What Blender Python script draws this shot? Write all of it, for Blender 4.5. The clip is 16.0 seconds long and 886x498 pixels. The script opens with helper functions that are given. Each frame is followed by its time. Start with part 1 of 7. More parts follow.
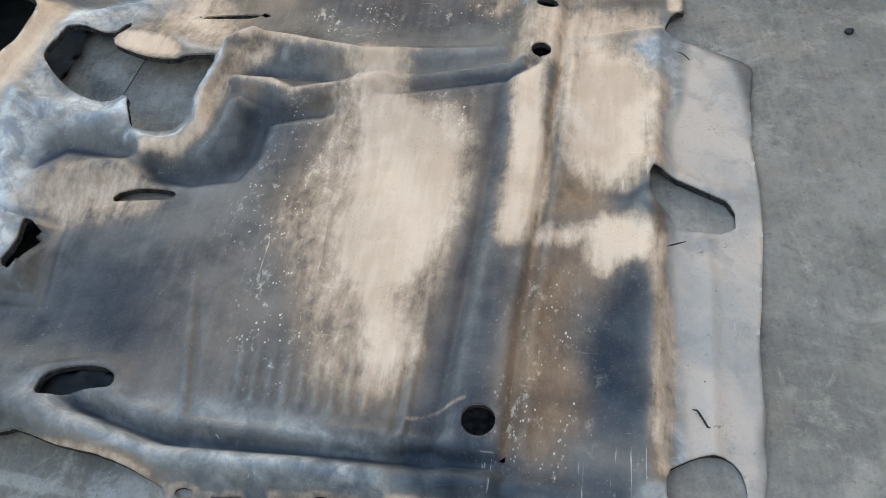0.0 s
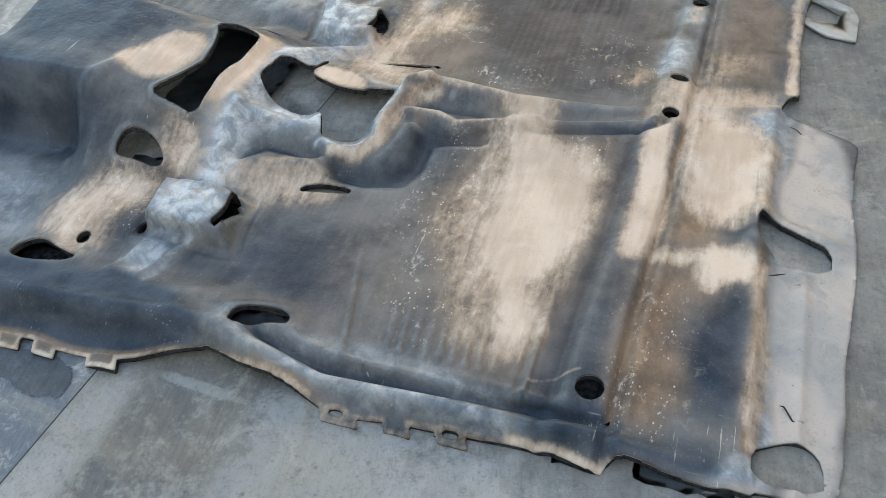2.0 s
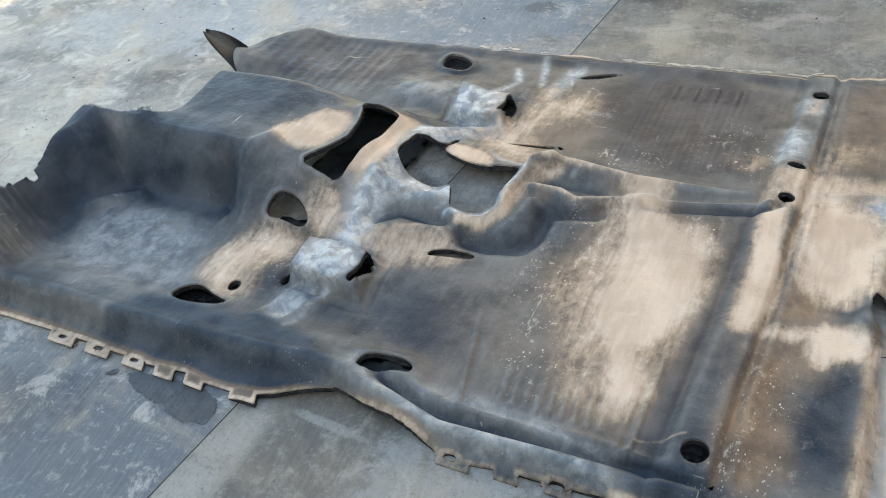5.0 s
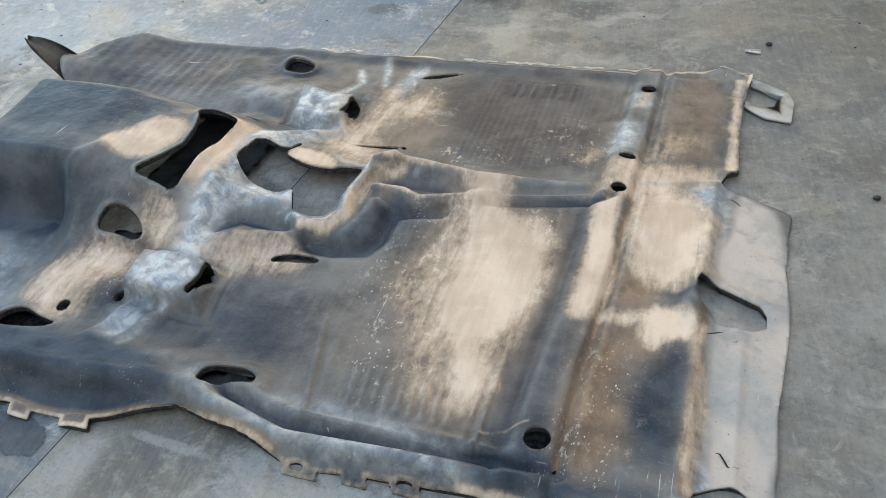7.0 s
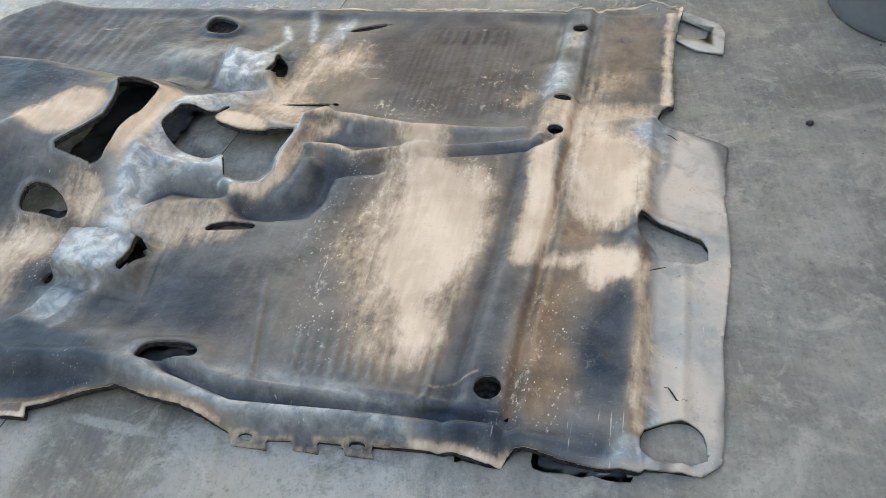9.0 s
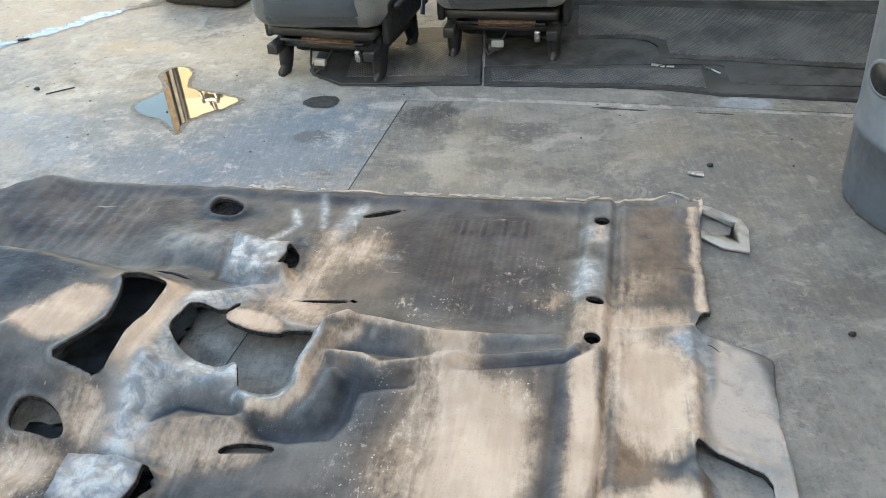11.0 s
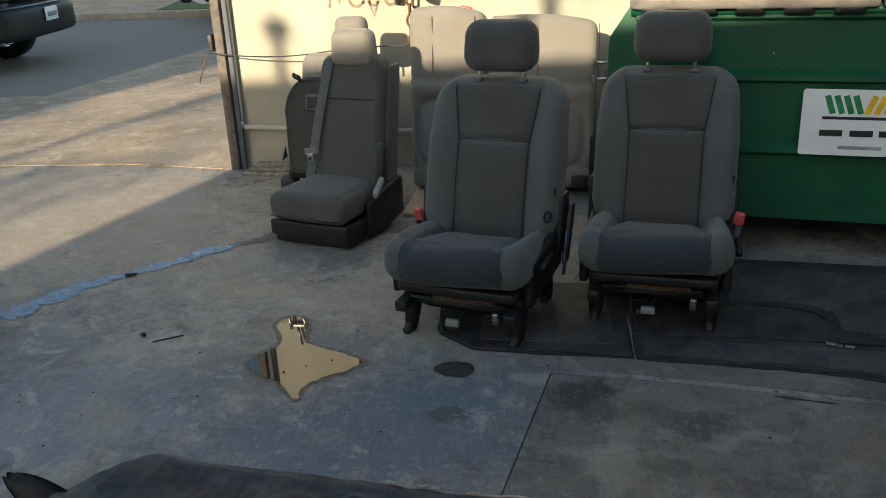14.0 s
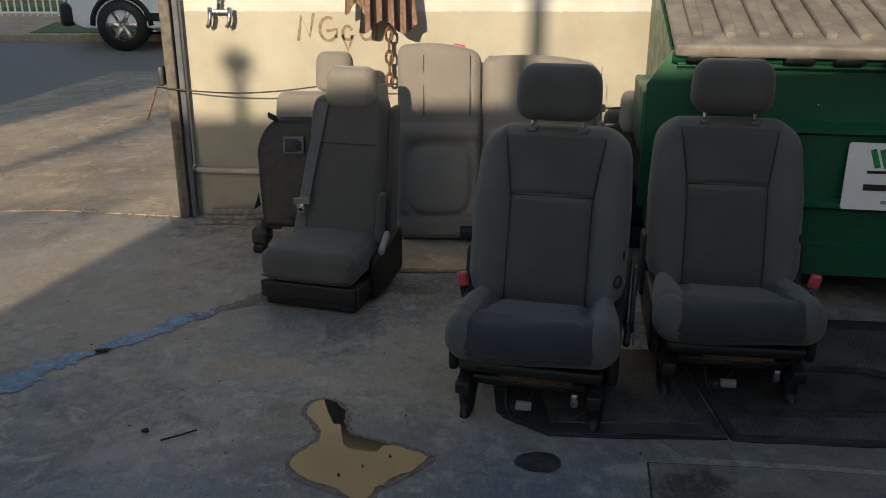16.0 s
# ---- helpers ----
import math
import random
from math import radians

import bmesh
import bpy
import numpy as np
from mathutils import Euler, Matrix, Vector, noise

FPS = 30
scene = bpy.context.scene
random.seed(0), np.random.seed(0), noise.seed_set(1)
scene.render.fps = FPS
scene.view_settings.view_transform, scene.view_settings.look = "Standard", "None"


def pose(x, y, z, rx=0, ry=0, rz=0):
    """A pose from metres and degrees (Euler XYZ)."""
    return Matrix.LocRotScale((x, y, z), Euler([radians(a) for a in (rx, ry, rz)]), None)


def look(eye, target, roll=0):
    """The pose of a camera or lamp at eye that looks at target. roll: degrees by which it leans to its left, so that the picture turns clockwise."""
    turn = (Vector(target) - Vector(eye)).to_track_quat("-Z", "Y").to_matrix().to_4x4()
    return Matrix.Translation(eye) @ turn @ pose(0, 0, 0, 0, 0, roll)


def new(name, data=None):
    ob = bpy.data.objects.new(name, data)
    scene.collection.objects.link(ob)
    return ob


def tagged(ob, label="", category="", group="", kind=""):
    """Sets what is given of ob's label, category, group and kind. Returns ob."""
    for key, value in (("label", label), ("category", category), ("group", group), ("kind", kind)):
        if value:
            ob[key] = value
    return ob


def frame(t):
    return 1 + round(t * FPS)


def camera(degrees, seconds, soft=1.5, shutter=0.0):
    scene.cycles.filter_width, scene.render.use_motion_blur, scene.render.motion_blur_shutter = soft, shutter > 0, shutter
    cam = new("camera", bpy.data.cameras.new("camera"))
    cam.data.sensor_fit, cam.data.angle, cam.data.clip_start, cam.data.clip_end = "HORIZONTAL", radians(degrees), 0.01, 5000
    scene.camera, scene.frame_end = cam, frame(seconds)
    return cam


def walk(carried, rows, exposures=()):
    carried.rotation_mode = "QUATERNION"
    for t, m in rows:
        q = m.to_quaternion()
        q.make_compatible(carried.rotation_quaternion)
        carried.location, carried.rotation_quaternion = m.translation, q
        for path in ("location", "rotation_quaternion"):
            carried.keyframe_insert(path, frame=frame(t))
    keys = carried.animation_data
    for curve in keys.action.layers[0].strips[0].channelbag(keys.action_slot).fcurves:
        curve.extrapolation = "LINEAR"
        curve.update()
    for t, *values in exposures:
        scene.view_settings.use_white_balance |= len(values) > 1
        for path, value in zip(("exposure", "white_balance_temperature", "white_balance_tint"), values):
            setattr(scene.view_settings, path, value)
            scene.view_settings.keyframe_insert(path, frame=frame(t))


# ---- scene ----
cam = camera(56.1, 16.0, soft=0.6)
PATH = [
    (0, (0.118, 0.137, 1.142), (-0.027, 1.275, -0.497), -8.4),
    (0.5, (0.13, 0.034, 1.127), (-0.032, 1.198, -0.491), -9.1),
    (1, (0.063, -0.021, 1.151), (-0.106, 1.213, -0.414), -9.2),
    (1.5, (0.012, -0.085, 1.183), (-0.184, 1.214, -0.325), -8.2),
    (2, (0.067, -0.195, 1.204), (-0.296, 1.148, -0.233), -6.8),
    (2.5, (0.091, -0.266, 1.222), (-0.451, 1.087, -0.148), -10.2),
    (3, (0.089, -0.274, 1.227), (-0.533, 1.08, -0.108), -11.1),
    (3.5, (0.079, -0.288, 1.237), (-0.585, 1.071, -0.071), -11.5),
    (3.7, (0.083, -0.293, 1.238), (-0.587, 1.077, -0.056), -11.2),
    (5.8, (0.095, -0.323, 1.26), (-0.454, 1.137, 0.008), -7.4),
    (6, (0.103, -0.32, 1.259), (-0.396, 1.157, 0.006), -6.3),
    (6.5, (0.132, -0.309, 1.245), (-0.268, 1.198, -0.007), -5.1),
    (7, (0.154, -0.296, 1.229), (-0.202, 1.203, -0.047), -6.0),
    (7.5, (0.17, -0.285, 1.233), (-0.147, 1.219, -0.047), -6.5),
    (8, (0.178, -0.281, 1.217), (-0.129, 1.19, -0.103), -7.7),
    (8.2, (0.178, -0.28, 1.2), (-0.129, 1.153, -0.161), -8.4),
    (10.3, (0.117, -0.171, 1.232), (-0.01, 1.3, -0.118), -5.1),
    (10.5, (0.071, -0.135, 1.256), (-0.06, 1.393, -0.028), -4.8),
    (11, (-0.007, -0.063, 1.296), (-0.13, 1.569, 0.146), -3.9),
    (11.5, (-0.044, -0.029, 1.313), (-0.158, 1.666, 0.258), -3.6),
    (12, (-0.072, 0.007, 1.342), (-0.178, 1.761, 0.386), -2.8),
    (12.5, (-0.114, 0.053, 1.382), (-0.221, 1.856, 0.524), -2.4),
    (13, (-0.13, 0.147, 1.401), (-0.286, 1.989, 0.637), -2.4),
    (13.5, (-0.178, 0.277, 1.398), (-0.405, 2.122, 0.659), -2.7),
    (14, (-0.353, 0.335, 1.368), (-0.582, 2.185, 0.643), -2.5),
    (14.5, (-0.567, 0.374, 1.383), (-0.762, 2.226, 0.653), -2.1),
    (15, (-0.696, 0.5, 1.376), (-0.857, 2.359, 0.657), -1.7),
    (15.5, (-0.8, 0.619, 1.359), (-0.862, 2.506, 0.701), -0.9),
    (16, (-0.998, 0.695, 1.373), (-0.912, 2.58, 0.709), 0.2),
]
walk(cam, [(t, look(eye, target, roll)) for t, eye, target, roll in PATH],
     [(0.0, 3.05, 7500, 5), (6.0, 3.1, 7700, 5), (8.2, 3.12, 7800, 5), (10.5, 3.15, 7700, 5), (11.0, 3.15, 7600, 5), (11.5, 2.85, 7500, 5), (12.0, 2.82, 7000, 2), (12.5, 2.16, 6800, 2), (13.0, 1.22, 6700, 3), (13.5, 0.70, 6600, 3), (14.0, 0.94, 6600, 3), (14.5, 1.10, 6600, 4), (15.0, 0.86, 6650, 5), (15.5, 0.34, 6550, 7), (16.0, 0.22, 6550, 7)])
# light of the place: open shade under a clear late-afternoon sky, low warm sun from behind
SUN_EL, SUN_AZ = 16.8, (-0.29, -0.957)          # elevation, horizontal way towards the sun
world = bpy.data.worlds.new("world")
scene.world = world
world.use_nodes = True
wn, wl = world.node_tree.nodes, world.node_tree.links
sky = wn.new("ShaderNodeTexSky")
sky.sky_type, sky.sun_disc = "NISHITA", False
sky.sun_elevation, sky.sun_rotation = radians(SUN_EL), math.atan2(SUN_AZ[0], SUN_AZ[1])
wl.new(sky.outputs[0], wn["Background"].inputs[0])
wn["Background"].inputs[1].default_value = 0.15
sun = new("sun", bpy.data.lights.new("sun", "SUN"))
sun.data.energy, sun.data.angle, sun.data.color = 5.2, radians(0.6), (1.0, 0.82, 0.61)
_h = math.cos(radians(SUN_EL))
sun.matrix_world = look((SUN_AZ[0] * _h * 40, SUN_AZ[1] * _h * 40, math.sin(radians(SUN_EL)) * 40), (0, 0, 0))


# ---------------------------------------------------------------- helpers
def mesh_of(name, bm, material, smooth=True):
    me = bpy.data.meshes.new(name)
    bm.to_mesh(me)
    bm.free()
    if material:
        me.materials.append(material)
    if smooth:
        me.shade_smooth()
    return me


def part(name, bm, material, parent=None, label="", smooth=True):
    """One mesh object, under a thing or a part."""
    ob = new(name, mesh_of(name, bm, material, smooth))
    if parent:
        ob.parent = parent
    if label:
        ob["label"] = label
    return ob


def thing(name, m, label, category, group="", kind=""):
    ob = new(name)
    ob.matrix_basis = m
    return tagged(ob, label, category, group, kind)


def lattice(bm, n):
    """The surface of a cube in n x n x n steps, as a dict of grid place to vertex."""
    vs = {}

    def v(i, j, k):
        if (i, j, k) not in vs:
            vs[i, j, k] = bm.verts.new((2 * i / n[0] - 1, 2 * j / n[1] - 1, 2 * k / n[2] - 1))
        return vs[i, j, k]

    for a, b, c in ((0, 1, 2), (1, 2, 0), (2, 0, 1)):
        for i in range(n[a]):
            for j in range(n[b]):
                for k, flip in ((0, True), (n[c], False)):
                    ps = []
                    for di, dj in ((0, 0), (1, 0), (1, 1), (0, 1)):
                        q = [0, 0, 0]
                        q[a], q[b], q[c] = i + di, j + dj, k
                        ps.append(v(*q))
                    bm.faces.new(ps[::-1] if flip else ps)
    return vs


def soft_box(size, r, n=12, shape=None, m=None):
    """A box with round edges of radius r; shape bends its points."""
    bm = bmesh.new()
    n = n if isinstance(n, tuple) else (n, n, n)
    lattice(bm, n)
    half = Vector(size) / 2
    r = min(r, *half)
    for v in bm.verts:
        c = Vector([math.copysign(1 - (1 - abs(t)) ** 1.6, t) if abs(t) < 1 else t for t in v.co])
        p = Vector([c[i] * half[i] for i in range(3)])
        q = Vector([max(-half[i] + r, min(half[i] - r, p[i])) for i in range(3)])
        d = p - q
        p = q + d.normalized() * r if d.length > 1e-7 else p
        v.co = shape(p) if shape else p
    if m:
        bm.transform(m)
    return bm


def hard_box(size, m=None, bevel=0.004):
    bm = bmesh.new()
    bmesh.ops.create_cube(bm, size=1)
    bmesh.ops.scale(bm, vec=size, verts=bm.verts)
    if bevel:
        bmesh.ops.bevel(bm, geom=bm.edges[:], offset=bevel, segments=2, affect="EDGES", profile=0.5)
    if m:
        bm.transform(m)
    return bm


def tube(points, r, sides=8, closed=False, bm=None, flat=1.0):
    """A round rod along points, with r one number or one for each point."""
    bm = bm or bmesh.new()
    pts = [Vector(p) for p in points]
    n = len(pts)
    rings = []
    side = None
    for i, p in enumerate(pts):
        a, b = (pts[(i - 1) % n], pts[(i + 1) % n]) if closed else (pts[max(i - 1, 0)], pts[min(i + 1, n - 1)])
        d = (b - a).normalized()
        if side is None:
            side = d.cross((0, 0, 1)) if abs(d.z) < 0.95 else d.cross((1, 0, 0))
        side = (side - d * side.dot(d)).normalized()
        up = d.cross(side)
        rr = r[i] if isinstance(r, (list, tuple)) else r
        rings.append([bm.verts.new(p + rr * (math.cos(t) * side + flat * math.sin(t) * up)) for t in (2 * math.pi * k / sides for k in range(sides))])
    for i in range(n if closed else n - 1):
        a, b = rings[i], rings[(i + 1) % n]
        for k in range(sides):
            bm.faces.new((a[k], a[(k + 1) % sides], b[(k + 1) % sides], b[k]))
    if not closed:
        bm.faces.new(rings[0][::-1])
        bm.faces.new(rings[-1])
    return bm


def slab_of(outline, z0, z1, m=None, bevel=0.0):
    """A plate with a flat outline, from z0 up to z1."""
    bm = bmesh.new()
    low = [bm.verts.new((x, y, z0)) for x, y in outline]
    high = [bm.verts.new((x, y, z1)) for x, y in outline]
    n = len(outline)
    bm.faces.new(low[::-1])
    top = bm.faces.new(high)
    for i in range(n):
        bm.faces.new((low[i], low[(i + 1) % n], high[(i + 1) % n], high[i]))
    if bevel:
        bmesh.ops.bevel(bm, geom=list(top.edges), offset=bevel, segments=2, affect="EDGES", profile=0.5)
    bmesh.ops.recalc_face_normals(bm, faces=bm.faces[:])
    if m:
        bm.transform(m)
    return bm


def revolve(profile, steps=32, squash=1.0):
    """A turned body from (radius, height) pairs."""
    bm = bmesh.new()
    rings = [[bm.verts.new((r * math.cos(t), squash * r * math.sin(t), z)) for t in (2 * math.pi * k / steps for k in range(steps))] for r, z in profile]
    for a, b in zip(rings, rings[1:]):
        for k in range(steps):
            bm.faces.new((a[k], a[(k + 1) % steps], b[(k + 1) % steps], b[k]))
    return bm


# ---------------------------------------------------------------- materials
class Nodes:
    """Short hand for a node material."""

    def __init__(self, name, rough=0.6, metal=0.0, spec=0.5):
        self.mat = bpy.data.materials.new(name)
        self.mat.use_nodes = True
        self.t = self.mat.node_tree
        self.bsdf = self.t.nodes["Principled BSDF"]
        self.set("Roughness", rough).set("Metallic", metal).set("Specular IOR Level", spec)
        self.pos = self.t.nodes.new("ShaderNodeTexCoord").outputs["Object"]

    def set(self, socket, value):
        s = self.bsdf.inputs[socket]
        if hasattr(value, "node"):
            self.t.links.new(value, s)
        else:
            s.default_value = (*value, 1) if isinstance(value, tuple) else value
        return self

    def node(self, kind, **links):
        n = self.t.nodes.new(kind)
        for k, v in links.items():
            s = n.inputs[int(k[1:])] if k[0] == "i" and k[1:].isdigit() else n.inputs[k]
            if hasattr(v, "node"):
                self.t.links.new(v, s)
            else:
                s.default_value = (*v, 1) if isinstance(v, tuple) and s.type == "RGBA" else v
        return n

    def scaled(self, scale, turn=0.0, at=None):
        n = self.node("ShaderNodeMapping", Vector=at or self.pos)
        n.inputs["Scale"].default_value = scale
        n.inputs["Rotation"].default_value = (0, 0, radians(turn))
        return n.outputs[0]

    def noise(self, scale, detail=4, rough=0.55, at=None, warp=0.0):
        n = self.node("ShaderNodeTexNoise", Vector=at or self.pos, Scale=scale, Detail=detail, Roughness=rough, Distortion=warp)
        return n.outputs[0]

    def ramp(self, value, lo, hi, a=0.0, b=1.0):
        n = self.node("ShaderNodeMapRange", Value=value)
        n.interpolation_type = "SMOOTHSTEP"
        for k, v in zip((1, 2, 3, 4), (lo, hi, a, b)):
            n.inputs[k].default_value = v
        return n.outputs[0]

    def math(self, op, a, b=0.0):
        n = self.t.nodes.new("ShaderNodeMath")
        n.operation = op
        for s, v in zip(n.inputs, (a, b)):
            if hasattr(v, "node"):
                self.t.links.new(v, s)
            else:
                s.default_value = v
        return n.outputs[0]

    def mix(self, f, a, b):
        n = self.t.nodes.new("ShaderNodeMix")
        n.data_type = "RGBA"
        for s, v in zip((n.inputs[0], n.inputs[6], n.inputs[7]), (f, a, b)):
            if hasattr(v, "node"):
                self.t.links.new(v, s)
            else:
                s.default_value = (*v, 1) if isinstance(v, tuple) else v
        return n.outputs[2]

    def bump(self, height, strength=0.3, dist=0.01, under=None):
        n = self.node("ShaderNodeBump", Height=height, Strength=strength, Distance=dist)
        if under:
            self.t.links.new(under, n.inputs["Normal"])
        self.t.links.new(n.outputs[0], self.bsdf.inputs["Normal"])
        return n.outputs[0]

    def attr(self, name):
        n = self.t.nodes.new("ShaderNodeAttribute")
        n.attribute_name = name
        return n


def plain(name, colour, rough=0.6, metal=0.0, vary=0.25, scale=25, bump=0.1, spec=0.5, dirt=None):
    k = Nodes(name, rough, metal, spec)
    a = tuple(c * (1 - vary) for c in colour)
    b = tuple(min(1, c * (1 + vary)) for c in colour)
    col = k.mix(k.ramp(k.noise(scale, 6), 0.3, 0.7), a, b)
    if dirt:
        col = k.mix(k.ramp(k.noise(scale * 0.25, 5, 0.65), 0.5, 0.75), col, dirt)
    k.set("Base Color", col)
    k.set("Roughness", k.ramp(k.noise(scale * 2.1, 3), 0.3, 0.7, rough - 0.08, min(1, rough + 0.08)))
    if bump:
        k.bump(k.noise(scale * 8, 3), bump, 0.004)
    return k.mat


def concrete(name, light, dark, tint, stain=0.5, marks=(), broom=0.12):
    """Old poured concrete: blotches, stains, worn laitance, pits, hairline cracks and faint broom marks."""
    k = Nodes(name, 0.8, 0, 0.3)
    col = k.mix(k.ramp(k.noise(1.1, 10, 0.72, warp=0.5), 0.40, 0.60), dark, light)
    col = k.mix(k.math("MULTIPLY", k.ramp(k.noise(3.6, 11, 0.78, warp=0.3), 0.45, 0.58), 0.75), col, tint)
    soot = k.math("MULTIPLY", k.ramp(k.noise(2.3, 11, 0.78, at=k.scaled((1, 1, 1), 40), warp=0.5), 0.50, 0.62), stain)
    col = k.mix(soot, col, tuple(c * 0.45 for c in dark))
    worn = k.math("MULTIPLY", k.ramp(k.noise(5.5, 6, 0.62, at=k.scaled((1, 1, 1), 75), warp=0.9), 0.52, 0.66), 0.45)
    col = k.mix(worn, col, tuple(min(1, c * 1.55) for c in light))
    drag = k.noise(30, 7, 0.7, at=k.scaled((1.3, 0.7, 1), 20), warp=0.6)
    col = k.mix(k.math("MULTIPLY", k.ramp(drag, 0.46, 0.68), 0.10), col, tuple(min(1, c * 1.4) for c in light))
    # spilt, scaled, paler and darker places, each with its own ragged outline
    edge = k.noise(8, 10, 0.78)
    for x, y, a, b, turn, tone, amount in marks:
        m = k.node("ShaderNodeMapping", Vector=k.pos)
        m.vector_type = "TEXTURE"
        m.inputs["Location"].default_value = (x, y, 0)
        m.inputs["Rotation"].default_value = (0, 0, radians(turn))
        m.inputs["Scale"].default_value = (a, b, 1000)
        far = k.node("ShaderNodeVectorMath", Vector=m.outputs[0])
        far.operation = "LENGTH"
        reach = k.math("ADD", k.math("MULTIPLY", far.outputs["Value"], 0.62), k.math("MULTIPLY", k.math("SUBTRACT", edge, 0.5), 2.3))
        col = k.mix(k.math("MULTIPLY", k.ramp(reach, 0.78, 0.42), amount), col, tone)
    fine = k.noise(130, 7, 0.8)
    rust = k.math("MULTIPLY", k.ramp(k.noise(1.7, 9, 0.7, at=k.scaled((1, 1, 1), 25), warp=0.8), 0.50, 0.64), 0.45)
    col = k.mix(rust, col, (light[0] * 1.10, light[1] * 0.98, light[2] * 0.82))
    ash = k.math("MULTIPLY", k.ramp(k.noise(7.5, 10, 0.78, at=k.scaled((1, 1, 1), 55), warp=0.6), 0.54, 0.64), 0.5)
    col = k.mix(ash, col, tuple(min(1, c * 1.5) for c in light))
    col = k.mix(k.math("MULTIPLY", k.ramp(fine, 0.50, 0.66), 0.40), col, tuple(c * 0.55 for c in dark))
    pit = k.noise(34, 9, 0.8, warp=0.4)
    col = k.mix(k.math("MULTIPLY", k.ramp(pit, 0.53, 0.68), 0.45), col, tuple(c * 0.5 for c in dark))
    col = k.mix(k.math("MULTIPLY", k.ramp(pit, 0.47, 0.36), 0.35), col, tuple(min(1, c * 1.35) for c in light))
    dots = k.node("ShaderNodeTexVoronoi", Vector=k.pos, Scale=26.0)
    dot = k.math("MULTIPLY", k.ramp(dots.outputs[0], 0.06, 0.14, 1, 0), k.ramp(k.noise(2.2, 3), 0.48, 0.56))
    col = k.mix(k.math("MULTIPLY", dot, 0.4), col, tuple(c * 0.3 for c in dark))
    brush = k.noise(120, 4, 0.6, at=k.scaled((1.0, 0.08, 1), 8), warp=0.3)
    col = k.mix(k.math("MULTIPLY", k.ramp(brush, 0.45, 0.62), broom), col, tuple(min(1, c * 1.5) for c in light))
    col = k.mix(k.math("MULTIPLY", k.ramp(brush, 0.50, 0.36), broom), col, tuple(c * 0.6 for c in dark))
    spots = k.node("ShaderNodeTexVoronoi", Vector=k.pos, Scale=9.0)
    spots.inputs["Randomness"].default_value = 1
    speck = k.math("MULTIPLY", k.ramp(spots.outputs[0], 0.03, 0.07, 1, 0), k.ramp(k.noise(3.1, 2), 0.5, 0.6))
    col = k.mix(speck, col, tuple(c * 0.2 for c in dark))
    k.set("Base Color", col)
    k.set("Roughness", k.ramp(k.noise(2.6, 5), 0.35, 0.7, 0.6, 0.9))
    n1 = k.bump(k.noise(14, 6, 0.7), 0.4, 0.010)
    n2 = k.bump(brush, broom * 0.8, 0.003, n1)
    k.bump(fine, 0.6, 0.005, n2)
    return k.mat


def fabric(name, colour, rough=0.9, weave=900):
    k = Nodes(name, rough, 0, 0.25)
    a, b = tuple(c * 0.75 for c in colour), tuple(min(1, c * 1.3) for c in colour)
    col = k.mix(k.ramp(k.noise(weave, 2), 0.35, 0.65), a, b)
    col = k.mix(k.math("MULTIPLY", k.ramp(k.noise(5, 5, 0.6), 0.45, 0.75), 0.35), col, tuple(min(1, c * 1.5 + 0.01) for c in colour))
    k.set("Base Color", col)
    k.set("Sheen Weight", 0.15)
    w = k.node("ShaderNodeTexWave", Vector=k.scaled((1, 1, 1), 45), Scale=weave * 0.28)
    n1 = k.bump(w.outputs[1], 0.15, 0.002)
    k.bump(k.noise(14, 3), 0.12, 0.02, n1)
    return k.mat


M = {}
M["yard"] = concrete("yard_concrete", (0.305, 0.285, 0.255), (0.125, 0.123, 0.120), (0.180, 0.180, 0.180), 0.70, [
    (-1.05, 3.20, 0.40, 0.30, 20, (0.33, 0.285, 0.225), 0.6), (-0.87, 3.55, 0.25, 0.25, 0, (0.30, 0.265, 0.215), 0.6), (-0.72, 2.40, 0.36, 0.28, 10, (0.125, 0.150, 0.175), 0.9), (-1.63, 3.41, 0.10, 0.04, 10, (0.38, 0.27, 0.17), 0.8),
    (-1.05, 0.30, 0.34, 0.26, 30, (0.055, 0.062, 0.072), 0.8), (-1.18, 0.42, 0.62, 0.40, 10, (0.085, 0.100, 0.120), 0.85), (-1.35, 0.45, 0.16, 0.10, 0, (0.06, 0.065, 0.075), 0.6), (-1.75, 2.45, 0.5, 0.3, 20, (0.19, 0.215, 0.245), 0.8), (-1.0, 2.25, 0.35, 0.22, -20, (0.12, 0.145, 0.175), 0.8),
    (-1.5, 3.35, 0.16, 0.06, 0, (0.36, 0.28, 0.20), 0.8), (-0.78, 3.02, 0.10, 0.14, 0, (0.40, 0.36, 0.28), 0.7), (-1.40, 3.05, 0.07, 0.05, 0, (0.05, 0.05, 0.05), 0.7), (-0.62, 2.46, 0.07, 0.05, 20, (0.06, 0.065, 0.07), 0.7),
    # the broad tan mark makes the yard paler towards the apron
    (-1.22, 2.78, 0.36, 0.34, 0, (0.15, 0.15, 0.145), 0.7), (-2.2, 2.3, 0.4, 0.25, 0, (0.24, 0.25, 0.26), 0.6), (-3.2, 4.35, 1.7, 1.15, 0, (0.36, 0.295, 0.225), 0.75), (-1.75, 3.7, 0.5, 0.5, 20, (0.30, 0.262, 0.215), 0.5)], 0.06)
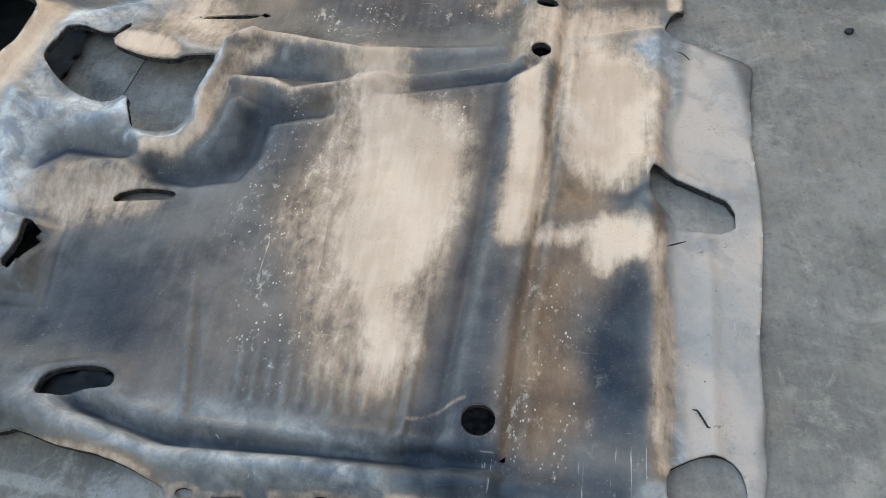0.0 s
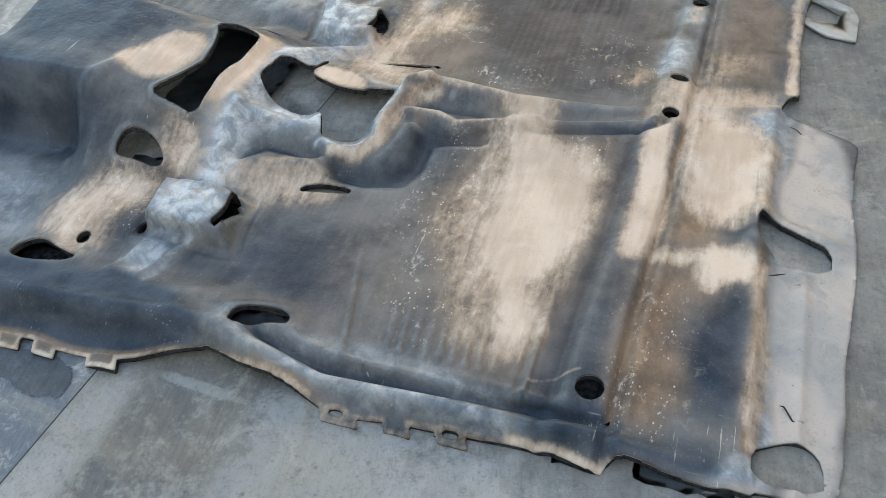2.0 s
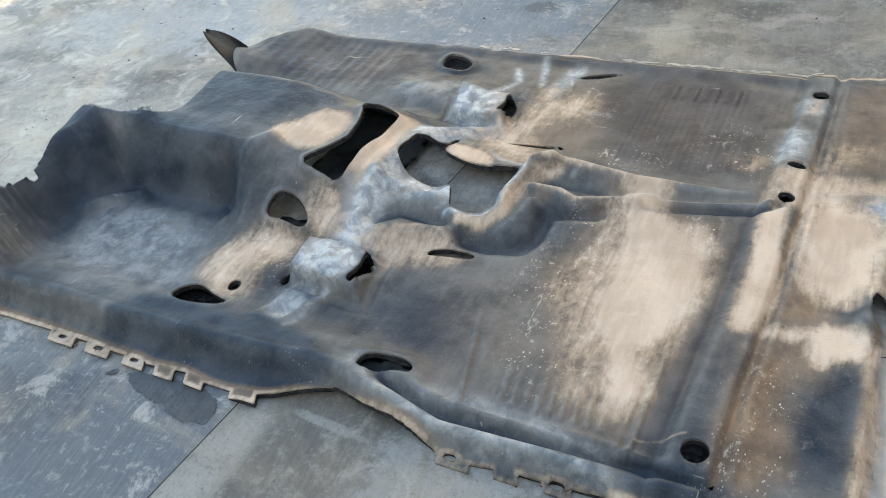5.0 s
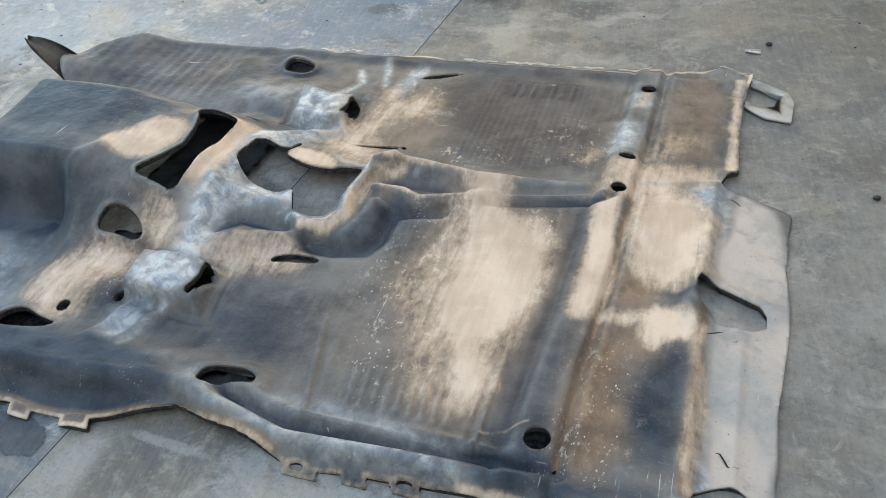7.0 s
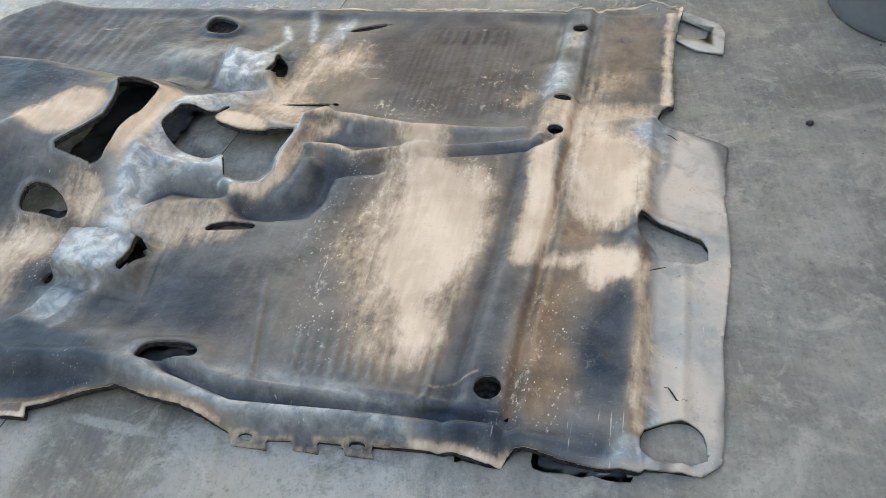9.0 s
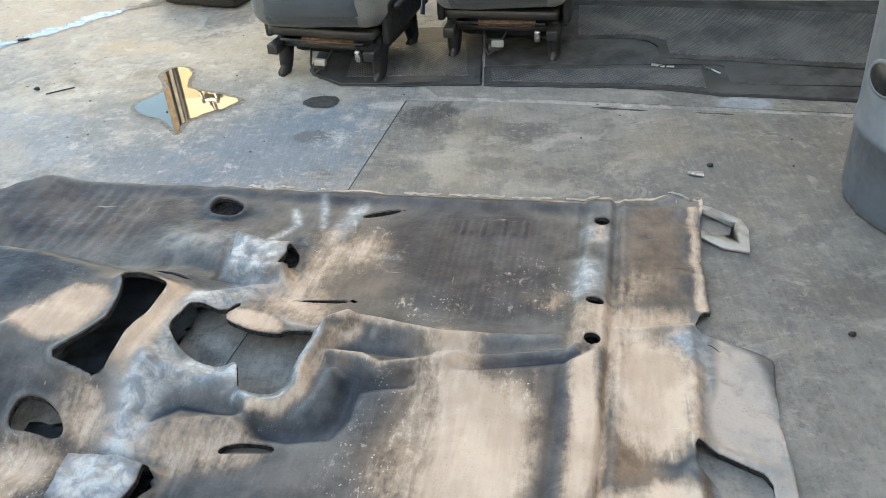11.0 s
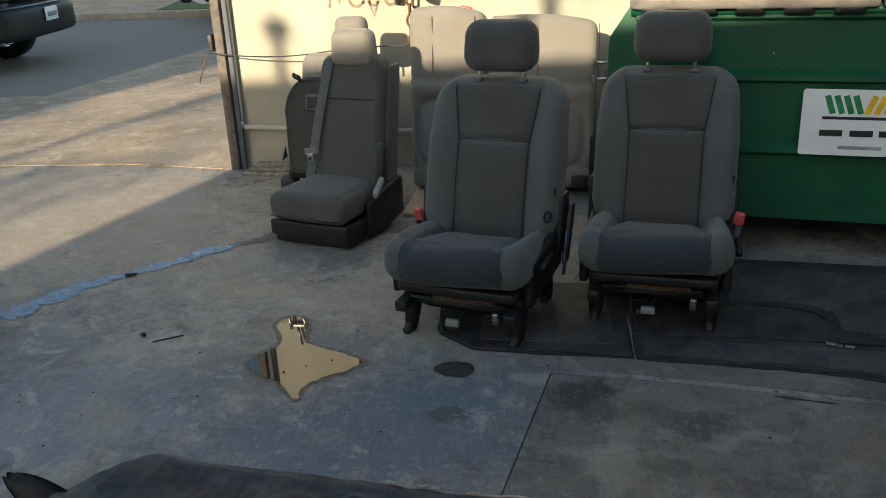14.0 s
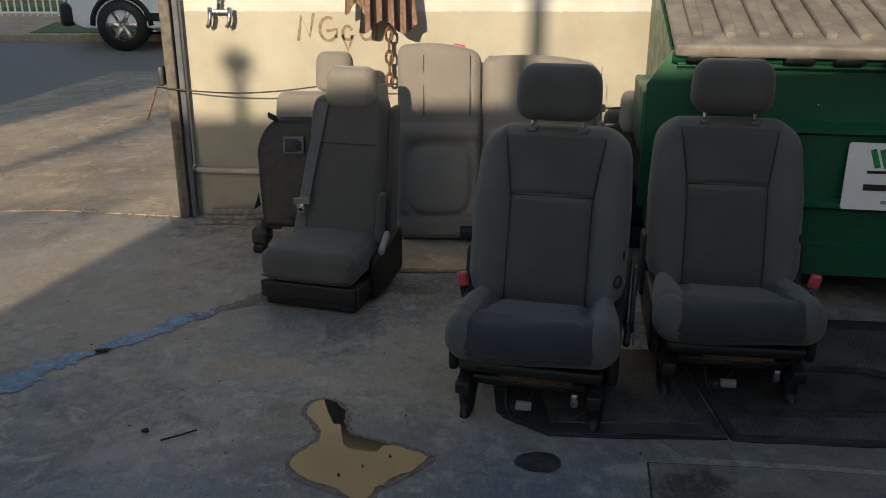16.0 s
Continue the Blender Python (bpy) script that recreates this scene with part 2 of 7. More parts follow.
M["slab"] = concrete("slab_concrete", (0.200, 0.186, 0.165), (0.108, 0.102, 0.094), (0.158, 0.150, 0.138), 0.5, [
    (-0.20, 2.53, 0.09, 0.12, 30, (0.055, 0.052, 0.047), 0.75), (-0.03, 2.53, 0.07, 0.04, 0, (0.07, 0.066, 0.06), 0.7), (0.03, 2.36, 0.10, 0.05, 15, (0.085, 0.08, 0.072), 0.7),
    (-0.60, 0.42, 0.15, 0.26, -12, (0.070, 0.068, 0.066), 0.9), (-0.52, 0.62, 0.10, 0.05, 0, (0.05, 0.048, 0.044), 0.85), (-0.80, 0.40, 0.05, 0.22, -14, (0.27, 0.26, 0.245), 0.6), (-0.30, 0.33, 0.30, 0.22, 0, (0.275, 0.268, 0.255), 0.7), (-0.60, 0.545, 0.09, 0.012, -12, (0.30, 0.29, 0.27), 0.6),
    (0.10, 2.42, 0.12, 0.05, 0, (0.07, 0.068, 0.062), 0.7), (-0.20, 2.62, 0.10, 0.06, -20, (0.06, 0.055, 0.05), 0.8), (0.2, 2.15, 0.10, 0.035, 0, (0.08, 0.075, 0.07), 0.7), (-0.1, 2.2, 0.12, 0.1, 0, (0.26, 0.24, 0.21), 0.4),
    (0.75, 1.0, 0.10, 0.07, 30, (0.22, 0.205, 0.185), 0.5), (0.85, 0.75, 0.05, 0.12, 20, (0.07, 0.068, 0.065), 0.6), (0.66, 1.75, 0.14, 0.05, 10, (0.10, 0.097, 0.09), 0.6), (0.62, 0.2, 0.06, 0.2, 5, (0.09, 0.088, 0.085), 0.5),
    # the broad marks at x 1.0 and 1.15 make the slab darker on the right
    (0.06, 2.48, 0.16, 0.035, -8, (0.075, 0.072, 0.066), 0.7), (-0.02, 2.22, 0.11, 0.05, 5, (0.07, 0.068, 0.062), 0.75), (-0.15, 2.25, 0.06, 0.16, -10, (0.30, 0.275, 0.225), 0.6), (1.0, 1.85, 0.75, 0.5, -15, (0.095, 0.094, 0.092), 0.28), (0.47, 2.25, 0.05, 0.03, 0, (0.30, 0.29, 0.27), 0.5),
    (0.88, 2.60, 0.10, 0.05, -12, (0.26, 0.30, 0.34), 0.8), (1.15, 2.12, 0.75, 0.42, -10, (0.085, 0.084, 0.083), 0.45), (-0.22, 2.60, 0.11, 0.08, 10, (0.055, 0.052, 0.047), 0.8)], 0.07)
M["drive"] = concrete("drive_concrete", (0.43, 0.335, 0.235), (0.30, 0.225, 0.150), (0.36, 0.285, 0.205), 0.3, broom=0.03)
M["asphalt"] = plain("asphalt", (0.22, 0.195, 0.165), 0.85, vary=0.4, scale=60, bump=0.4)
M["black"] = plain("black_plastic", (0.010, 0.0105, 0.0115), 0.5, vary=0.3, scale=30, spec=0.35, dirt=(0.019, 0.019, 0.019))
M["steel"] = plain("bare_steel", (0.42, 0.42, 0.43), 0.32, 1.0, 0.2, 40)
M["iron"] = plain("black_iron", (0.03, 0.03, 0.032), 0.55, 0.3, 0.4, 40, dirt=(0.10, 0.06, 0.035))
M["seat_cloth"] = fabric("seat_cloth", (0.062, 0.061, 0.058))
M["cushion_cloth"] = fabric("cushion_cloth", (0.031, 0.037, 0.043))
# jump_cloth is darkened for shade and seat_light paled for sun, in their colours
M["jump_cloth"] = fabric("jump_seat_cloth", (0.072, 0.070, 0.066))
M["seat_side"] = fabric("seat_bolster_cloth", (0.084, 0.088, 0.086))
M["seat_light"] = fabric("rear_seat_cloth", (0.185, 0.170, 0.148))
M["seam"] = plain("seam_thread", (0.02, 0.02, 0.022), 0.9, bump=0)
M["red"] = plain("red_plastic", (0.42, 0.06, 0.065), 0.4, scale=60, bump=0)
M["belt"] = plain("belt_webbing", (0.21, 0.205, 0.19), 0.75, vary=0.1, scale=20, bump=0.05)
M["fray"] = plain("frayed_felt", (0.34, 0.34, 0.34), 1.0, vary=0.5, scale=80, bump=0.4, spec=0.1)
M["pale_rubber"] = plain("bleached_rubber", (0.25, 0.24, 0.225), 0.7, vary=0.35, scale=18, bump=0.3, dirt=(0.20, 0.185, 0.165))
M["joint_dirt"] = plain("joint_dirt", (0.035, 0.034, 0.032), 0.95, vary=0.5, scale=40)
M["felt"] = plain("felt_underlay", (0.030, 0.030, 0.032), 1.0, vary=0.6, scale=90, bump=1.0, spec=0.1)
# serves felt scraps and the window sheet, shaded concrete put into a dark tone
M["underlay_and_shade"] = plain("smooth_underlay_shade", (0.055, 0.062, 0.070), 0.85, vary=0.5, scale=14, bump=0.15, spec=0.2)
M["grey_plastic"] = plain("grey_plastic", (0.085, 0.095, 0.115), 0.55, vary=0.15, scale=12, dirt=(0.12, 0.125, 0.13))
M["lid"] = plain("lid_plastic", (0.15, 0.136, 0.12), 0.7, vary=0.25, scale=9, bump=0.3, dirt=(0.25, 0.23, 0.20))
M["sign_white"] = plain("sign_white", (0.80, 0.81, 0.82), 0.45, vary=0.03, scale=8, bump=0)
M["sign_yellow"] = plain("sign_yellow", (0.80, 0.55, 0.03), 0.5, vary=0.06, scale=20, bump=0)
M["ink"] = plain("ink_black", (0.02, 0.02, 0.02), 0.6, bump=0)
M["ink_grey"] = plain("ink_grey", (0.30, 0.31, 0.32), 0.6, bump=0)
M["logo_green"] = plain("logo_green", (0.02, 0.22, 0.07), 0.5, bump=0)
M["logo_gold"] = plain("logo_gold", (0.85, 0.50, 0.02), 0.5, bump=0)
M["white_paint"] = plain("white_paint", (0.75, 0.75, 0.74), 0.35, vary=0.05, scale=4, bump=0)
M["grass"] = plain("grass", (0.07, 0.12, 0.03), 0.9, vary=0.6, scale=60, bump=0.8)
M["rust"] = plain("rusty_iron", (0.16, 0.075, 0.035), 0.85, 0.2, 0.5, 60, 0.5)
M["wood"] = plain("grey_wood", (0.22, 0.19, 0.155), 0.85, vary=0.35, scale=30, bump=0.4)
M["stucco"] = plain("stucco", (0.45, 0.42, 0.36), 0.9, vary=0.15, scale=6, bump=0.3)


# ---------------------------------------------------------------- ground and setting
def sheet(x0, x1, y0, y1, z, nx=1, ny=1):
    bm = bmesh.new()
    vs = [[bm.verts.new((x0 + (x1 - x0) * i / nx, y0 + (y1 - y0) * j / ny, z)) for j in range(ny + 1)] for i in range(nx + 1)]
    for i in range(nx):
        for j in range(ny):
            bm.faces.new((vs[i][j], vs[i + 1][j], vs[i + 1][j + 1], vs[i][j + 1]))
    return bm


def setting(name, bm, material, label, category, smooth=False):
    return tagged(part(name, bm, material, smooth=smooth), label, category, kind="structure")


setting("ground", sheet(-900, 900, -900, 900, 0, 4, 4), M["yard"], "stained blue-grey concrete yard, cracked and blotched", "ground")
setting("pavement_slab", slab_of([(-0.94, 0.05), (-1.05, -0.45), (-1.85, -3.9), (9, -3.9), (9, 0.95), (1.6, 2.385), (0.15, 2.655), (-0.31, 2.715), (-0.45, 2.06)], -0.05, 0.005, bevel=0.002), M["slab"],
        "pale worn concrete slab with a straight joint", "pavement")
setting("slab_joint", slab_of([(-0.947, 0.05), (-0.942, 0.05), (-0.452, 2.06), (-0.311, 2.717), (0.15, 2.657), (1.6, 2.387), (1.6, 2.393), (0.15, 2.663), (-0.316, 2.723), (-0.457, 2.06)], -0.05, 0.0012), M["joint_dirt"], "dark dirt-filled joint round the concrete slab", "joint")
setting("pavement_strip", slab_of([(-0.2, 2.745), (0.2, 2.685), (2.1, 2.32), (6, 1.55), (6, 1.75), (2.1, 2.46), (0.3, 2.80), (-0.25, 2.84)], -0.05, 0.003, bevel=0.002), M["slab"],
        "narrow patched concrete strip along the slab joint", "pavement")
# past y 7.8 this is street, given pale concrete to read as sunlit
setting("apron_and_lit_street", slab_of([(-14, 5.32), (-2.95, 5.32), (-2.2, 5.16), (-2.2, 11.4), (-4.6, 11.4), (-5.0, 7.8), (-14, 7.8)], -0.05, 0.007, bevel=0.004), M["drive"],
        "sunlit dusty concrete driveway apron with a cracked joint, its pale tone carried over the sunlit street", "driveway")
setting("road", slab_of([(-60, 7.83), (40, 7.83), (40, 15.3), (-60, 15.3)], -0.05, 0.004), M["asphalt"], "dark asphalt street lying in shade", "road")
setting("pavement_far", slab_of([(-60, 15.6), (40, 15.6), (40, 21.5), (-60, 21.5)], -0.05, 0.09), M["drive"], "pale concrete pavement across the street", "pavement")
setting("kerb", slab_of([(-60, 15.3), (40, 15.3), (40, 15.6), (-60, 15.6)], -0.05, 0.12, bevel=0.02), M["drive"], "concrete kerb along the far side of the street", "kerb")

# seams of dirt and weeds lie along the apron joint


def crumbs(points, count, spread, size, seed):
    r = random.Random(seed)
    bm = bmesh.new()
    for _ in range(count):
        i = r.randrange(len(points) - 1)
        f = r.random()
        a, b = points[i], points[i + 1]
        x, y = a[0] + f * (b[0] - a[0]) + r.gauss(0, spread), a[1] + f * (b[1] - a[1]) + r.gauss(0, spread)
        s = size * r.uniform(0.3, 1.2)
        bmesh.ops.create_icosphere(bm, subdivisions=1, radius=s, matrix=pose(x, y, 0.006 + s * 0.2, 0, 0, r.uniform(0, 360)) @ Matrix.Diagonal((1, r.uniform(0.5, 1), 0.5, 1)))
    return bm


# wall of painted sheet and the steel post at its end
def wall_material():
    k = Nodes("painted_wall", 0.6, 0, 0.4)
    cream = k.mix(k.ramp(k.noise(2.2, 6, 0.6), 0.35, 0.7), (0.325, 0.300, 0.235), (0.395, 0.370, 0.300))
    cream = k.mix(k.math("MULTIPLY", k.ramp(k.noise(9, 7, 0.7), 0.56, 0.68), 0.5), cream, (0.36, 0.34, 0.285))
    white = k.mix(k.ramp(k.noise(3, 5), 0.35, 0.7), (0.47, 0.46, 0.41), (0.56, 0.55, 0.51))
    z = k.node("ShaderNodeSeparateXYZ", Vector=k.pos).outputs[2]
    edge = k.math("ADD", z, k.math("MULTIPLY", k.noise(30, 3), 0.02))
    k.set("Base Color", k.mix(k.ramp(edge, 1.105, 1.115), cream, white))
    n1 = k.bump(k.noise(160, 3), 0.2, 0.003)
    k.bump(k.noise(4, 3), 0.25, 0.03, n1)
    return k.mat


M["wall"] = wall_material()
M["old_steel"] = plain("weathered_steel", (0.13, 0.115, 0.098), 0.7, 0.2, 0.35, 25, 0.3, dirt=(0.07, 0.055, 0.045))
# unseen wall added on the right to cut sky light and bounce
setting("side_light_block", hard_box((0.15, 9.2, 4.4), pose(3.4, 0.6, 2.2), 0.006), M["wood"], "unseen grey board wall closing the yard, added to darken its right side", "wall")
setting("wall_back", hard_box((7.2, 0.12, 3.2), pose(1.42, 5.30, 1.6), 0.006), M["wall"], "cream sheet wall, white above a painted line, half sunlit", "wall")
post = thing("gate_post", pose(-2.225, 5.20, 0), "weathered steel gate post with a tied cable", "post")
part("post", hard_box((0.055, 0.08, 3.2), pose(0, 0, 1.6), 0.006), M["old_steel"], post)
part("channel", hard_box((0.03, 0.03, 3.2), pose(0.050, -0.005, 1.6), 0.004), M["grey_plastic"], post, "grey steel channel")
part("hinge", hard_box((0.03, 0.05, 0.10), pose(-0.045, -0.04, 0.78), 0.006), M["iron"], post)
rail = thing("wall_pipe", pose(0, 0, 0), "thin painted pipe along the foot of the wall", "pipe")
part("pipe", tube([(-2.17, 5.21, 1.4), (-2.17, 5.21, 0.32), (-2.165, 5.205, 0.28), (-2.14, 5.2, 0.265), (-1.0, 5.2, 0.22), (0.4, 5.2, 0.20)], 0.017, 10), M["stucco"], rail)
part("elbow", soft_box((0.05, 0.05, 0.05), 0.02, 6, m=pose(-2.165, 5.205, 0.28)), M["steel"], rail)
cable = thing("wire", pose(0, 0, 0), "slack wire strung along the wall", "wire")
part("strand", tube([(-2.29 + 0.06 * i, 5.13 - 0.01 * i, 0.725 - 0.09 * math.sin(math.pi * min(1, i / 15)) * 0.4 + 0.002 * i) for i in range(22)], 0.004, 6), M["iron"], cable)
part("loose_end", tube([(-2.29, 5.12, 0.725), (-2.31, 5.10, 0.66), (-2.35, 5.10, 0.56)], 0.004, 6), M["rust"], cable)
latch = thing("gate_latch", pose(-1.95, 5.225, 1.10), "grey steel latch with two hooks on the wall", "latch")
part("bar", hard_box((0.13, 0.02, 0.022), pose(0, -0.02, 0), 0.004), M["steel"], latch)
for sx in (-0.05, 0.05):
    part("hook", tube([(sx, -0.03, 0.02), (sx, -0.04, -0.03), (sx - 0.008, -0.035, -0.065), (sx - 0.02, -0.03, -0.075)], 0.012, 8), M["steel"], latch)
part("pin", tube([(-0.01, -0.02, 0), (0.01, -0.02, 0.14)], 0.010, 8), M["steel"], latch)
boards = thing("timber_offcuts", pose(-1.93, 5.08, 0), "stacked weathered boards at the foot of the wall", "boards")
for i in range(3):
    part("board", hard_box((0.42 - 0.05 * i, 0.06, 0.022), pose(0.02 * i, 0.02 * i - 0.03, 0.012 + 0.024 * i, 0, 0, -3 + 2 * i), 0.003), M["wood"], boards)
hook = thing("chain_hanger", pose(-1.08, 5.16, 0), "rusty chain and hook holding a striped cloth", "chain")
for i in range(9):
    a = pose(0, 0, 1.22 - 0.058 * i, 0, 90 * (i % 2), 0) @ pose(0, 0, 0, 90, 0, 0)
    bm = tube([(0.018 * math.cos(t), 0.034 * math.sin(t), 0) for t in (2 * math.pi * q / 10 for q in range(10))], 0.007, 6, closed=True)
    bm.transform(pose(0, 0, 1.22 - 0.058 * i, 90, 0, 90 * (i % 2)))
    part("link", bm, M["rust"], hook)


def cloth_strips(w, h, folds, seed):
    r = random.Random(seed)
    bm = bmesh.new()
    n, m = 40, 16
    vs = []
    for i in range(n + 1):
        row = []
        for j in range(m + 1):
            f, g = i / n, j / m
            d = 0.022 * math.sin(f * folds * 2 * math.pi + 0.8 * math.sin(3 * g)) * (0.3 + 0.7 * g)
            row.append(bm.verts.new(((f - 0.5) * w * (0.75 + 0.35 * g), d, -g * h * (0.92 + 0.08 * math.sin(9 * f + 1)))))
        vs.append(row)
    for i in range(n):
        for j in range(m):
            bm.faces.new((vs[i][j], vs[i + 1][j], vs[i + 1][j + 1], vs[i][j + 1]))
    bmesh.ops.solidify(bm, geom=bm.faces[:], thickness=0.004)
    return bm


def stripes():
    k = Nodes("striped_cloth", 0.9, 0, 0.2)
    x = k.node("ShaderNodeSeparateXYZ", Vector=k.pos).outputs[0]
    band = k.ramp(k.math("SINE", k.math("MULTIPLY", x, 105.0)), -0.1, 0.25)
    k.set("Base Color", k.mix(band, (0.05, 0.038, 0.04), k.mix(k.ramp(k.noise(40, 4), 0.4, 0.6), (0.36, 0.22, 0.17), (0.46, 0.31, 0.24))))
    k.bump(k.noise(300, 3), 0.3, 0.003)
    return k.mat


M["stripes"] = stripes()
towel = thing("striped_cloth", pose(-1.08, 5.06, 1.42), "striped brown cloth hanging in folds on the wall", "cloth")
part("drape", cloth_strips(0.27, 0.42, 4.5, 3), M["stripes"], towel)
part("peg", tube([(-0.12, 0.0, 0.0), (-0.12, 0.18, 0.02)], 0.008, 8), M["rust"], towel)
part("rod", tube([(-0.13, 0.0, 0.0), (0.13, 0.0, 0.0)], 0.008, 8), M["rust"], towel)
part("rag", cloth_strips(0.13, 0.36, 2.5, 4), plain("tan_cloth", (0.36, 0.27, 0.17), 0.9, scale=60), towel, "tan rag").matrix_basis = pose(-0.15, 0.03, 0.03)

# ---------------------------------------------------------------- houses behind the camera that shade the yard
YX = 0.303                                       # sideways run of the shadow for a metre of depth


def shed(name, x0, x1, y0, y1, h, label):
    s = thing(name, pose((x0 + x1) / 2, (y0 + y1) / 2, 0), label, "building")
    part("wall", hard_box((x1 - x0, y1 - y0, h - 0.12), pose(0, 0, (h - 0.12) / 2), 0.01), M["stucco"], s)
    part("roof", hard_box((x1 - x0, y1 - y0, 0.12), pose(0, 0, h - 0.06), 0.01), M["lid"], s)
    return s


DEPTH = 9.15
shed("workshop", -5.06, 9, -12, -4.0, 0.57 + DEPTH * math.sqrt(1 + YX * YX) * math.tan(radians(SUN_EL)), "plain stucco workshop that shades the yard")
shed("neighbour_house", -24, -8.91, -7, -4.0, 11.0, "tall plain stucco house that shades the street")


# unseen pole added on the workshop roof, and a street tree: their shadows cross the wall and the apron
pipe = thing("shadow_pole", pose(-3.12, -4.1, 0.57 + DEPTH * math.sqrt(1 + YX * YX) * math.tan(radians(SUN_EL))), "unseen tall thin pole added to cast the upright shadow on the wall", "pipe")
part("pipe", tube([(0, 0, 0), (0, 0, 9.0)], 0.05, 12), M["steel"], pipe)
part("cap", revolve([(0.0, 9.12), (0.10, 9.04), (0.10, 9.0), (0.0, 9.0)], 16), M["steel"], pipe)

# stands in for an unseen lamp on a pole, only for its wall shadow
vent = thing("shadow_post", pose(-4.72, -4.1, 0.57 + DEPTH * math.sqrt(1 + YX * YX) * math.tan(radians(SUN_EL))), "unseen short post with a wide head, added for the lamp-shaped shadow on the wall", "vent")
part("pipe", tube([(0, 0, 0), (0, 0, 0.28)], 0.035, 12), M["steel"], vent)
part("cowl", revolve([(0.0, 0.40), (0.06, 0.385), (0.085, 0.33), (0.085, 0.29), (0.0, 0.27)], 16), M["steel"], vent)


def tree(x, y, h, seed):
    r = random.Random(seed)
    t = thing("street_tree", pose(x, y, 0), "thin street tree with a sparse crown", "tree")
    part("trunk", tube([(0, 0, 0), (0.05, 0.02, h * 0.3), (0.0, 0.05, h * 0.6), (0.06, 0.0, h * 0.95)], [0.13, 0.11, 0.08, 0.02], 10), M["wood"], t)
    tips = []
    for i in range(14):
        z = h * r.uniform(0.45, 0.9)
        a, l = r.uniform(0, 6.3), r.uniform(0.5, 1.3)
        end = (l * math.cos(a), l * math.sin(a), z + r.uniform(0.2, 0.7))
        part("limb", tube([(0, 0.03, z), (end[0] * 0.5, end[1] * 0.5, z + 0.25), end], [0.04, 0.025, 0.008], 6), M["wood"], t)
        tips.append(end)
    bm = bmesh.new()
    for ex, ey, ez in tips:
        for _ in range(55):
            p = Vector((r.gauss(ex, 0.26), r.gauss(ey, 0.26), r.gauss(ez, 0.24)))
            m = Matrix.Translation(p) @ Euler((r.uniform(0, 6.3), r.uniform(0, 6.3), r.uniform(0, 6.3))).to_matrix().to_4x4()
            s = r.uniform(0.05, 0.10)
            q = [bm.verts.new(m @ Vector(c)) for c in ((-s, 0, 0), (0, -s * 0.4, 0.01), (s, 0, 0), (0, s * 0.4, 0.01))]
            bm.faces.new(q)
    part("crown", bm, M["grass"], t)


tree(-8.55, -9.6, 6.4, 2)


# spray strokes on the wall
def stroke(points, w=0.008):
    bm = bmesh.new()
    prev = None
    n = len(points)
    for i, (x, z) in enumerate(points):
        a, b = points[max(i - 1, 0)], points[min(i + 1, n - 1)]
        d = Vector((b[0] - a[0], b[1] - a[1]))
        d = Vector((-d.y, d.x)).normalized() * w
        e = [bm.verts.new((x + s * d.x, 5.237, z + s * d.y)) for s in (-1, 1)]
        if prev:
            bm.faces.new((prev[0], prev[1], e[1], e[0]))
        prev = e
    return bm


def arc(x, z, a, b, t0, t1, n=14):
    return [(x + a * math.cos(radians(t0 + (t1 - t0) * i / n)), z + b * math.sin(radians(t0 + (t1 - t0) * i / n))) for i in range(n + 1)]


M["spray"] = plain("brown_spray", (0.22, 0.16, 0.10), 0.8, vary=0.3, scale=60, bump=0)
tag = tagged(new("spray_lettering"), "faded brown spray strokes on the cream wall", "graffiti", kind="structure")
for pts in ([(-1.56, 0.95), (-1.54, 1.08), (-1.50, 0.97), (-1.475, 1.09)], arc(-1.40, 1.01, 0.045, 0.06, 60, 330), [(-1.41, 1.0), (-1.355, 1.01), (-1.36, 0.965)],
            arc(-1.30, 0.99, 0.025, 0.035, 20, 340), [(-1.33, 0.98), (-1.30, 0.90), (-1.27, 0.98)], arc(-1.20, 1.0, 0.032, 0.045, 0, 350), [(-1.15, 0.95), (-1.145, 1.06)]):
    part("stroke", stroke(pts), M["spray"], tag)

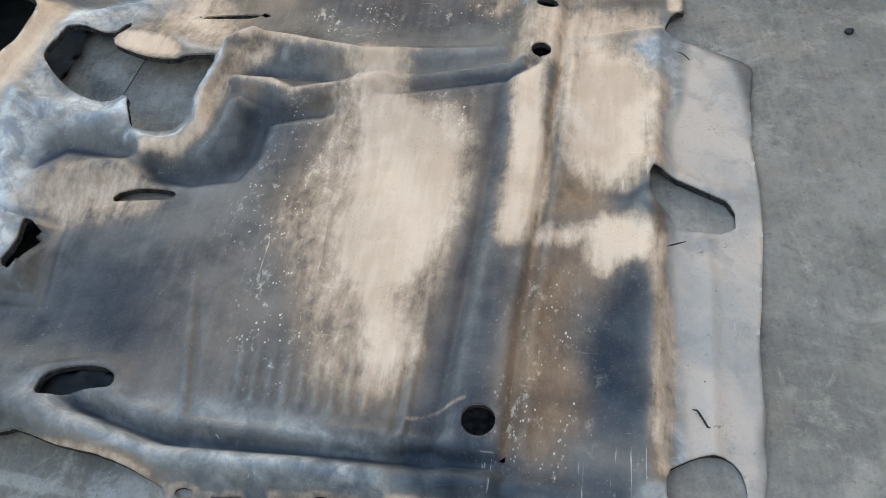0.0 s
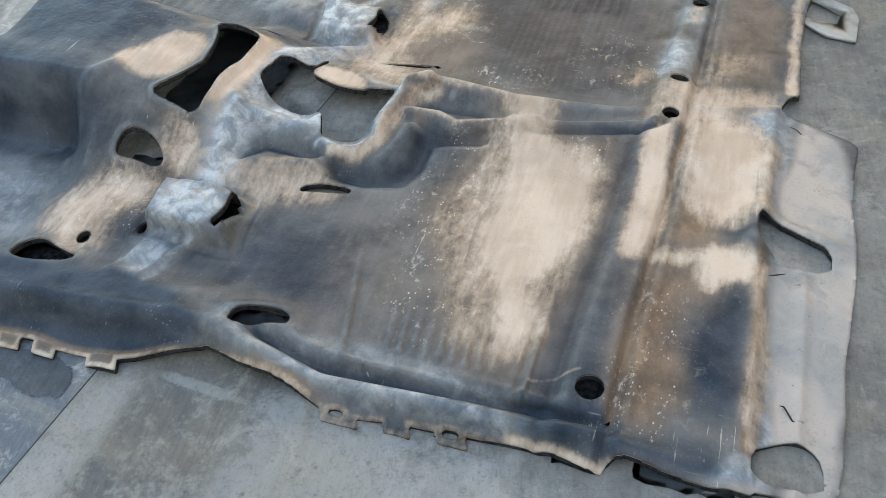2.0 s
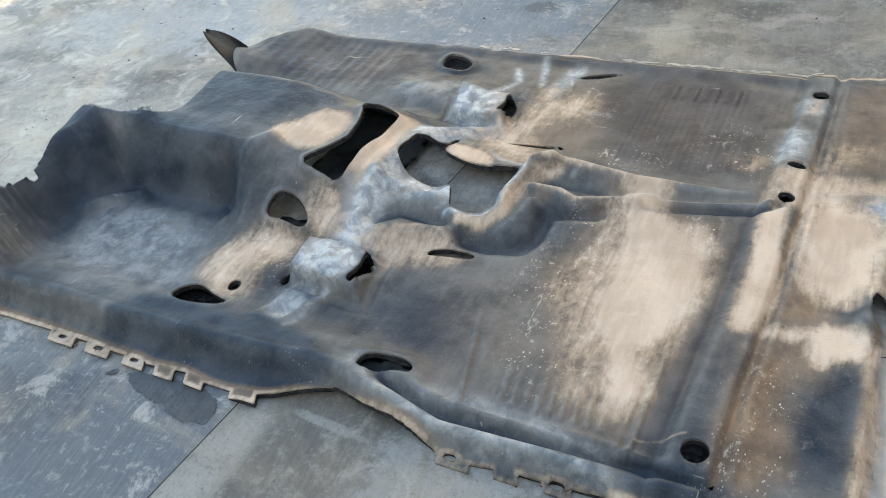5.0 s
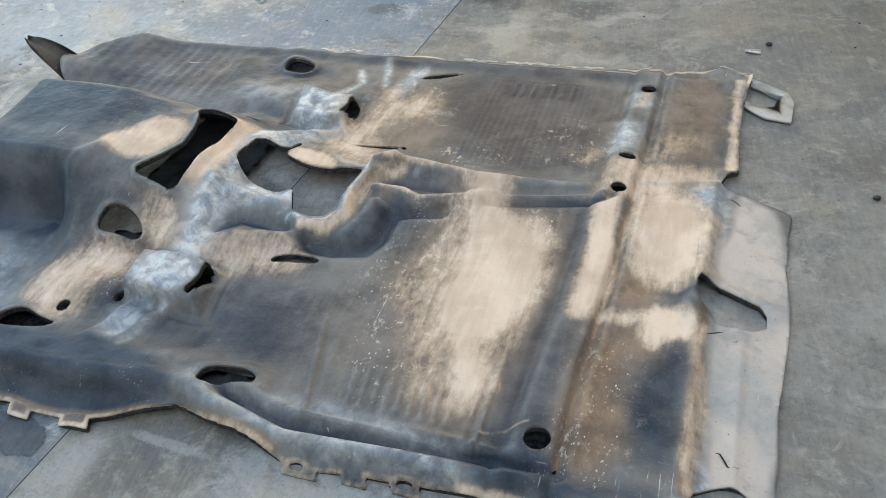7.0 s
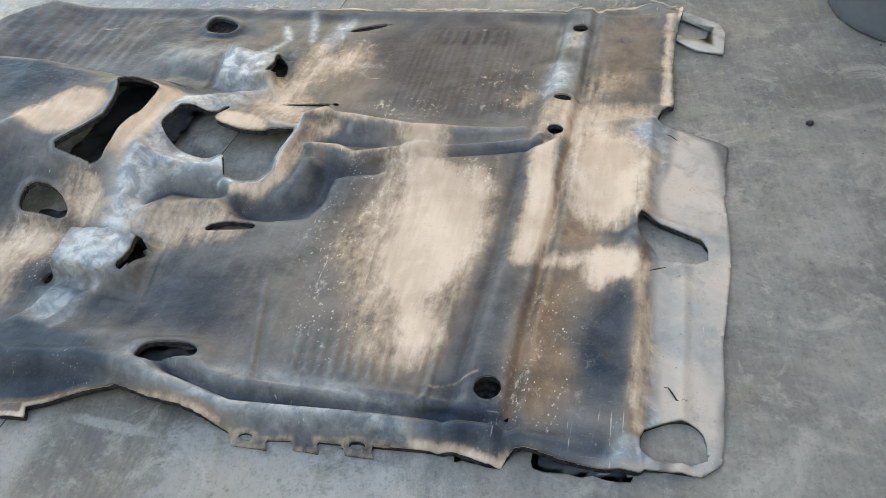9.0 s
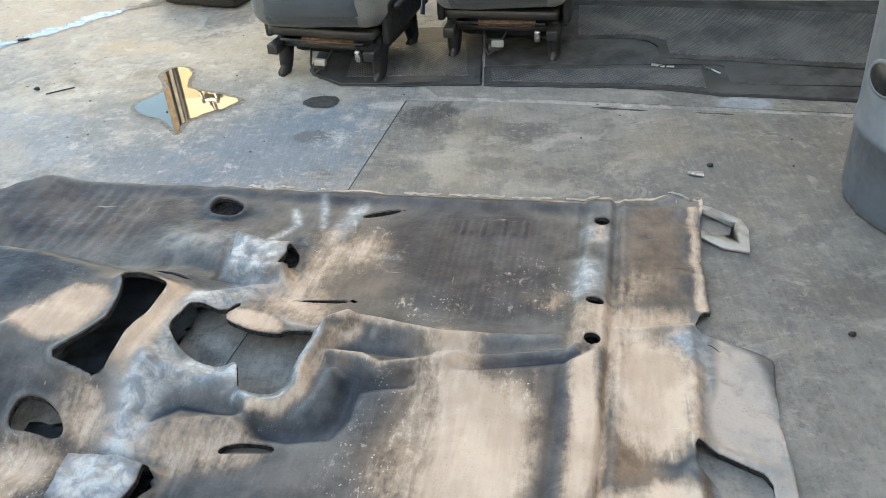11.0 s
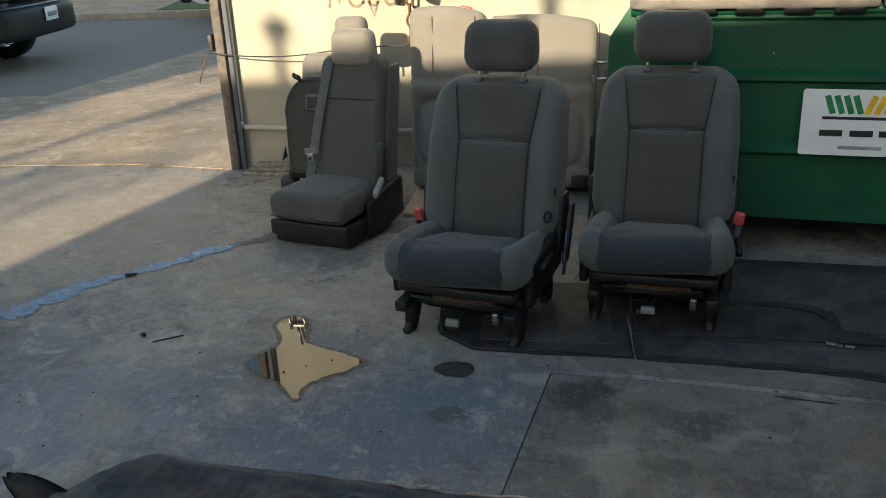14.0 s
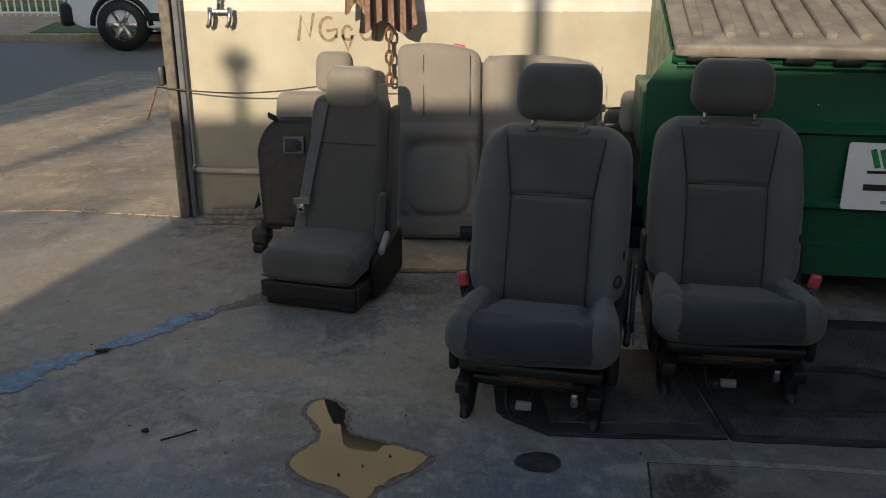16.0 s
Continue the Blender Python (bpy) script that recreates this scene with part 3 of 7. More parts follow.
# ---------------------------------------------------------------- waste container
def container():
    d = thing("dumpster", pose(0.90, 3.70, 0, 0, 0, -11.5), "dark green ribbed steel dumpster with grey plastic lids", "dumpster")
    g = Nodes("green_paint", 0.42, 0, 0.5)
    col = g.mix(g.ramp(g.noise(3, 6, 0.6), 0.35, 0.7), (0.006, 0.068, 0.032), (0.009, 0.098, 0.046))
    sp = g.node("ShaderNodeTexVoronoi", Vector=g.pos, Scale=16.0)
    chip = g.math("MULTIPLY", g.ramp(sp.outputs[0], 0.05, 0.075, 1, 0), g.ramp(g.noise(2.3, 2), 0.56, 0.62))
    col = g.mix(chip, col, (0.45, 0.45, 0.42))
    col = g.mix(g.math("MULTIPLY", g.ramp(g.noise(40, 6, 0.7, at=g.scaled((1, 1, 0.15))), 0.55, 0.75), 0.3), col, (0.08, 0.10, 0.08))
    g.set("Base Color", col)
    g.set("Roughness", g.ramp(g.noise(12, 4), 0.3, 0.7, 0.32, 0.5))
    g.bump(g.noise(7, 4), 0.2, 0.01)
    green = g.mat
    # front with pressed ribs, side slopes, back
    prof = [(0.00, 0.17), (0.0, 0.295), (0.018, 0.305), (0.018, 0.435), (-0.022, 0.455), (-0.022, 0.475), (0.018, 0.49), (0.018, 0.73), (-0.022, 0.745), (-0.022, 0.765), (0.012, 0.785), (0.012, 0.97), (-0.01, 0.985), (-0.01, 1.03), (0.04, 1.03)]
    bm = bmesh.new()
    rows = [[bm.verts.new((x, y, z)) for y, z in prof] for x in (-0.88, -0.5, 0.0, 0.5, 0.98)]
    for a, b in zip(rows, rows[1:]):
        for i in range(len(prof) - 1):
            bm.faces.new((a[i], b[i], b[i + 1], a[i + 1]))
    bmesh.ops.bevel(bm, geom=[e for e in bm.edges if abs(e.verts[0].co.x - e.verts[1].co.x) > 0.1], offset=0.005, segments=2, affect="EDGES")
    part("front", bm, green, d, smooth=False)
    side = [(0.0, 0.17), (1.15, 0.17), (1.15, 1.30), (0.04, 1.03), (0.012, 0.97)]
    for sx in (-0.88, 0.98):
        bm = slab_of([(y, z) for y, z in side], -0.02, 0.02)
        bm.transform(Matrix(((0, 0, 1, sx), (1, 0, 0, 0), (0, 1, 0, 0), (0, 0, 0, 1))))
        bmesh.ops.recalc_face_normals(bm, faces=bm.faces[:])
        part("side", bm, green, d, smooth=False)
        bm = hard_box((0.11, 0.50, 0.25), pose(sx + math.copysign(0.06, sx), 0.28, 0.755), 0.012)
        pocket = part("lift_pocket", bm, green, d)
        part("mouth", hard_box((0.086, 0.02, 0.215), pose(sx + math.copysign(0.06, sx), 0.022, 0.755), 0.004), M["black"], pocket)
    part("back", hard_box((1.84, 0.03, 1.12), pose(0.05, 1.15, 0.73), 0.004), green, d)
    part("floor_plate", hard_box((1.82, 1.14, 0.03), pose(0.05, 0.58, 0.185), 0.004), green, d)
    rim = part("rim", tube([(-0.90, 0.0, 1.015), (1.0, 0.0, 1.015)], 0.022, 10), green, d)
    bm = slab_of([(-0.10, 0), (0.0, 0), (0.0, 0.62), (-0.015, 0.62), (-0.10, 0.49)], -0.01, 0.01)
    bm.transform(pose(-0.885, 0.02, 0.42, 90, 0, 0))
    part("gusset", bm, green, d, smooth=False)
    for sx, sy in ((-0.85, 0.15), (0.85, 0.15), (-0.85, 1.0), (0.85, 1.0)):
        wheel = part("caster", tube([(sx - 0.025, sy, 0.076), (sx + 0.025, sy, 0.076)], 0.075, 20), M["black"], d)
        part("fork", hard_box((0.075, 0.09, 0.05), pose(sx, sy, 0.155), 0.006), M["iron"], wheel)
    # lids: ribbed plastic, sloping up to the back
    for k, (x0, x1) in enumerate(((-0.90, 0.0), (0.01, 1.0))):
        w = x1 - x0
        slope = math.degrees(math.atan2(0.30, 1.15))
        m = pose((x0 + x1) / 2, -0.055, 1.055, slope, 0, 0)
        lid = part("lid", hard_box((w, 1.22, 0.025), m @ pose(0, 0.61, 0), 0.008), M["lid"], d)
        for i in range(7):
            x = -w / 2 + 0.09 + i * (w - 0.18) / 6
            bm = soft_box((0.05, 1.0, 0.035), 0.014, 6, m=m @ pose(x, 0.58, 0.022))
            part("rib", bm, M["lid"], lid)
        part("lip", soft_box((w, 0.045, 0.05), 0.015, 8, m=m @ pose(0, 0.0, -0.005)), M["lid"], lid)
        for i in range(5):
            x = -w / 2 + 0.10 + i * (w - 0.20) / 4
            part("edge_scallop", soft_box((0.11, 0.02, 0.030), 0.009, 6, m=m @ pose(x, -0.012, -0.034)), M["black"], lid, "black moulded lip under the lid edge")
    return d


dumpster = container()


def letters(text, size, material, m, name, parent, bold=0.0):
    cu = bpy.data.curves.new(name, "FONT")
    cu.body, cu.size, cu.align_x, cu.align_y, cu.extrude, cu.offset = text, size, "CENTER", "CENTER", 0.0006, bold
    tmp = bpy.data.objects.new("tmp", cu)
    scene.collection.objects.link(tmp)
    me = bpy.data.meshes.new_from_object(tmp.evaluated_get(bpy.context.evaluated_depsgraph_get()))
    bpy.data.objects.remove(tmp)
    me.materials.clear()
    me.materials.append(material)
    ob = new(name, me)
    ob.parent = parent
    ob.matrix_basis = m
    return ob


FACE = pose(0.90, 3.70, 0, 0, 0, -11.5)
# company sign: white plate with a two-colour mark; name, number and site as bars
sign = thing("company_sign", FACE @ pose(0.0, -0.027, 0.585, 90, 0, 0) @ Matrix.Diagonal((1.04, 0.925, 1, 1)), "white sign with a green and gold mark on the dumpster", "sign")
part("plate", slab_of([(-0.205, -0.14), (0.222, -0.14), (0.23, -0.132), (0.232, 0.132), (0.224, 0.14), (-0.207, 0.143), (-0.215, 0.135), (-0.213, -0.132)], 0, 0.004, bevel=0.001), M["sign_white"], sign, smooth=False)


for x, material, slant in ((-0.118, "logo_green", 18), (-0.086, "logo_green", 18), (-0.054, "logo_green", 18), (-0.022, "logo_green", 18), (0.022, "logo_gold", -18), (0.054, "logo_gold", -18), (0.086, "logo_gold", -18), (0.118, "logo_gold", -18)):
    part("colour_mark", hard_box((0.021, 0.080, 0.002), pose(x, 0.079, 0.0052, 0, 0, slant), 0), M[material], sign, smooth=False)
part("name_bar", hard_box((0.28, 0.012, 0.002), pose(0, 0.022, 0.005), 0), M["ink"], sign, smooth=False)
for x, w in ((-0.105, 0.08), (0.0, 0.08), (0.11, 0.10)):
    part("number_bar", hard_box((w, 0.026, 0.002), pose(x, -0.043, 0.005), 0), M["ink"], sign, smooth=False)
part("site_bar", hard_box((0.15, 0.014, 0.002), pose(0, -0.105, 0.005), 0), M["ink_grey"], sign, smooth=False)

warn = thing("caution_sign", FACE @ pose(0.655, -0.027, 0.585, 90, 0, 0), "yellow caution label on the dumpster", "sign")
part("plate", slab_of([(-0.13, -0.125), (0.13, -0.125), (0.13, 0.125), (-0.13, 0.125)], 0, 0.002), M["sign_yellow"], warn, smooth=False)
part("red_band", hard_box((0.235, 0.036, 0.001), pose(0, 0.098, 0.0028), 0), M["red"], warn, smooth=False)
letters("DO NOT", 0.036, M["sign_white"], pose(-0.005, 0.098, 0.0042), "lettering", warn, 0.001)
letters("NO HAZARDOUS", 0.021, M["ink"], pose(0, 0.066, 0.0032), "lettering", warn, 0.0006)
letters("WASTES ALLOWED", 0.021, M["ink"], pose(0, 0.044, 0.0032), "lettering", warn, 0.0006)
for i in range(4):
    bm = tube([(0.021 * math.cos(t), 0.021 * math.sin(t), 0.003) for t in (2 * math.pi * q / 20 for q in range(20))], 0.0022, 6, closed=True)
    tube([(-0.014, -0.014, 0.003), (0.014, 0.014, 0.003)], 0.002, 6, bm=bm)
    bm.transform(pose(-0.088 + 0.058 * i, 0.008, 0))
    part("pictogram", bm, plain("orange_ink", (0.75, 0.25, 0.02), 0.5, bump=0) if i == 0 else bpy.data.materials["orange_ink"], warn)
part("black_band", hard_box((0.245, 0.034, 0.001), pose(0, -0.038, 0.0028), 0), M["ink"], warn, smooth=False)
letters("CAUTION", 0.034, M["sign_yellow"], pose(-0.03, -0.038, 0.0042), "lettering", warn, 0.001)
for i in range(3):
    part("text_bar", hard_box((0.06, 0.05, 0.001), pose(-0.08 + 0.08 * i, -0.09, 0.0028), 0), M["logo_gold"], warn, smooth=False)


# ---------------------------------------------------------------- front bucket seats
def groove(t, w):
    return math.exp(-((t / w) ** 2))


def front_seat(m, label):
    s = thing("front_seat", m, label, "car seat", "front bucket seats")

    def back_shape(p):
        # p: x across, y depth (front is minus), z up from the middle
        f = (p.z + 0.30) / 0.60
        half = 0.262 - 0.016 * max(0, f - 0.55) / 0.45 - 0.030 * max(0, 0.16 - f) / 0.16
        if f > 0.80:
            half -= 0.042 * ((f - 0.80) / 0.20) ** 2.4
        x = p.x / 0.26 * half
        inner = 0.135 + 0.034 * max(0, f - 0.60) * 2.4
        y = p.y
        if p.y < 0.0:
            side = max(0.0, abs(x) - inner) / (half - inner)
            y -= 0.045 * math.sin(min(1, side * 1.1) * math.pi / 2) * (1 - 0.6 * max(0, f - 0.6) / 0.4) * (1 - 0.35 * side ** 3)
            y += 0.007 * groove(abs(x) - inner, 0.009)
            if abs(x) < inner:
                y += 0.006 * groove(f - 0.615, 0.012)
                y -= 0.010 * math.cos(x / inner * 1.5) * (0.6 + 0.4 * math.sin(f * 6))
                y += 0.004 * groove(f - 0.30, 0.02)
        y += 0.155 * f + 0.02 * f * f          # recline
        return Vector((x, y, p.z if p.z < 0 else p.z * 0.925 - 0.010 * (abs(x) / 0.24) ** 3 * max(0, f - 0.8) * 5))

    back = part("backrest", soft_box((0.52, 0.13, 0.60), 0.055, (64, 10, 64), back_shape, pose(0, 0.19, 0.56)), M["seat_side"], s)

    def inner_panel(z0, z1, f0, f1, bulge):
        bm = bmesh.new()
        n, q = 14, 18
        rows = []
        for i in range(n + 1):
            row = []
            for j in range(q + 1):
                g = z0 + (z1 - z0) * j / q
                inner = 0.133 + 0.034 * max(0, g - 0.60) * 2.4
                p = back_shape(Vector((0, -0.065, g * 0.6 - 0.30)))
                x = (2 * i / n - 1) * inner * 0.985
                e = min(1, 5 * (1 - abs(2 * i / n - 1)), 9 * j / q + 0.0, 9 * (1 - j / q))
                row.append(bm.verts.new((x, 0.19 + p.y + 0.003 - 0.010 * e, 0.56 + p.z)))
            rows.append(row)
        for i in range(n):
            for j in range(q):
                bm.faces.new((rows[i][j], rows[i + 1][j], rows[i + 1][j + 1], rows[i][j + 1]))
        return bm

    part("lower_panel", inner_panel(0.04, 0.612, 0, 0, 0), M["seat_cloth"], back, "dark woven centre panel")
    part("upper_panel", inner_panel(0.618, 0.955, 0, 0, 0), M["seat_cloth"], back, "dark woven centre panel")
    for sx in (-1, 1):
        pts = []
        for i in range(26):
            f = 0.03 + 0.92 * i / 25
            inner = 0.135 + 0.034 * max(0, f - 0.60) * 2.4
            p = back_shape(Vector((0, -0.065, f * 0.6 - 0.30)))
            pts.append((sx * inner, 0.19 + p.y - 0.001, 0.56 + p.z))
        part("seam", tube(pts, 0.002, 6), M["seam"], back)
    p = back_shape(Vector((0, -0.065, 0.615 * 0.6 - 0.30)))
    part("seam", tube([(x, 0.19 + p.y + 0.0, 0.56 + p.z) for x in (-0.135, -0.06, 0, 0.06, 0.135)], 0.002, 6), M["seam"], back)

    def rest_shape(p):
        f = p.z / 0.19 + 0.5
        x = p.x * (1.02 - 0.10 * max(0, f - 0.45))
        y = p.y + 0.012 * (1 - (p.x / 0.14) ** 2) * (-1 if p.y < 0 else 0.4) + 0.02 * (f - 0.5)
        return Vector((x, y, p.z))

    rest = part("headrest", soft_box((0.275, 0.12, 0.182), 0.056, (26, 14, 20), rest_shape, pose(0, 0.335, 0.952)), M["seat_cloth"], s)
    for sx in (-0.085, 0.085):
        rod = part("post", tube([(sx, 0.325, 0.79), (sx, 0.335, 0.90)], 0.0065, 10), M["steel"], rest, "chrome headrest post")
        part("sleeve", soft_box((0.036, 0.032, 0.018), 0.007, 6, m=pose(sx, 0.316, 0.830)), M["grey_plastic"], s)

    def seat_shape(p):
        g = (0.2275 - p.y) / 0.455                # 0 at the back, 1 at the front
        half = 0.225 + 0.035 * math.sin(g * math.pi * 0.6)
        x = p.x / 0.26 * half
        z = p.z
        inner = 0.15
        if p.z > 0:
            side = max(0.0, abs(x) - inner) / (half - inner)
            z += 0.066 * math.sin(min(1, side) * math.pi / 2) * (1 - 0.60 * g) - 0.03 * side ** 4
            z -= 0.010 * groove(abs(x) - inner, 0.007)
            z -= 0.03 * max(0, g - 0.75) ** 2 * 16 * 0.3
            z += 0.012 * math.sin(g * math.pi)
            z += 0.10 * (g - 0.30)
        if p.z <= 0:
            z += 0.07 * (g - 0.4)
            x *= 1 - 0.10 * max(0, g - 0.3) * min(1, -p.z / 0.05)
        if g > 0.8:
            z += 0.008 * math.sin(x * 9)
        y = p.y - 0.02 * math.cos(x / half * 1.5)
        return Vector((x, y, z))

    cush = part("cushion", soft_box((0.52, 0.455, 0.105), 0.050, (60, 40, 16), seat_shape, pose(0, -0.022, 0.242)), M["cushion_cloth"], s)
    cush.data.materials.append(M["seat_side"])
    for f in cush.data.polygons:
        if abs(f.center.x) > 0.175 + 0.05 * max(0, -f.center.y - 0.1) and f.center.z > 0.20:
            f.material_index = 1
    bm = bmesh.new()
    rows = []
    for i in range(21):
        x = -0.148 + 0.296 * i / 20
        row = []
        for j in range(27):
            a = j / 26
            xs = x * (1 + 0.42 * a)
            if a < 0.6:
                q = seat_shape(Vector((xs, 0.18 - 0.3525 * a / 0.6, 0.0525)))
                e = Vector((0, 0, 1))
            elif a < 0.8:
                th = (a - 0.6) / 0.2 * math.pi / 2
                q = seat_shape(Vector((xs, -0.1725 - 0.055 * math.sin(th), 0.0025 + 0.050 * math.cos(th))))
                e = Vector((0, -math.sin(th), math.cos(th)))
            else:
                q = seat_shape(Vector((xs, -0.2275, 0.0025))) - Vector((0, 0, 0.042 * (a - 0.8) / 0.2))
                e = Vector((0, -1, 0))
            k = min(1, 6 * (1 - abs(2 * i / 20 - 1)), 8 * a + 0.1, 8 * (1 - a) + 0.3)
            row.append(bm.verts.new(q + e * (-0.008 + 0.018 * k) + Vector((0, -0.022, 0.242))))
        rows.append(row)
    for i in range(20):
        for j in range(26):
            bm.faces.new((rows[i][j], rows[i + 1][j], rows[i + 1][j + 1], rows[i][j + 1]))
    part("centre_panel", bm, M["cushion_cloth"], cush, "dark navy woven centre panel")
    # frame below
    part("seat_pan", soft_box((0.44, 0.42, 0.04), 0.015, 8, m=pose(0, 0.0, 0.194)), M["black"], s)
    for sx in (-0.20, 0.20):
        r = part("slide_rail", hard_box((0.045, 0.46, 0.04), pose(sx, 0.0, 0.125), 0.006), M["black"], s)
        for y0, y1 in ((-0.10, -0.14), (0.20, 0.23)):
            part("foot", tube([(sx, y0, 0.17), (sx, (y0 + y1) / 2, 0.09), (sx, y1, 0.035), (sx, y1 - 0.01, 0.012), (sx, y1 - 0.05, 0.012)], [0.042, 0.040, 0.034, 0.028, 0.020], 10, flat=0.75), M["black"], r)
        part("bolt", tube([(sx, -0.185, 0.0), (sx, -0.185, 0.026)], 0.009, 8), M["iron"], r)
    part("cross_tube", tube([(-0.2, -0.16, 0.13), (0.2, -0.16, 0.13)], 0.013, 8), M["black"], s)
    part("harness_clip", soft_box((0.05, 0.04, 0.03), 0.01, 5, m=pose(-0.03, -0.17, 0.055)), M["iron"], s)
    part("harness_clip", soft_box((0.022, 0.022, 0.045), 0.006, 5, m=pose(0.14, -0.19, 0.11)), M["steel"], s)
    part("front_bar", tube([(-0.17, -0.20, 0.160), (0.17, -0.20, 0.160)], 0.005, 8), M["iron"], s)
    part("cross_plate", hard_box((0.22, 0.03, 0.022), pose(0.02, -0.175, 0.158, 20, 0, 0), 0.003), M["rust"], s, "rusty pressed cross plate")
    # black block for rails and motor, also painting the shade below the seat
    part("underseat_block", soft_box((0.36, 0.28, 0.10), 0.02, 6, m=pose(0, 0.05, 0.115)), M["black"], s)
    part("motor", hard_box((0.10, 0.12, 0.06), pose(0.03, -0.02, 0.14), 0.012), M["black"], s)
    part("connector", hard_box((0.048, 0.02, 0.026), pose(-0.01, -0.215, 0.085), 0.004), M["belt"], s, "pale grey connector")
    part("wire", tube([(-0.08, -0.12, 0.15), (-0.07, -0.18, 0.06), (-0.05, -0.2, 0.03), (-0.02, -0.18, 0.05), (0.02, -0.15, 0.12)], 0.005, 6), M["black"], s)
    for sx in (-1, 1):
        part("side_shield", soft_box((0.035, 0.40, 0.16), 0.015, 8, lambda p: Vector((p.x, p.y, p.z - 0.05 * max(0, -p.y) + 0.05 * max(0, p.y))), pose(sx * 0.245, 0.04, 0.235)), M["black"], s)
        part("hinge_cover", soft_box((0.03, 0.10, 0.22), 0.014, 8, lambda p: Vector((p.x, p.y + 0.2 * p.z, p.z)), pose(sx * 0.262, 0.215, 0.33)), M["black"], s)
    part("recline_lever", tube([(0.275, 0.02, 0.28), (0.28, -0.06, 0.285), (0.278, -0.12, 0.28)], 0.011, 8), M["black"], s)
    part("airbag_tag", soft_box((0.008, 0.022, 0.03), 0.003, 4, m=pose(0.249, 0.17, 0.46)), M["black"], s)
    return s


seat_a = front_seat(pose(-0.581, 3.113, 0, 0, 0, -16), "dark grey cloth bucket seat with headrest, removed and standing on concrete")
part("belt_buckle", soft_box((0.036, 0.024, 0.05), 0.008, 6, m=pose(-0.275, 0.13, 0.345, 8, -8, 0)), M["red"], seat_a, "red seat belt buckle")
part("buckle_stalk", hard_box((0.022, 0.012, 0.16), pose(-0.268, 0.14, 0.26, 8, -8, 0), 0.004), M["black"], seat_a)
ring = tube([(0.014 * math.cos(t), 0, 0.020 * math.sin(t)) for t in (2 * math.pi * q / 18 for q in range(18))], 0.004, 6, closed=True)
ring.transform(pose(0.236, 0.115, 0.385, 0, 0, 42))
part("release_ring", ring, M["black"], seat_a)
part("belt_guide", soft_box((0.02, 0.05, 0.20), 0.008, 6, lambda p: Vector((p.x, p.y + 0.45 * p.z, p.z)), pose(0.292, 0.20, 0.30)), M["black"], seat_a)
part("strap", hard_box((0.006, 0.040, 0.16), pose(0.300, 0.13, 0.25, -22, 0, 0), 0.002), M["grey_plastic"], seat_a)
seat_b = front_seat(pose(0.0765, 3.234, 0, 0, 0, -11), "dark grey cloth bucket seat with headrest, standing on rubber mats")
part("belt_buckle", soft_box((0.036, 0.024, 0.05), 0.008, 6, m=pose(0.275, 0.02, 0.36, 8, 8, 0)), M["red"], seat_b, "red seat belt buckle")
part("buckle_stalk", hard_box((0.022, 0.012, 0.16), pose(0.268, 0.03, 0.28, 8, 8, 0), 0.004), M["grey_plastic"], seat_b)


# ---------------------------------------------------------------- rear seats
def headrest_mesh(w, d, h, m):
    return soft_box((w, d, h), 0.042, (18, 10, 14), lambda p: Vector((p.x * (1 - 0.14 * (p.z / h)), p.y + 0.010 * (1 - (2 * p.x / w) ** 2) * (-1 if p.y < 0 else 0), p.z)), m)


def jump_seat():
    s = thing("jump_seat", pose(-1.335, 4.05, 0, 0, 0, -18), "narrow grey rear seat with folded-down cushion and belt", "car seat")
    base = part("base", soft_box((0.40, 0.44, 0.115), 0.018, 12, lambda p: Vector((p.x, p.y, p.z + 0.10 * max(0, -p.y - 0.12) * (1 if p.z < 0 else 0))), pose(0.005, 0.0, 0.062)), M["black"], s, "black plastic base")
    part("tray_lip", soft_box((0.415, 0.030, 0.075), 0.010, 8, m=pose(0.005, -0.222, 0.088)), M["black"], base)
    part("side_lip", soft_box((0.022, 0.43, 0.060), 0.008, 8, m=pose(0.212, -0.005, 0.090)), M["black"], base)
    part("foot_block", hard_box((0.10, 0.05, 0.03), pose(-0.10, -0.16, 0.018), 0.006), M["iron"], base)

    def sh(p):
        z = p.z + (0.020 * math.cos(p.x * 5) * math.cos(p.y * 3.4) - 0.030 * (p.y + 0.2) - 0.006 * groove(abs(p.x) - 0.175, 0.010) if p.z > 0 else 0)
        return Vector((p.x * (1.02 if p.y < 0 else 0.98), p.y - (0.014 * math.cos(p.x * 6) if p.y < 0 else 0), z))

    cushion = part("cushion", soft_box((0.40, 0.43, 0.125), 0.045, (30, 30, 12), sh, pose(0.006, -0.032, 0.190)), M["jump_cloth"], s)
    part("welt", tube([(-0.188, -0.245, 0.152), (-0.10, -0.262, 0.150), (0.0, -0.266, 0.150), (0.10, -0.262, 0.150), (0.188, -0.245, 0.152)], 0.003, 6), M["seam"], cushion)

    def bsh(p):
        f = p.z / 0.60 + 0.5
        y = p.y + 0.13 * f + (0.005 * groove(f - 0.68, 0.010) - 0.014 * math.cos(p.x * 7) - 0.012 * groove(f - 0.10, 0.10) if p.y < 0 else 0)
        w = 1 - 0.05 * f - 0.10 * max(0, f - 0.88) / 0.12
        return Vector((p.x * w, y, p.z))

    back = part("backrest", soft_box((0.355, 0.13, 0.60), 0.038, (30, 10, 44), bsh, pose(0.020, 0.165, 0.508)), M["jump_cloth"], s)
    part("seam", tube([(x, 0.177 - 0.006 * math.cos(x * 7), 0.618) for x in (-0.135, -0.06, 0.02, 0.10, 0.165)], 0.0022, 6), M["seam"], back)
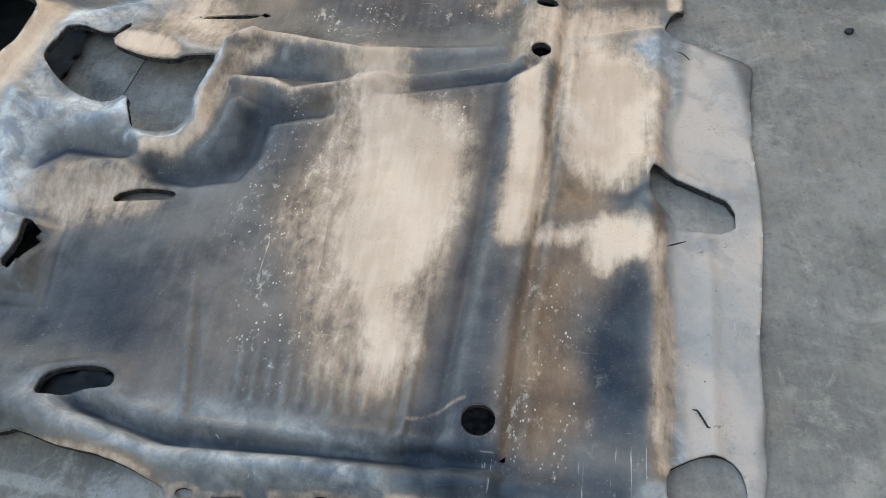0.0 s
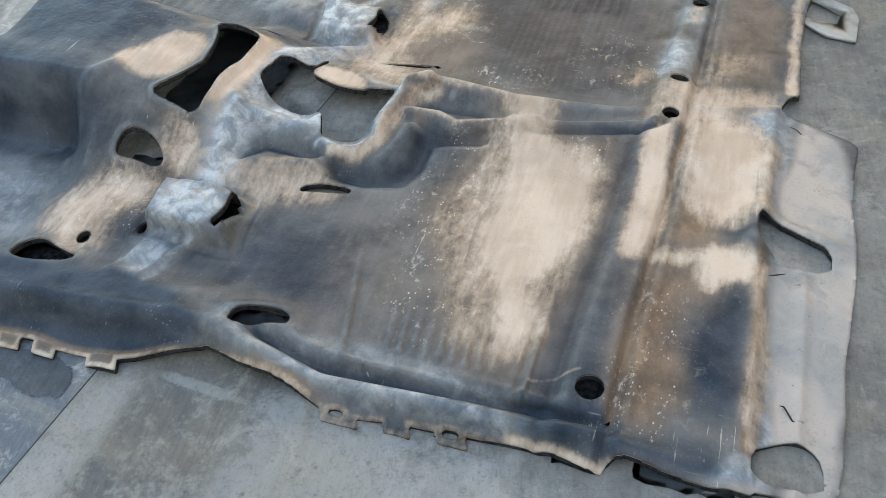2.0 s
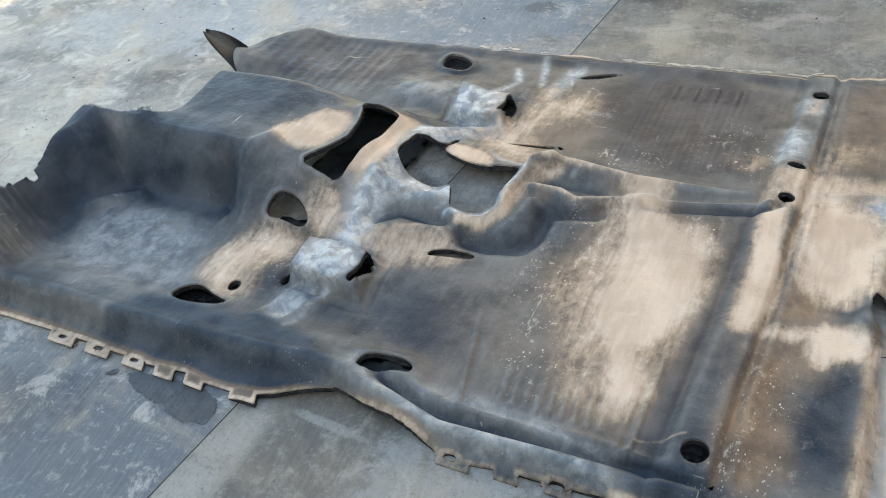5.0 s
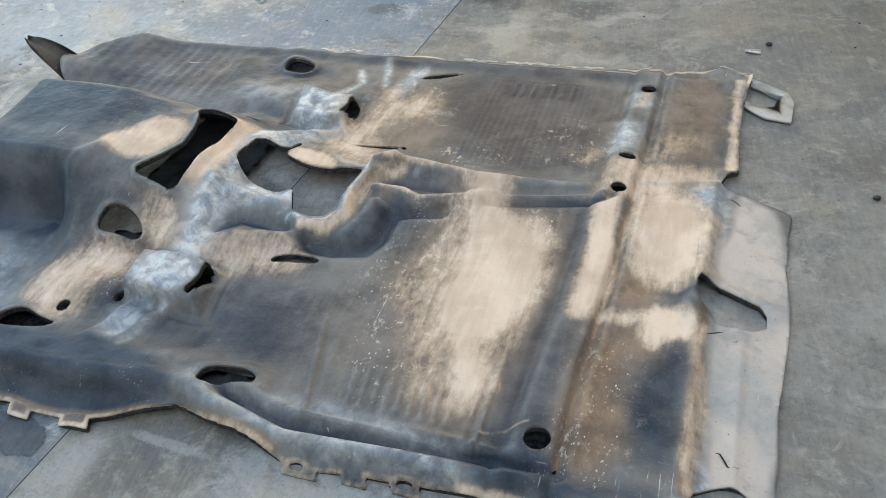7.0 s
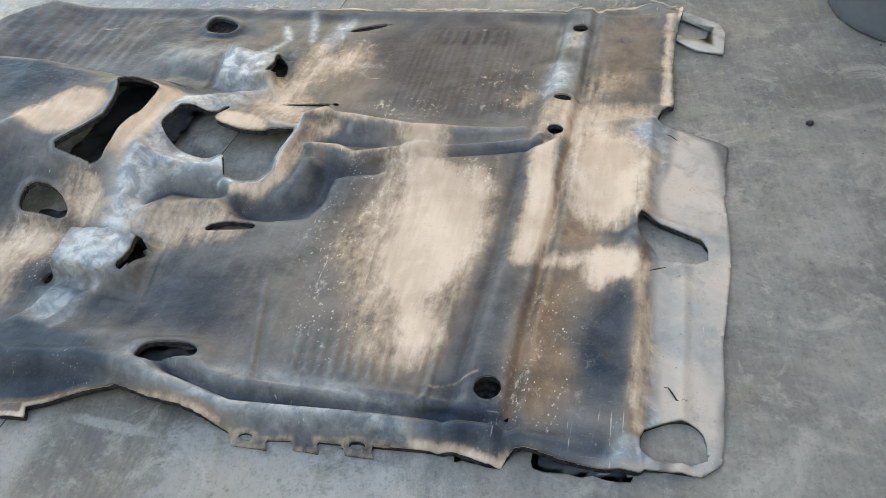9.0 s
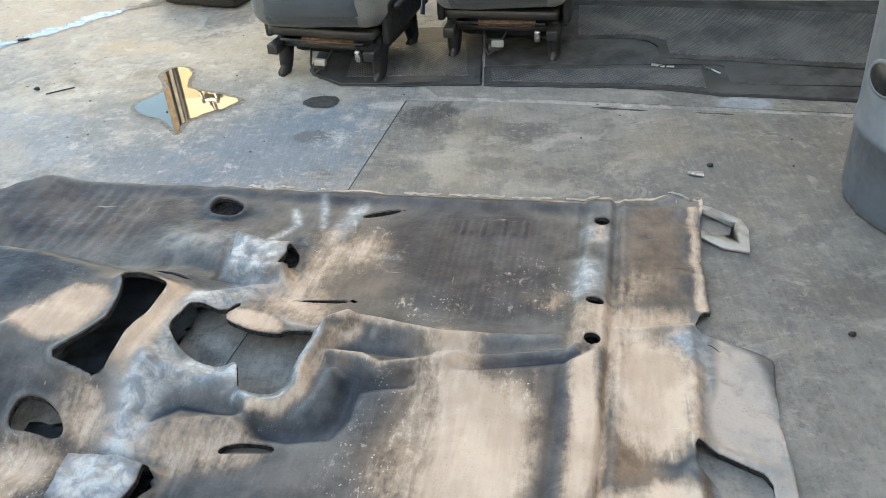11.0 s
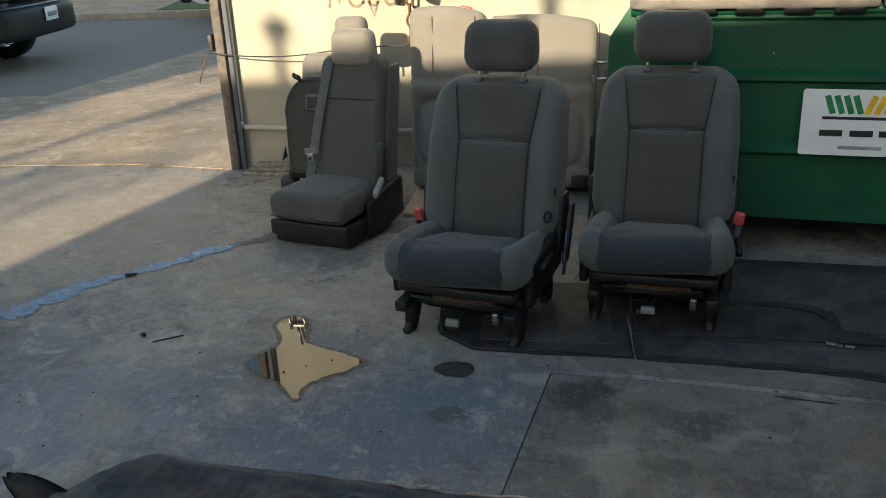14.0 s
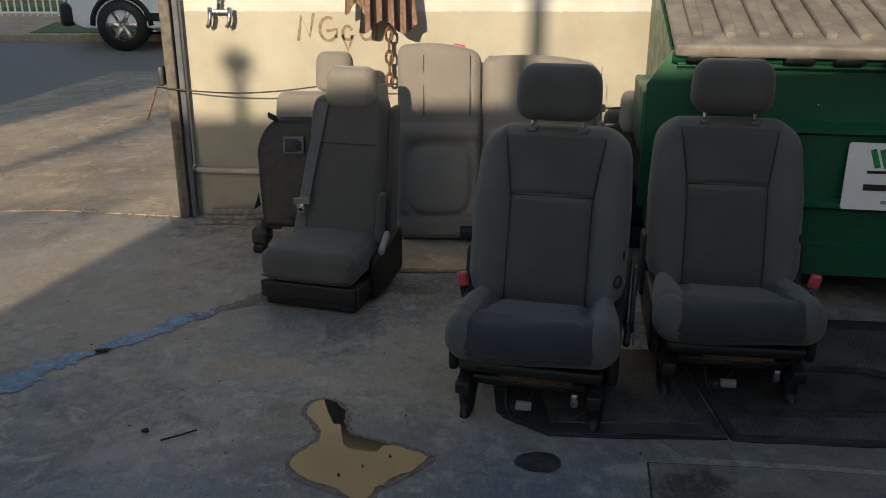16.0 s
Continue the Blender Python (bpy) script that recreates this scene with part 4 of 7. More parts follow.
    part("back_side", soft_box((0.030, 0.10, 0.54), 0.012, 8, lambda p: Vector((p.x - 0.03 * p.z, p.y + 0.24 * p.z, p.z)), pose(0.205, 0.265, 0.49)), M["seat_cloth"], back)
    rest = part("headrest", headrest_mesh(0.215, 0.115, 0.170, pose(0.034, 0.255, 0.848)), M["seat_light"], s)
    for sx in (-0.04, 0.09):
        part("post", tube([(sx, 0.26, 0.75), (sx, 0.26, 0.82)], 0.006, 8), M["steel"], rest)
    part("side_panel", soft_box((0.045, 0.34, 0.20), 0.02, 10, lambda p: Vector((p.x, p.y, p.z * (1 - 1.1 * max(0, -p.y)) + 0.10 * p.y)), pose(0.226, 0.10, 0.125)), M["black"], s)
    part("hinge_arm", soft_box((0.028, 0.060, 0.20), 0.012, 8, lambda p: Vector((p.x, p.y + 0.25 * p.z, p.z)), pose(0.205, 0.10, 0.325)), M["seat_cloth"], s)
    lever = part("release_lever", soft_box((0.030, 0.085, 0.034), 0.013, 8, lambda p: Vector((p.x, p.y, p.z + 0.7 * p.y)), pose(0.250, 0.01, 0.245)), M["grey_plastic"], s, "grey release lever")
    lever.data.materials[0] = M["belt"]
    for sx in (-0.13, 0.13):
        part("hook_foot", tube([(sx, 0.19, 0.05), (sx, 0.27, 0.03), (sx, 0.30, 0.0)], 0.012, 8), M["iron"], s)
    # shoulder belt along the edge of the back
    bm = bmesh.new()
    prev = None
    for i in range(19):
        t = i / 18
        x, z = -0.075 - 0.095 * t, 0.79 - 0.565 * t
        y = 0.074 + 0.122 * (1 - t) - 0.010 * math.sin(t * math.pi)
        r = [bm.verts.new((x + dx, y + dx * 0.12, z)) for dx in (-0.023, 0.023)]
        if prev:
            bm.faces.new((prev[0], prev[1], r[1], r[0]))
        prev = r
    bmesh.ops.solidify(bm, geom=bm.faces[:], thickness=0.003)
    belt = part("belt", bm, M["belt"], s, "grey belt webbing")
    part("tongue", soft_box((0.078, 0.018, 0.032), 0.007, 8, m=pose(-0.146, 0.080, 0.375, 0, -7, 0)), M["seat_light"], belt)
    part("blade", hard_box((0.034, 0.006, 0.040), pose(-0.150, 0.072, 0.345, 0, -7, 0), 0.002), M["steel"], belt, "steel buckle blade")
    part("blade_slot", hard_box((0.014, 0.003, 0.014), pose(-0.150, 0.0680, 0.340, 0, -7, 0), 0), M["black"], belt)
    return s


jump_seat()


def side_seat():
    s = thing("folded_rear_seat", pose(-1.60, 4.66, 0, 0, 0, -6), "rear seat seen from its black plastic back, with headrest", "car seat")

    def sh(p):
        f = p.z / 0.50 + 0.5
        half = 0.188 - 0.012 * (1 - f)
        if f > 0.62:
            half = 0.188 * math.sqrt(max(0.10, 1 - ((f - 0.62) / 0.42) ** 2.2))
        return Vector((p.x / 0.19 * half + 0.03 * (1 - f) ** 2 * (1 if p.x < 0 else 0), p.y + 0.15 * f - 0.010 * math.cos(p.x * 6), p.z))

    shell = part("back_shell", soft_box((0.38, 0.07, 0.50), 0.026, (24, 6, 30), sh, pose(0.070, -0.09, 0.390)), M["black"], s, "black plastic back shell")
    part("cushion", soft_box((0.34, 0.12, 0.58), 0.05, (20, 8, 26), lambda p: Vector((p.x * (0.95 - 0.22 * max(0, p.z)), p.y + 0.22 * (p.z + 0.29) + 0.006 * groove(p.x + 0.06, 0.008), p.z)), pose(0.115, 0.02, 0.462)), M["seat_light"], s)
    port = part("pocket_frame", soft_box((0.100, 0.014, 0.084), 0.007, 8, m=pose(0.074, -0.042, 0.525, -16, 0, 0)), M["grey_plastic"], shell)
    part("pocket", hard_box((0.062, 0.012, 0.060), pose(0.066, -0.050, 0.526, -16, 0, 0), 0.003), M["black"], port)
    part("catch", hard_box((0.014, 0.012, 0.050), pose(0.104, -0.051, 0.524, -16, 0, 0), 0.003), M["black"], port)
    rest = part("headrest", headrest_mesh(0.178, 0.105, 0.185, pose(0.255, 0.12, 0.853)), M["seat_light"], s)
    for sx in (0.21, 0.29):
        part("post", tube([(sx, 0.12, 0.70), (sx, 0.12, 0.79)], 0.006, 8), M["steel"], rest)
    part("latch_lever", soft_box((0.045, 0.022, 0.030), 0.008, 5, lambda p: Vector((p.x, p.y, p.z - 0.5 * p.x)), pose(-0.030, 0.0, 0.650)), M["black"], s)
    foot = part("foot", soft_box((0.085, 0.11, 0.085), 0.022, 8, m=pose(-0.100, -0.07, 0.085)), M["iron"], s)
    part("foot_pad", soft_box((0.060, 0.07, 0.045), 0.012, 6, m=pose(-0.110, -0.08, 0.023)), M["black"], foot)
    part("hinge", hard_box((0.10, 0.05, 0.05), pose(-0.05, -0.06, 0.140), 0.008), M["iron"], foot)
    part("foot", soft_box((0.06, 0.10, 0.15), 0.015, 6, m=pose(0.17, -0.05, 0.075)), M["iron"], s)
    strap = bmesh.new()
    q = [strap.verts.new(v) for v in ((-0.100, -0.085, 0.30), (-0.092, -0.085, 0.24), (-0.128, -0.088, 0.215), (-0.112, -0.086, 0.26))]
    strap.faces.new(q)
    bmesh.ops.solidify(strap, geom=strap.faces[:], thickness=0.004)
    part("strap", strap, M["black"], s)
    return s


side_seat()


def bench_back(tall, w, m, name_label, panel=0.0):
    s = thing("rear_bench_seat", m, name_label, "car seat", "rear bench seats")

    def sh(p):
        f = p.z / tall + 0.5
        y = p.y
        if p.y < 0:
            y -= 0.022 * math.cos(p.x / w * 2.6) * (0.6 + 0.4 * math.sin(f * 9))
            y += 0.012 * groove(f - 0.63 + 0.012 * math.cos(p.x / w * 3), 0.010) + 0.010 * groove(f - 0.50 - 0.05 * (p.x / w), 0.020) * step_up(p.x / w, -0.35)
            y += 0.020 * groove((((f - 0.32) / 0.19) ** 4 + (p.x / (w * 0.40)) ** 4) ** 0.25 - 1, 0.08) + 0.014 * groove(f - 0.125, 0.012)
            if f > 0.63:
                y += 0.005 * groove(p.x - panel, 0.008) + 0.005 * groove(p.x - panel - w * 0.55, 0.008)
            y -= 0.016 * groove(f - 0.56, 0.045)
        z = p.z + (0.020 * math.cos(p.x / w * 2.4) - 0.035 * (p.x / w + 0.5) ** 3) * max(0, f - 0.7) / 0.3
        return Vector((p.x, y, z))

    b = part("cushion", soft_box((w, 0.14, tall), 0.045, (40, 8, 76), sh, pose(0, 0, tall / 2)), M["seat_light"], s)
    for x in (panel, panel + w * 0.55):
        part("seam", tube([(x, -0.086 - 0.006 * math.sin(i), (0.655 + 0.30 * i / 8) * tall) for i in range(9)], 0.0018, 6), M["seam"], b)
    part("top_welt", tube([(-w / 2 + 0.03 + (w - 0.06) * i / 10, -0.066, tall * (0.925 - 0.02 * i / 10)) for i in range(11)], 0.0018, 6), M["seam"], b)
    guide = part("top_guide", soft_box((0.060, 0.034, 0.020), 0.007, 6, m=pose(w * (0.24 if panel < -0.05 else -0.40), -0.02, tall + 0.002, 0, 12 if panel < -0.05 else 0, 0)), M["red"] if panel < -0.05 else M["black"], s)
    part("bracket", soft_box((0.085, 0.07, 0.055), 0.014, 6, m=pose(w * 0.36, -0.10, 0.045)), M["black"], s)
    return s


def step_up(t, at):
    return 1.0 if t > at else 0.0


bench_back(0.945, 0.408, pose(-0.836, 4.72, 0.02, -9, 0, -3), "grey cloth rear bench backrest leaning on the wall", -0.075)
bench_back(0.890, 0.565, pose(-0.340, 4.71, 0.02, -9, 0, -3), "wide grey cloth rear bench backrest leaning on the wall", -0.02)
lying = thing("loose_headrest", pose(-0.012, 4.52, 0.695, 0, 0, -3), "grey headrest with chrome posts on the bench side", "headrest")
part("pad", headrest_mesh(0.088, 0.12, 0.19, pose(0.058, 0, 0)), M["seat_light"], lying)
for dz in (-0.065, 0.015):
    part("post", tube([(0.02, 0, dz), (-0.075, 0, dz)], 0.007, 8), M["steel"], lying, "chrome headrest post")
    part("sleeve", soft_box((0.02, 0.03, 0.035), 0.006, 4, m=pose(-0.070, 0, dz)), M["seat_light"], lying)
side_back = thing("bench_cushion", pose(0.08, 4.62, 0, 0, 0, -3), "grey bench cushion on end beside the dumpster", "car seat")
part("pad", soft_box((0.34, 0.12, 0.66), 0.04, (16, 8, 24), m=pose(0.06, 0.08, 0.34)), M["jump_cloth"], side_back)
part("tray", hard_box((0.40, 0.05, 0.20), pose(0.03, -0.02, 0.22), 0.01), M["black"], side_back)
part("panel", hard_box((0.40, 0.04, 0.10), pose(0.03, -0.03, 0.06), 0.01), M["black"], side_back)
part("plywood", hard_box((0.62, 0.42, 0.02), pose(0, 0, 0), 0.003), M["drive"], thing("plywood_sheet", pose(-0.72, 4.47, 0.012, 0, 0, -2), "pale dusty board lying under the bench backs", "board"))


# ---------------------------------------------------------------- moulded truck floor liner, laid out on the slab
# u runs along the cabin, v across it; the big drain hole is the origin
def area(poly, U, V, soften=2):
    """Signed distance to a closed outline with softened corners, positive inside."""
    P = np.array(poly, float)
    for _ in range(soften):
        Q = np.roll(P, -1, 0)
        P = np.stack([0.75 * P + 0.25 * Q, 0.25 * P + 0.75 * Q], 1).reshape(-1, 2)
    Q = np.roll(P, -1, 0)
    best = np.full(U.shape, 9.0)
    inside = np.zeros(U.shape, bool)
    for (ax, ay), (bx, by) in zip(P, Q):
        ex, ey = bx - ax, by - ay
        t = np.clip(((U - ax) * ex + (V - ay) * ey) / (ex * ex + ey * ey + 1e-12), 0, 1)
        best = np.minimum(best, (U - ax - t * ex) ** 2 + (V - ay - t * ey) ** 2)
        cross = (ay > V) != (by > V)
        inside ^= cross & (U < ex * (V - ay) / (ey if abs(ey) > 1e-9 else 1e-9) + ax)
    d = np.sqrt(best)
    return np.where(inside, d, -d)


def oval(u, v, a, b, turn, U, V):
    c, s = math.cos(radians(turn)), math.sin(radians(turn))
    x, y = (U - u) * c + (V - v) * s, -(U - u) * s + (V - v) * c
    return (1 - np.sqrt((x / a) ** 2 + (y / b) ** 2)) * min(a, b)


def step(lo, hi, t):
    t = np.clip((t - lo) / (hi - lo), 0, 1)
    return t * t * (3 - 2 * t)


def bell(t, w):
    return np.exp(-((t / w) ** 2))


def waves(U, V, scale, seed, octaves=3):
    """Soft random relief from crossing sines."""
    r = np.random.RandomState(seed)
    out = np.zeros_like(U)
    for o in range(octaves):
        for _ in range(5):
            a, p, f = r.uniform(0, 6.3), r.uniform(0, 6.3), scale * 2 ** o * r.uniform(0.7, 1.4)
            out += np.sin((U * np.cos(a) + V * np.sin(a)) * f + p + 0.8 * np.sin((V * np.cos(a) - U * np.sin(a)) * f * 0.7)) / 2 ** o
    return out / 5


def seam(path, U, V):
    """Distance to an open line."""
    best = np.full(U.shape, 9.0)
    for (ax, ay), (bx, by) in zip(path, path[1:]):
        ex, ey = bx - ax, by - ay
        t = np.clip(((U - ax) * ex + (V - ay) * ey) / (ex * ex + ey * ey), 0, 1)
        best = np.minimum(best, (U - ax - t * ex) ** 2 + (V - ay - t * ey) ** 2)
    return np.sqrt(best)


NEAR = [(-1.85, -0.145), (-1.66, -0.153), (-1.47, -0.15), (-1.31, -0.152), (-1.18, -0.152), (-1.03, -0.155), (-0.90, -0.157), (-0.82, -0.15), (-0.765, -0.125), (-0.69, -0.092), (-0.64, -0.10),
        (-0.52, -0.118), (-0.40, -0.148), (-0.30, -0.140), (-0.20, -0.135), (-0.14, -0.132), (-0.05, -0.125), (0.04, -0.150), (0.055, -0.118), (0.09, -0.108), (0.18, -0.118), (0.262, -0.122), (0.275, -0.108), (0.39, -0.108)]
RIGHT = [(0.402, 0.0), (0.398, 0.106), (0.405, 0.24), (0.418, 0.371), (0.420, 0.46), (0.412, 0.60), (0.427, 0.74), (0.422, 0.768), (0.36, 0.80), (0.275, 0.838), (0.262, 0.845), (0.275, 0.885), (0.305, 0.888), (0.296, 1.08), (0.300, 1.27), (0.318, 1.36), (0.312, 1.42)]
FAR = [(0.25, 1.425), (0.18, 1.405), (0.12, 1.40), (0.04, 1.385), (-0.06, 1.378), (-0.21, 1.372), (-0.40, 1.370), (-0.575, 1.366), (-0.62, 1.385), (-0.69, 1.392), (-0.74, 1.37), (-0.95, 1.362), (-1.15, 1.366), (-1.27, 1.365), (-1.45, 1.35), (-1.60, 1.335), (-1.67, 1.30), (-1.72, 1.235)]
LEFT = [(-1.765, 1.15), (-1.785, 1.08), (-1.765, 1.01), (-1.74, 0.975), (-1.68, 0.945), (-1.585, 0.865), (-1.575, 0.72), (-1.555, 0.60), (-1.545, 0.53), (-1.60, 0.475), (-1.68, 0.455), (-1.80, 0.455), (-1.85, 0.44), (-1.825, 0.33), (-1.80, 0.20), (-1.81, 0.05), (-1.84, -0.02)]
WINDOW = [(-1.066, 0.722), (-1.050, 0.740), (-0.990, 0.742), (-0.956, 0.733), (-0.955, 0.690), (-0.960, 0.600), (-0.967, 0.520), (-0.972, 0.422), (-1.033, 0.438), (-1.098, 0.448), (-1.060, 0.495), (-1.028, 0.560), (-1.032, 0.640), (-1.052, 0.700)]
BREACH = [(-0.808, 0.770), (-0.800, 0.755), (-0.822, 0.715), (-0.806, 0.688), (-0.746, 0.675), (-0.676, 0.664), (-0.655, 0.684), (-0.588, 0.690), (-0.594, 0.630), (-0.602, 0.570), (-0.602, 0.512), (-0.622, 0.488), (-0.665, 0.480), (-0.705, 0.486), (-0.718, 0.535), (-0.738, 0.566), (-0.752, 0.548), (-0.785, 0.535), (-0.830, 0.548), (-0.880, 0.580), (-0.908, 0.612), (-0.900, 0.670), (-0.888, 0.706), (-0.826, 0.724)]


def liner():
    s = thing("floor_liner", pose(0.07, 0.61, 0, 0, 0, -8), "worn dark moulded rubber truck floor liner, dusty and torn", "floor liner")
    step_size = 0.0042
    us, vs = np.arange(-2.10, 0.45, step_size), np.arange(-0.18, 1.45, step_size)
    U, V = np.meshgrid(us, vs, indexing="ij")
    wob = 0.004 * waves(U, V, 26, 3, 2)
    d = area(NEAR + RIGHT + FAR + LEFT, U + wob, V + wob, 1)
    tabs = np.full(U.shape, -9.0)
    # fixing tabs along the near edge, two of them with a slot
    for u, v, w in ((-0.398, -0.148, 0.034), (-0.200, -0.137, 0.026), (-1.40, -0.160, 0.040), (-1.285, -0.160, 0.036), (-1.175, -0.160, 0.030), (-1.085, -0.160, 0.028), (-1.0, -0.160, 0.024), (-0.295, -0.141, 0.024), (-0.87, -0.158, 0.036)):
        slant = U - u + 0.5 * (V - v)
        tabs = np.maximum(tabs, np.minimum(w - np.abs(slant), 0.019 - np.abs(V - v - 0.002)))
    d = np.maximum(d, tabs)
    cuts = [oval(0.002, -0.001, 0.0245, 0.023, 0, U, V), oval(0.034, 0.886, 0.022, 0.017, -10, U, V), oval(0.032, 0.748, 0.019, 0.019, 0, U, V), oval(0.044, 1.246, 0.021, 0.020, 0, U, V),
            oval(-1.071, 0.090, 0.016, 0.016, 0, U, V), oval(-0.402, -0.146, 0.014, 0.0065, 0, U, V), oval(-0.200, -0.136, 0.015, 0.0065, 0, U, V),
            oval(-1.40, -0.158, 0.013, 0.006, 0, U, V), oval(-1.285, -0.158, 0.014, 0.007, 0, U, V), oval(-1.175, -0.158, 0.012, 0.006, 0, U, V),
            area(WINDOW, U, V, 1), area(BREACH, U + 0.5 * wob, V - wob, 1),
            # slots
            oval(-1.80, 0.19, 0.012, 0.014, 0, U, V), oval(-0.959, 0.146, 0.012, 0.017, -20, U, V),
            area([(-0.803, 0.268), (-0.782, 0.252), (-0.783, 0.158), (-0.808, 0.166), (-0.798, 0.20)], U, V, 1),
            area([(-0.772, 1.020), (-0.750, 1.036), (-0.738, 0.985), (-0.750, 0.915), (-0.768, 0.925), (-0.760, 0.97)], U, V, 1),
            np.minimum(oval(-0.640, 0.356, 0.058, 0.017, 8, U, V), V - (0.346 + 0.11 * (U + 0.64))), oval(-0.620, 0.833, 0.060, 0.0085, 9, U, V + wob), oval(-0.571, 1.243, 0.056, 0.013, 22, U, V),
            # bite shapes
            np.minimum(oval(-0.606, -0.016, 0.056, 0.032, 19, U, V), V - (-0.034 + 0.30 * (U + 0.62))),
            area([(-1.136, 0.308), (-1.128, 0.368), (-1.088, 0.380), (-1.040, 0.36), (-1.006, 0.322), (-1.022, 0.302), (-1.07, 0.310)], U, V),
            area([(-1.188, 0.000), (-1.192, 0.042), (-1.155, 0.068), (-1.102, 0.050), (-1.040, 0.036), (-1.066, 0.010), (-1.138, -0.010)], U, V),
            area([(-1.082, 1.203), (-1.086, 1.266), (-1.044, 1.280), (-0.978, 1.240), (-0.990, 1.184), (-1.033, 1.180)], U, V),
            area([(-1.056, 0.815), (-1.052, 0.856), (-1.014, 0.862), (-0.930, 0.806), (-1.0, 0.810)], U, V),
            area([(0.234, 0.480), (0.262, 0.478), (0.318, 0.454), (0.376, 0.424), (0.378, 0.372), (0.280, 0.373), (0.272, 0.402), (0.238, 0.408)], U, V, 1),
            area([(0.264, -0.090), (0.264, -0.038), (0.290, -0.022), (0.318, -0.008), (0.350, -0.010), (0.370, -0.035), (0.372, -0.090)], U, V, 1)]
    for c in cuts:
        d = np.minimum(d, -c)
    # ---- relief
    run = np.interp(U, [-2.1, -1.7, -1.3, -1.02, -0.95, -0.88, -0.80, -0.62, -0.35, -0.05, 0.15, 0.3], [0.175, 0.172, 0.165, 0.130, 0.100, 0.058, 0.040, 0.034, 0.030, 0.016, 0.008, 0.0])
    n0 = np.interp(U, [-1.9, -1.28, -1.20, -0.9, -0.6, -0.2, 0.3], [0.36, 0.35, 0.20, 0.22, 0.36, 0.46, 0.5])
    n1 = np.interp(U, [-1.9, -1.28, -1.20, -0.9, -0.6, -0.2, 0.3], [0.455, 0.45, 0.50, 0.54, 0.56, 0.62, 0.66])
    f1 = np.interp(U, [-1.9, -1.3, -0.9, -0.5, 0.3], [0.94, 0.93, 0.94, 0.84, 0.80])
    f0 = np.interp(U, [-1.9, -1.3, -0.9, -0.5, 0.3], [0.76, 0.74, 0.70, 0.70, 0.68])
    ease = np.clip((V - n0) / (n1 - n0), 0, 1)
    ease = ease * ease * (3 - 2 * ease)
    drop = np.clip((f1 - V) / (f1 - f0), 0, 1)
    H = 0.026 + run * ease * (drop * drop * (3 - 2 * drop))
    H += 0.018 * bell(seam([(-1.26, 0.30), (-1.245, 0.42), (-1.20, 0.50)], U, V), 0.022)
    H -= 0.012 * bell(seam([(-1.33, 0.30), (-1.32, 0.38)], U, V), 0.03)
    H += 0.030 * step(-0.75, -1.0, U) * bell(V - 0.16, 0.12) * step(-1.30, -1.15, U)
    H += 0.035 * step(-0.8, -1.0, U) * step(-1.25, -1.0, U) * bell(V - 1.02, 0.10)
    H += 0.006 * waves(U, V, 7, 8) + 0.0015 * waves(U, V, 22, 9)
    # toe boards curl up at the front end
    toe = 0.175 * step(-1.665, -1.82, U + 0.03 * np.sin(V * 9)) * step(0.62, 0.52, V) * step(-0.14, 0.0, V)
    H = np.maximum(H, 0.026 + toe) + 0.02 * bell(seam([(-1.88, 0.47), (-1.62, 0.47)], U, V), 0.05) * step(-1.50, -1.62, U)
    H += 0.05 * step(-1.62, -1.80, U) * bell(V - 1.02, 0.06) + 0.05 * step(-1.5, -1.75, U) * step(0.9, 1.1, V)
    H -= 0.010 * bell(seam([(-1.62, 0.34), (-1.35, 0.335)], U, V), 0.03)
    H += 0.022 * bell(seam([(-1.70, 0.24), (-1.60, 0.34)], U, V), 0.028)
    # sills: a rolled ridge and a channel along both long sides
    near = V - np.interp(U, [-2.1, -1.0, -0.70, -0.45, -0.2, 0.05, 0.3], [-0.06, -0.05, -0.03, -0.085, -0.075, -0.07, -0.07])
    H += 0.030 * bell(near + 0.030, 0.026) * step(0.25, 0.0, U) - 0.026 * bell(near - 0.010, 0.013) * step(0.12, -0.02, U) * step(-0.70, -0.56, U) + 0.006 * bell(near - 0.035, 0.012) * step(0.0, -0.1, U) * step(-0.6, -0.5, U)
    H += 0.035 * step(0.4, 0.75, -U) * bell(near - 0.02, 0.06)
    rim = np.interp(U, [-2.1, -0.9, -0.8, -0.70, -0.6, -0.5, 0.4], [0, 0, 0.02, 0.055, 0.03, 0.0, 0.0])
    fall = step(-0.155, -0.085, V)
    H = H * fall + (0.010 + rim) * (1 - fall)
    ffar = step(1.375, 1.30, V)
    H = H * (0.45 + 0.55 * ffar) + 0.012 * bell(V - 1.33, 0.03)
    # cross member step behind the seats
    ul = np.interp(V, [-0.1, 0.15, 0.33, 0.62, 0.75, 1.3], [-0.046, -0.034, -0.027, -0.018, -0.004, 0.008])
    ur = np.interp(V, [-0.1, 0.15, 0.33, 0.60, 0.75, 1.3], [0.036, 0.038, 0.047, 0.058, 0.062, 0.074])
    H += 0.011 * step(-0.020, 0.014, U - ul) * step(0.012, -0.012, U - ur) - 0.004 * bell(U - ul + 0.016, 0.008) - 0.007 * bell(U - ur - 0.010, 0.011)
    H += 0.004 * bell(U - ur - 0.032, 0.012)
    H += 0.018 * bell(U - 0.02, 0.06) * bell(V - 0.83, 0.10)
    H -= 0.012 * bell(V + 0.055, 0.05) * bell(U - 0.02, 0.09)
    # rear flap lies lower beyond a rolled seam
    flap = step(0.245, 0.285, U) * step(0.86, 0.82, V)
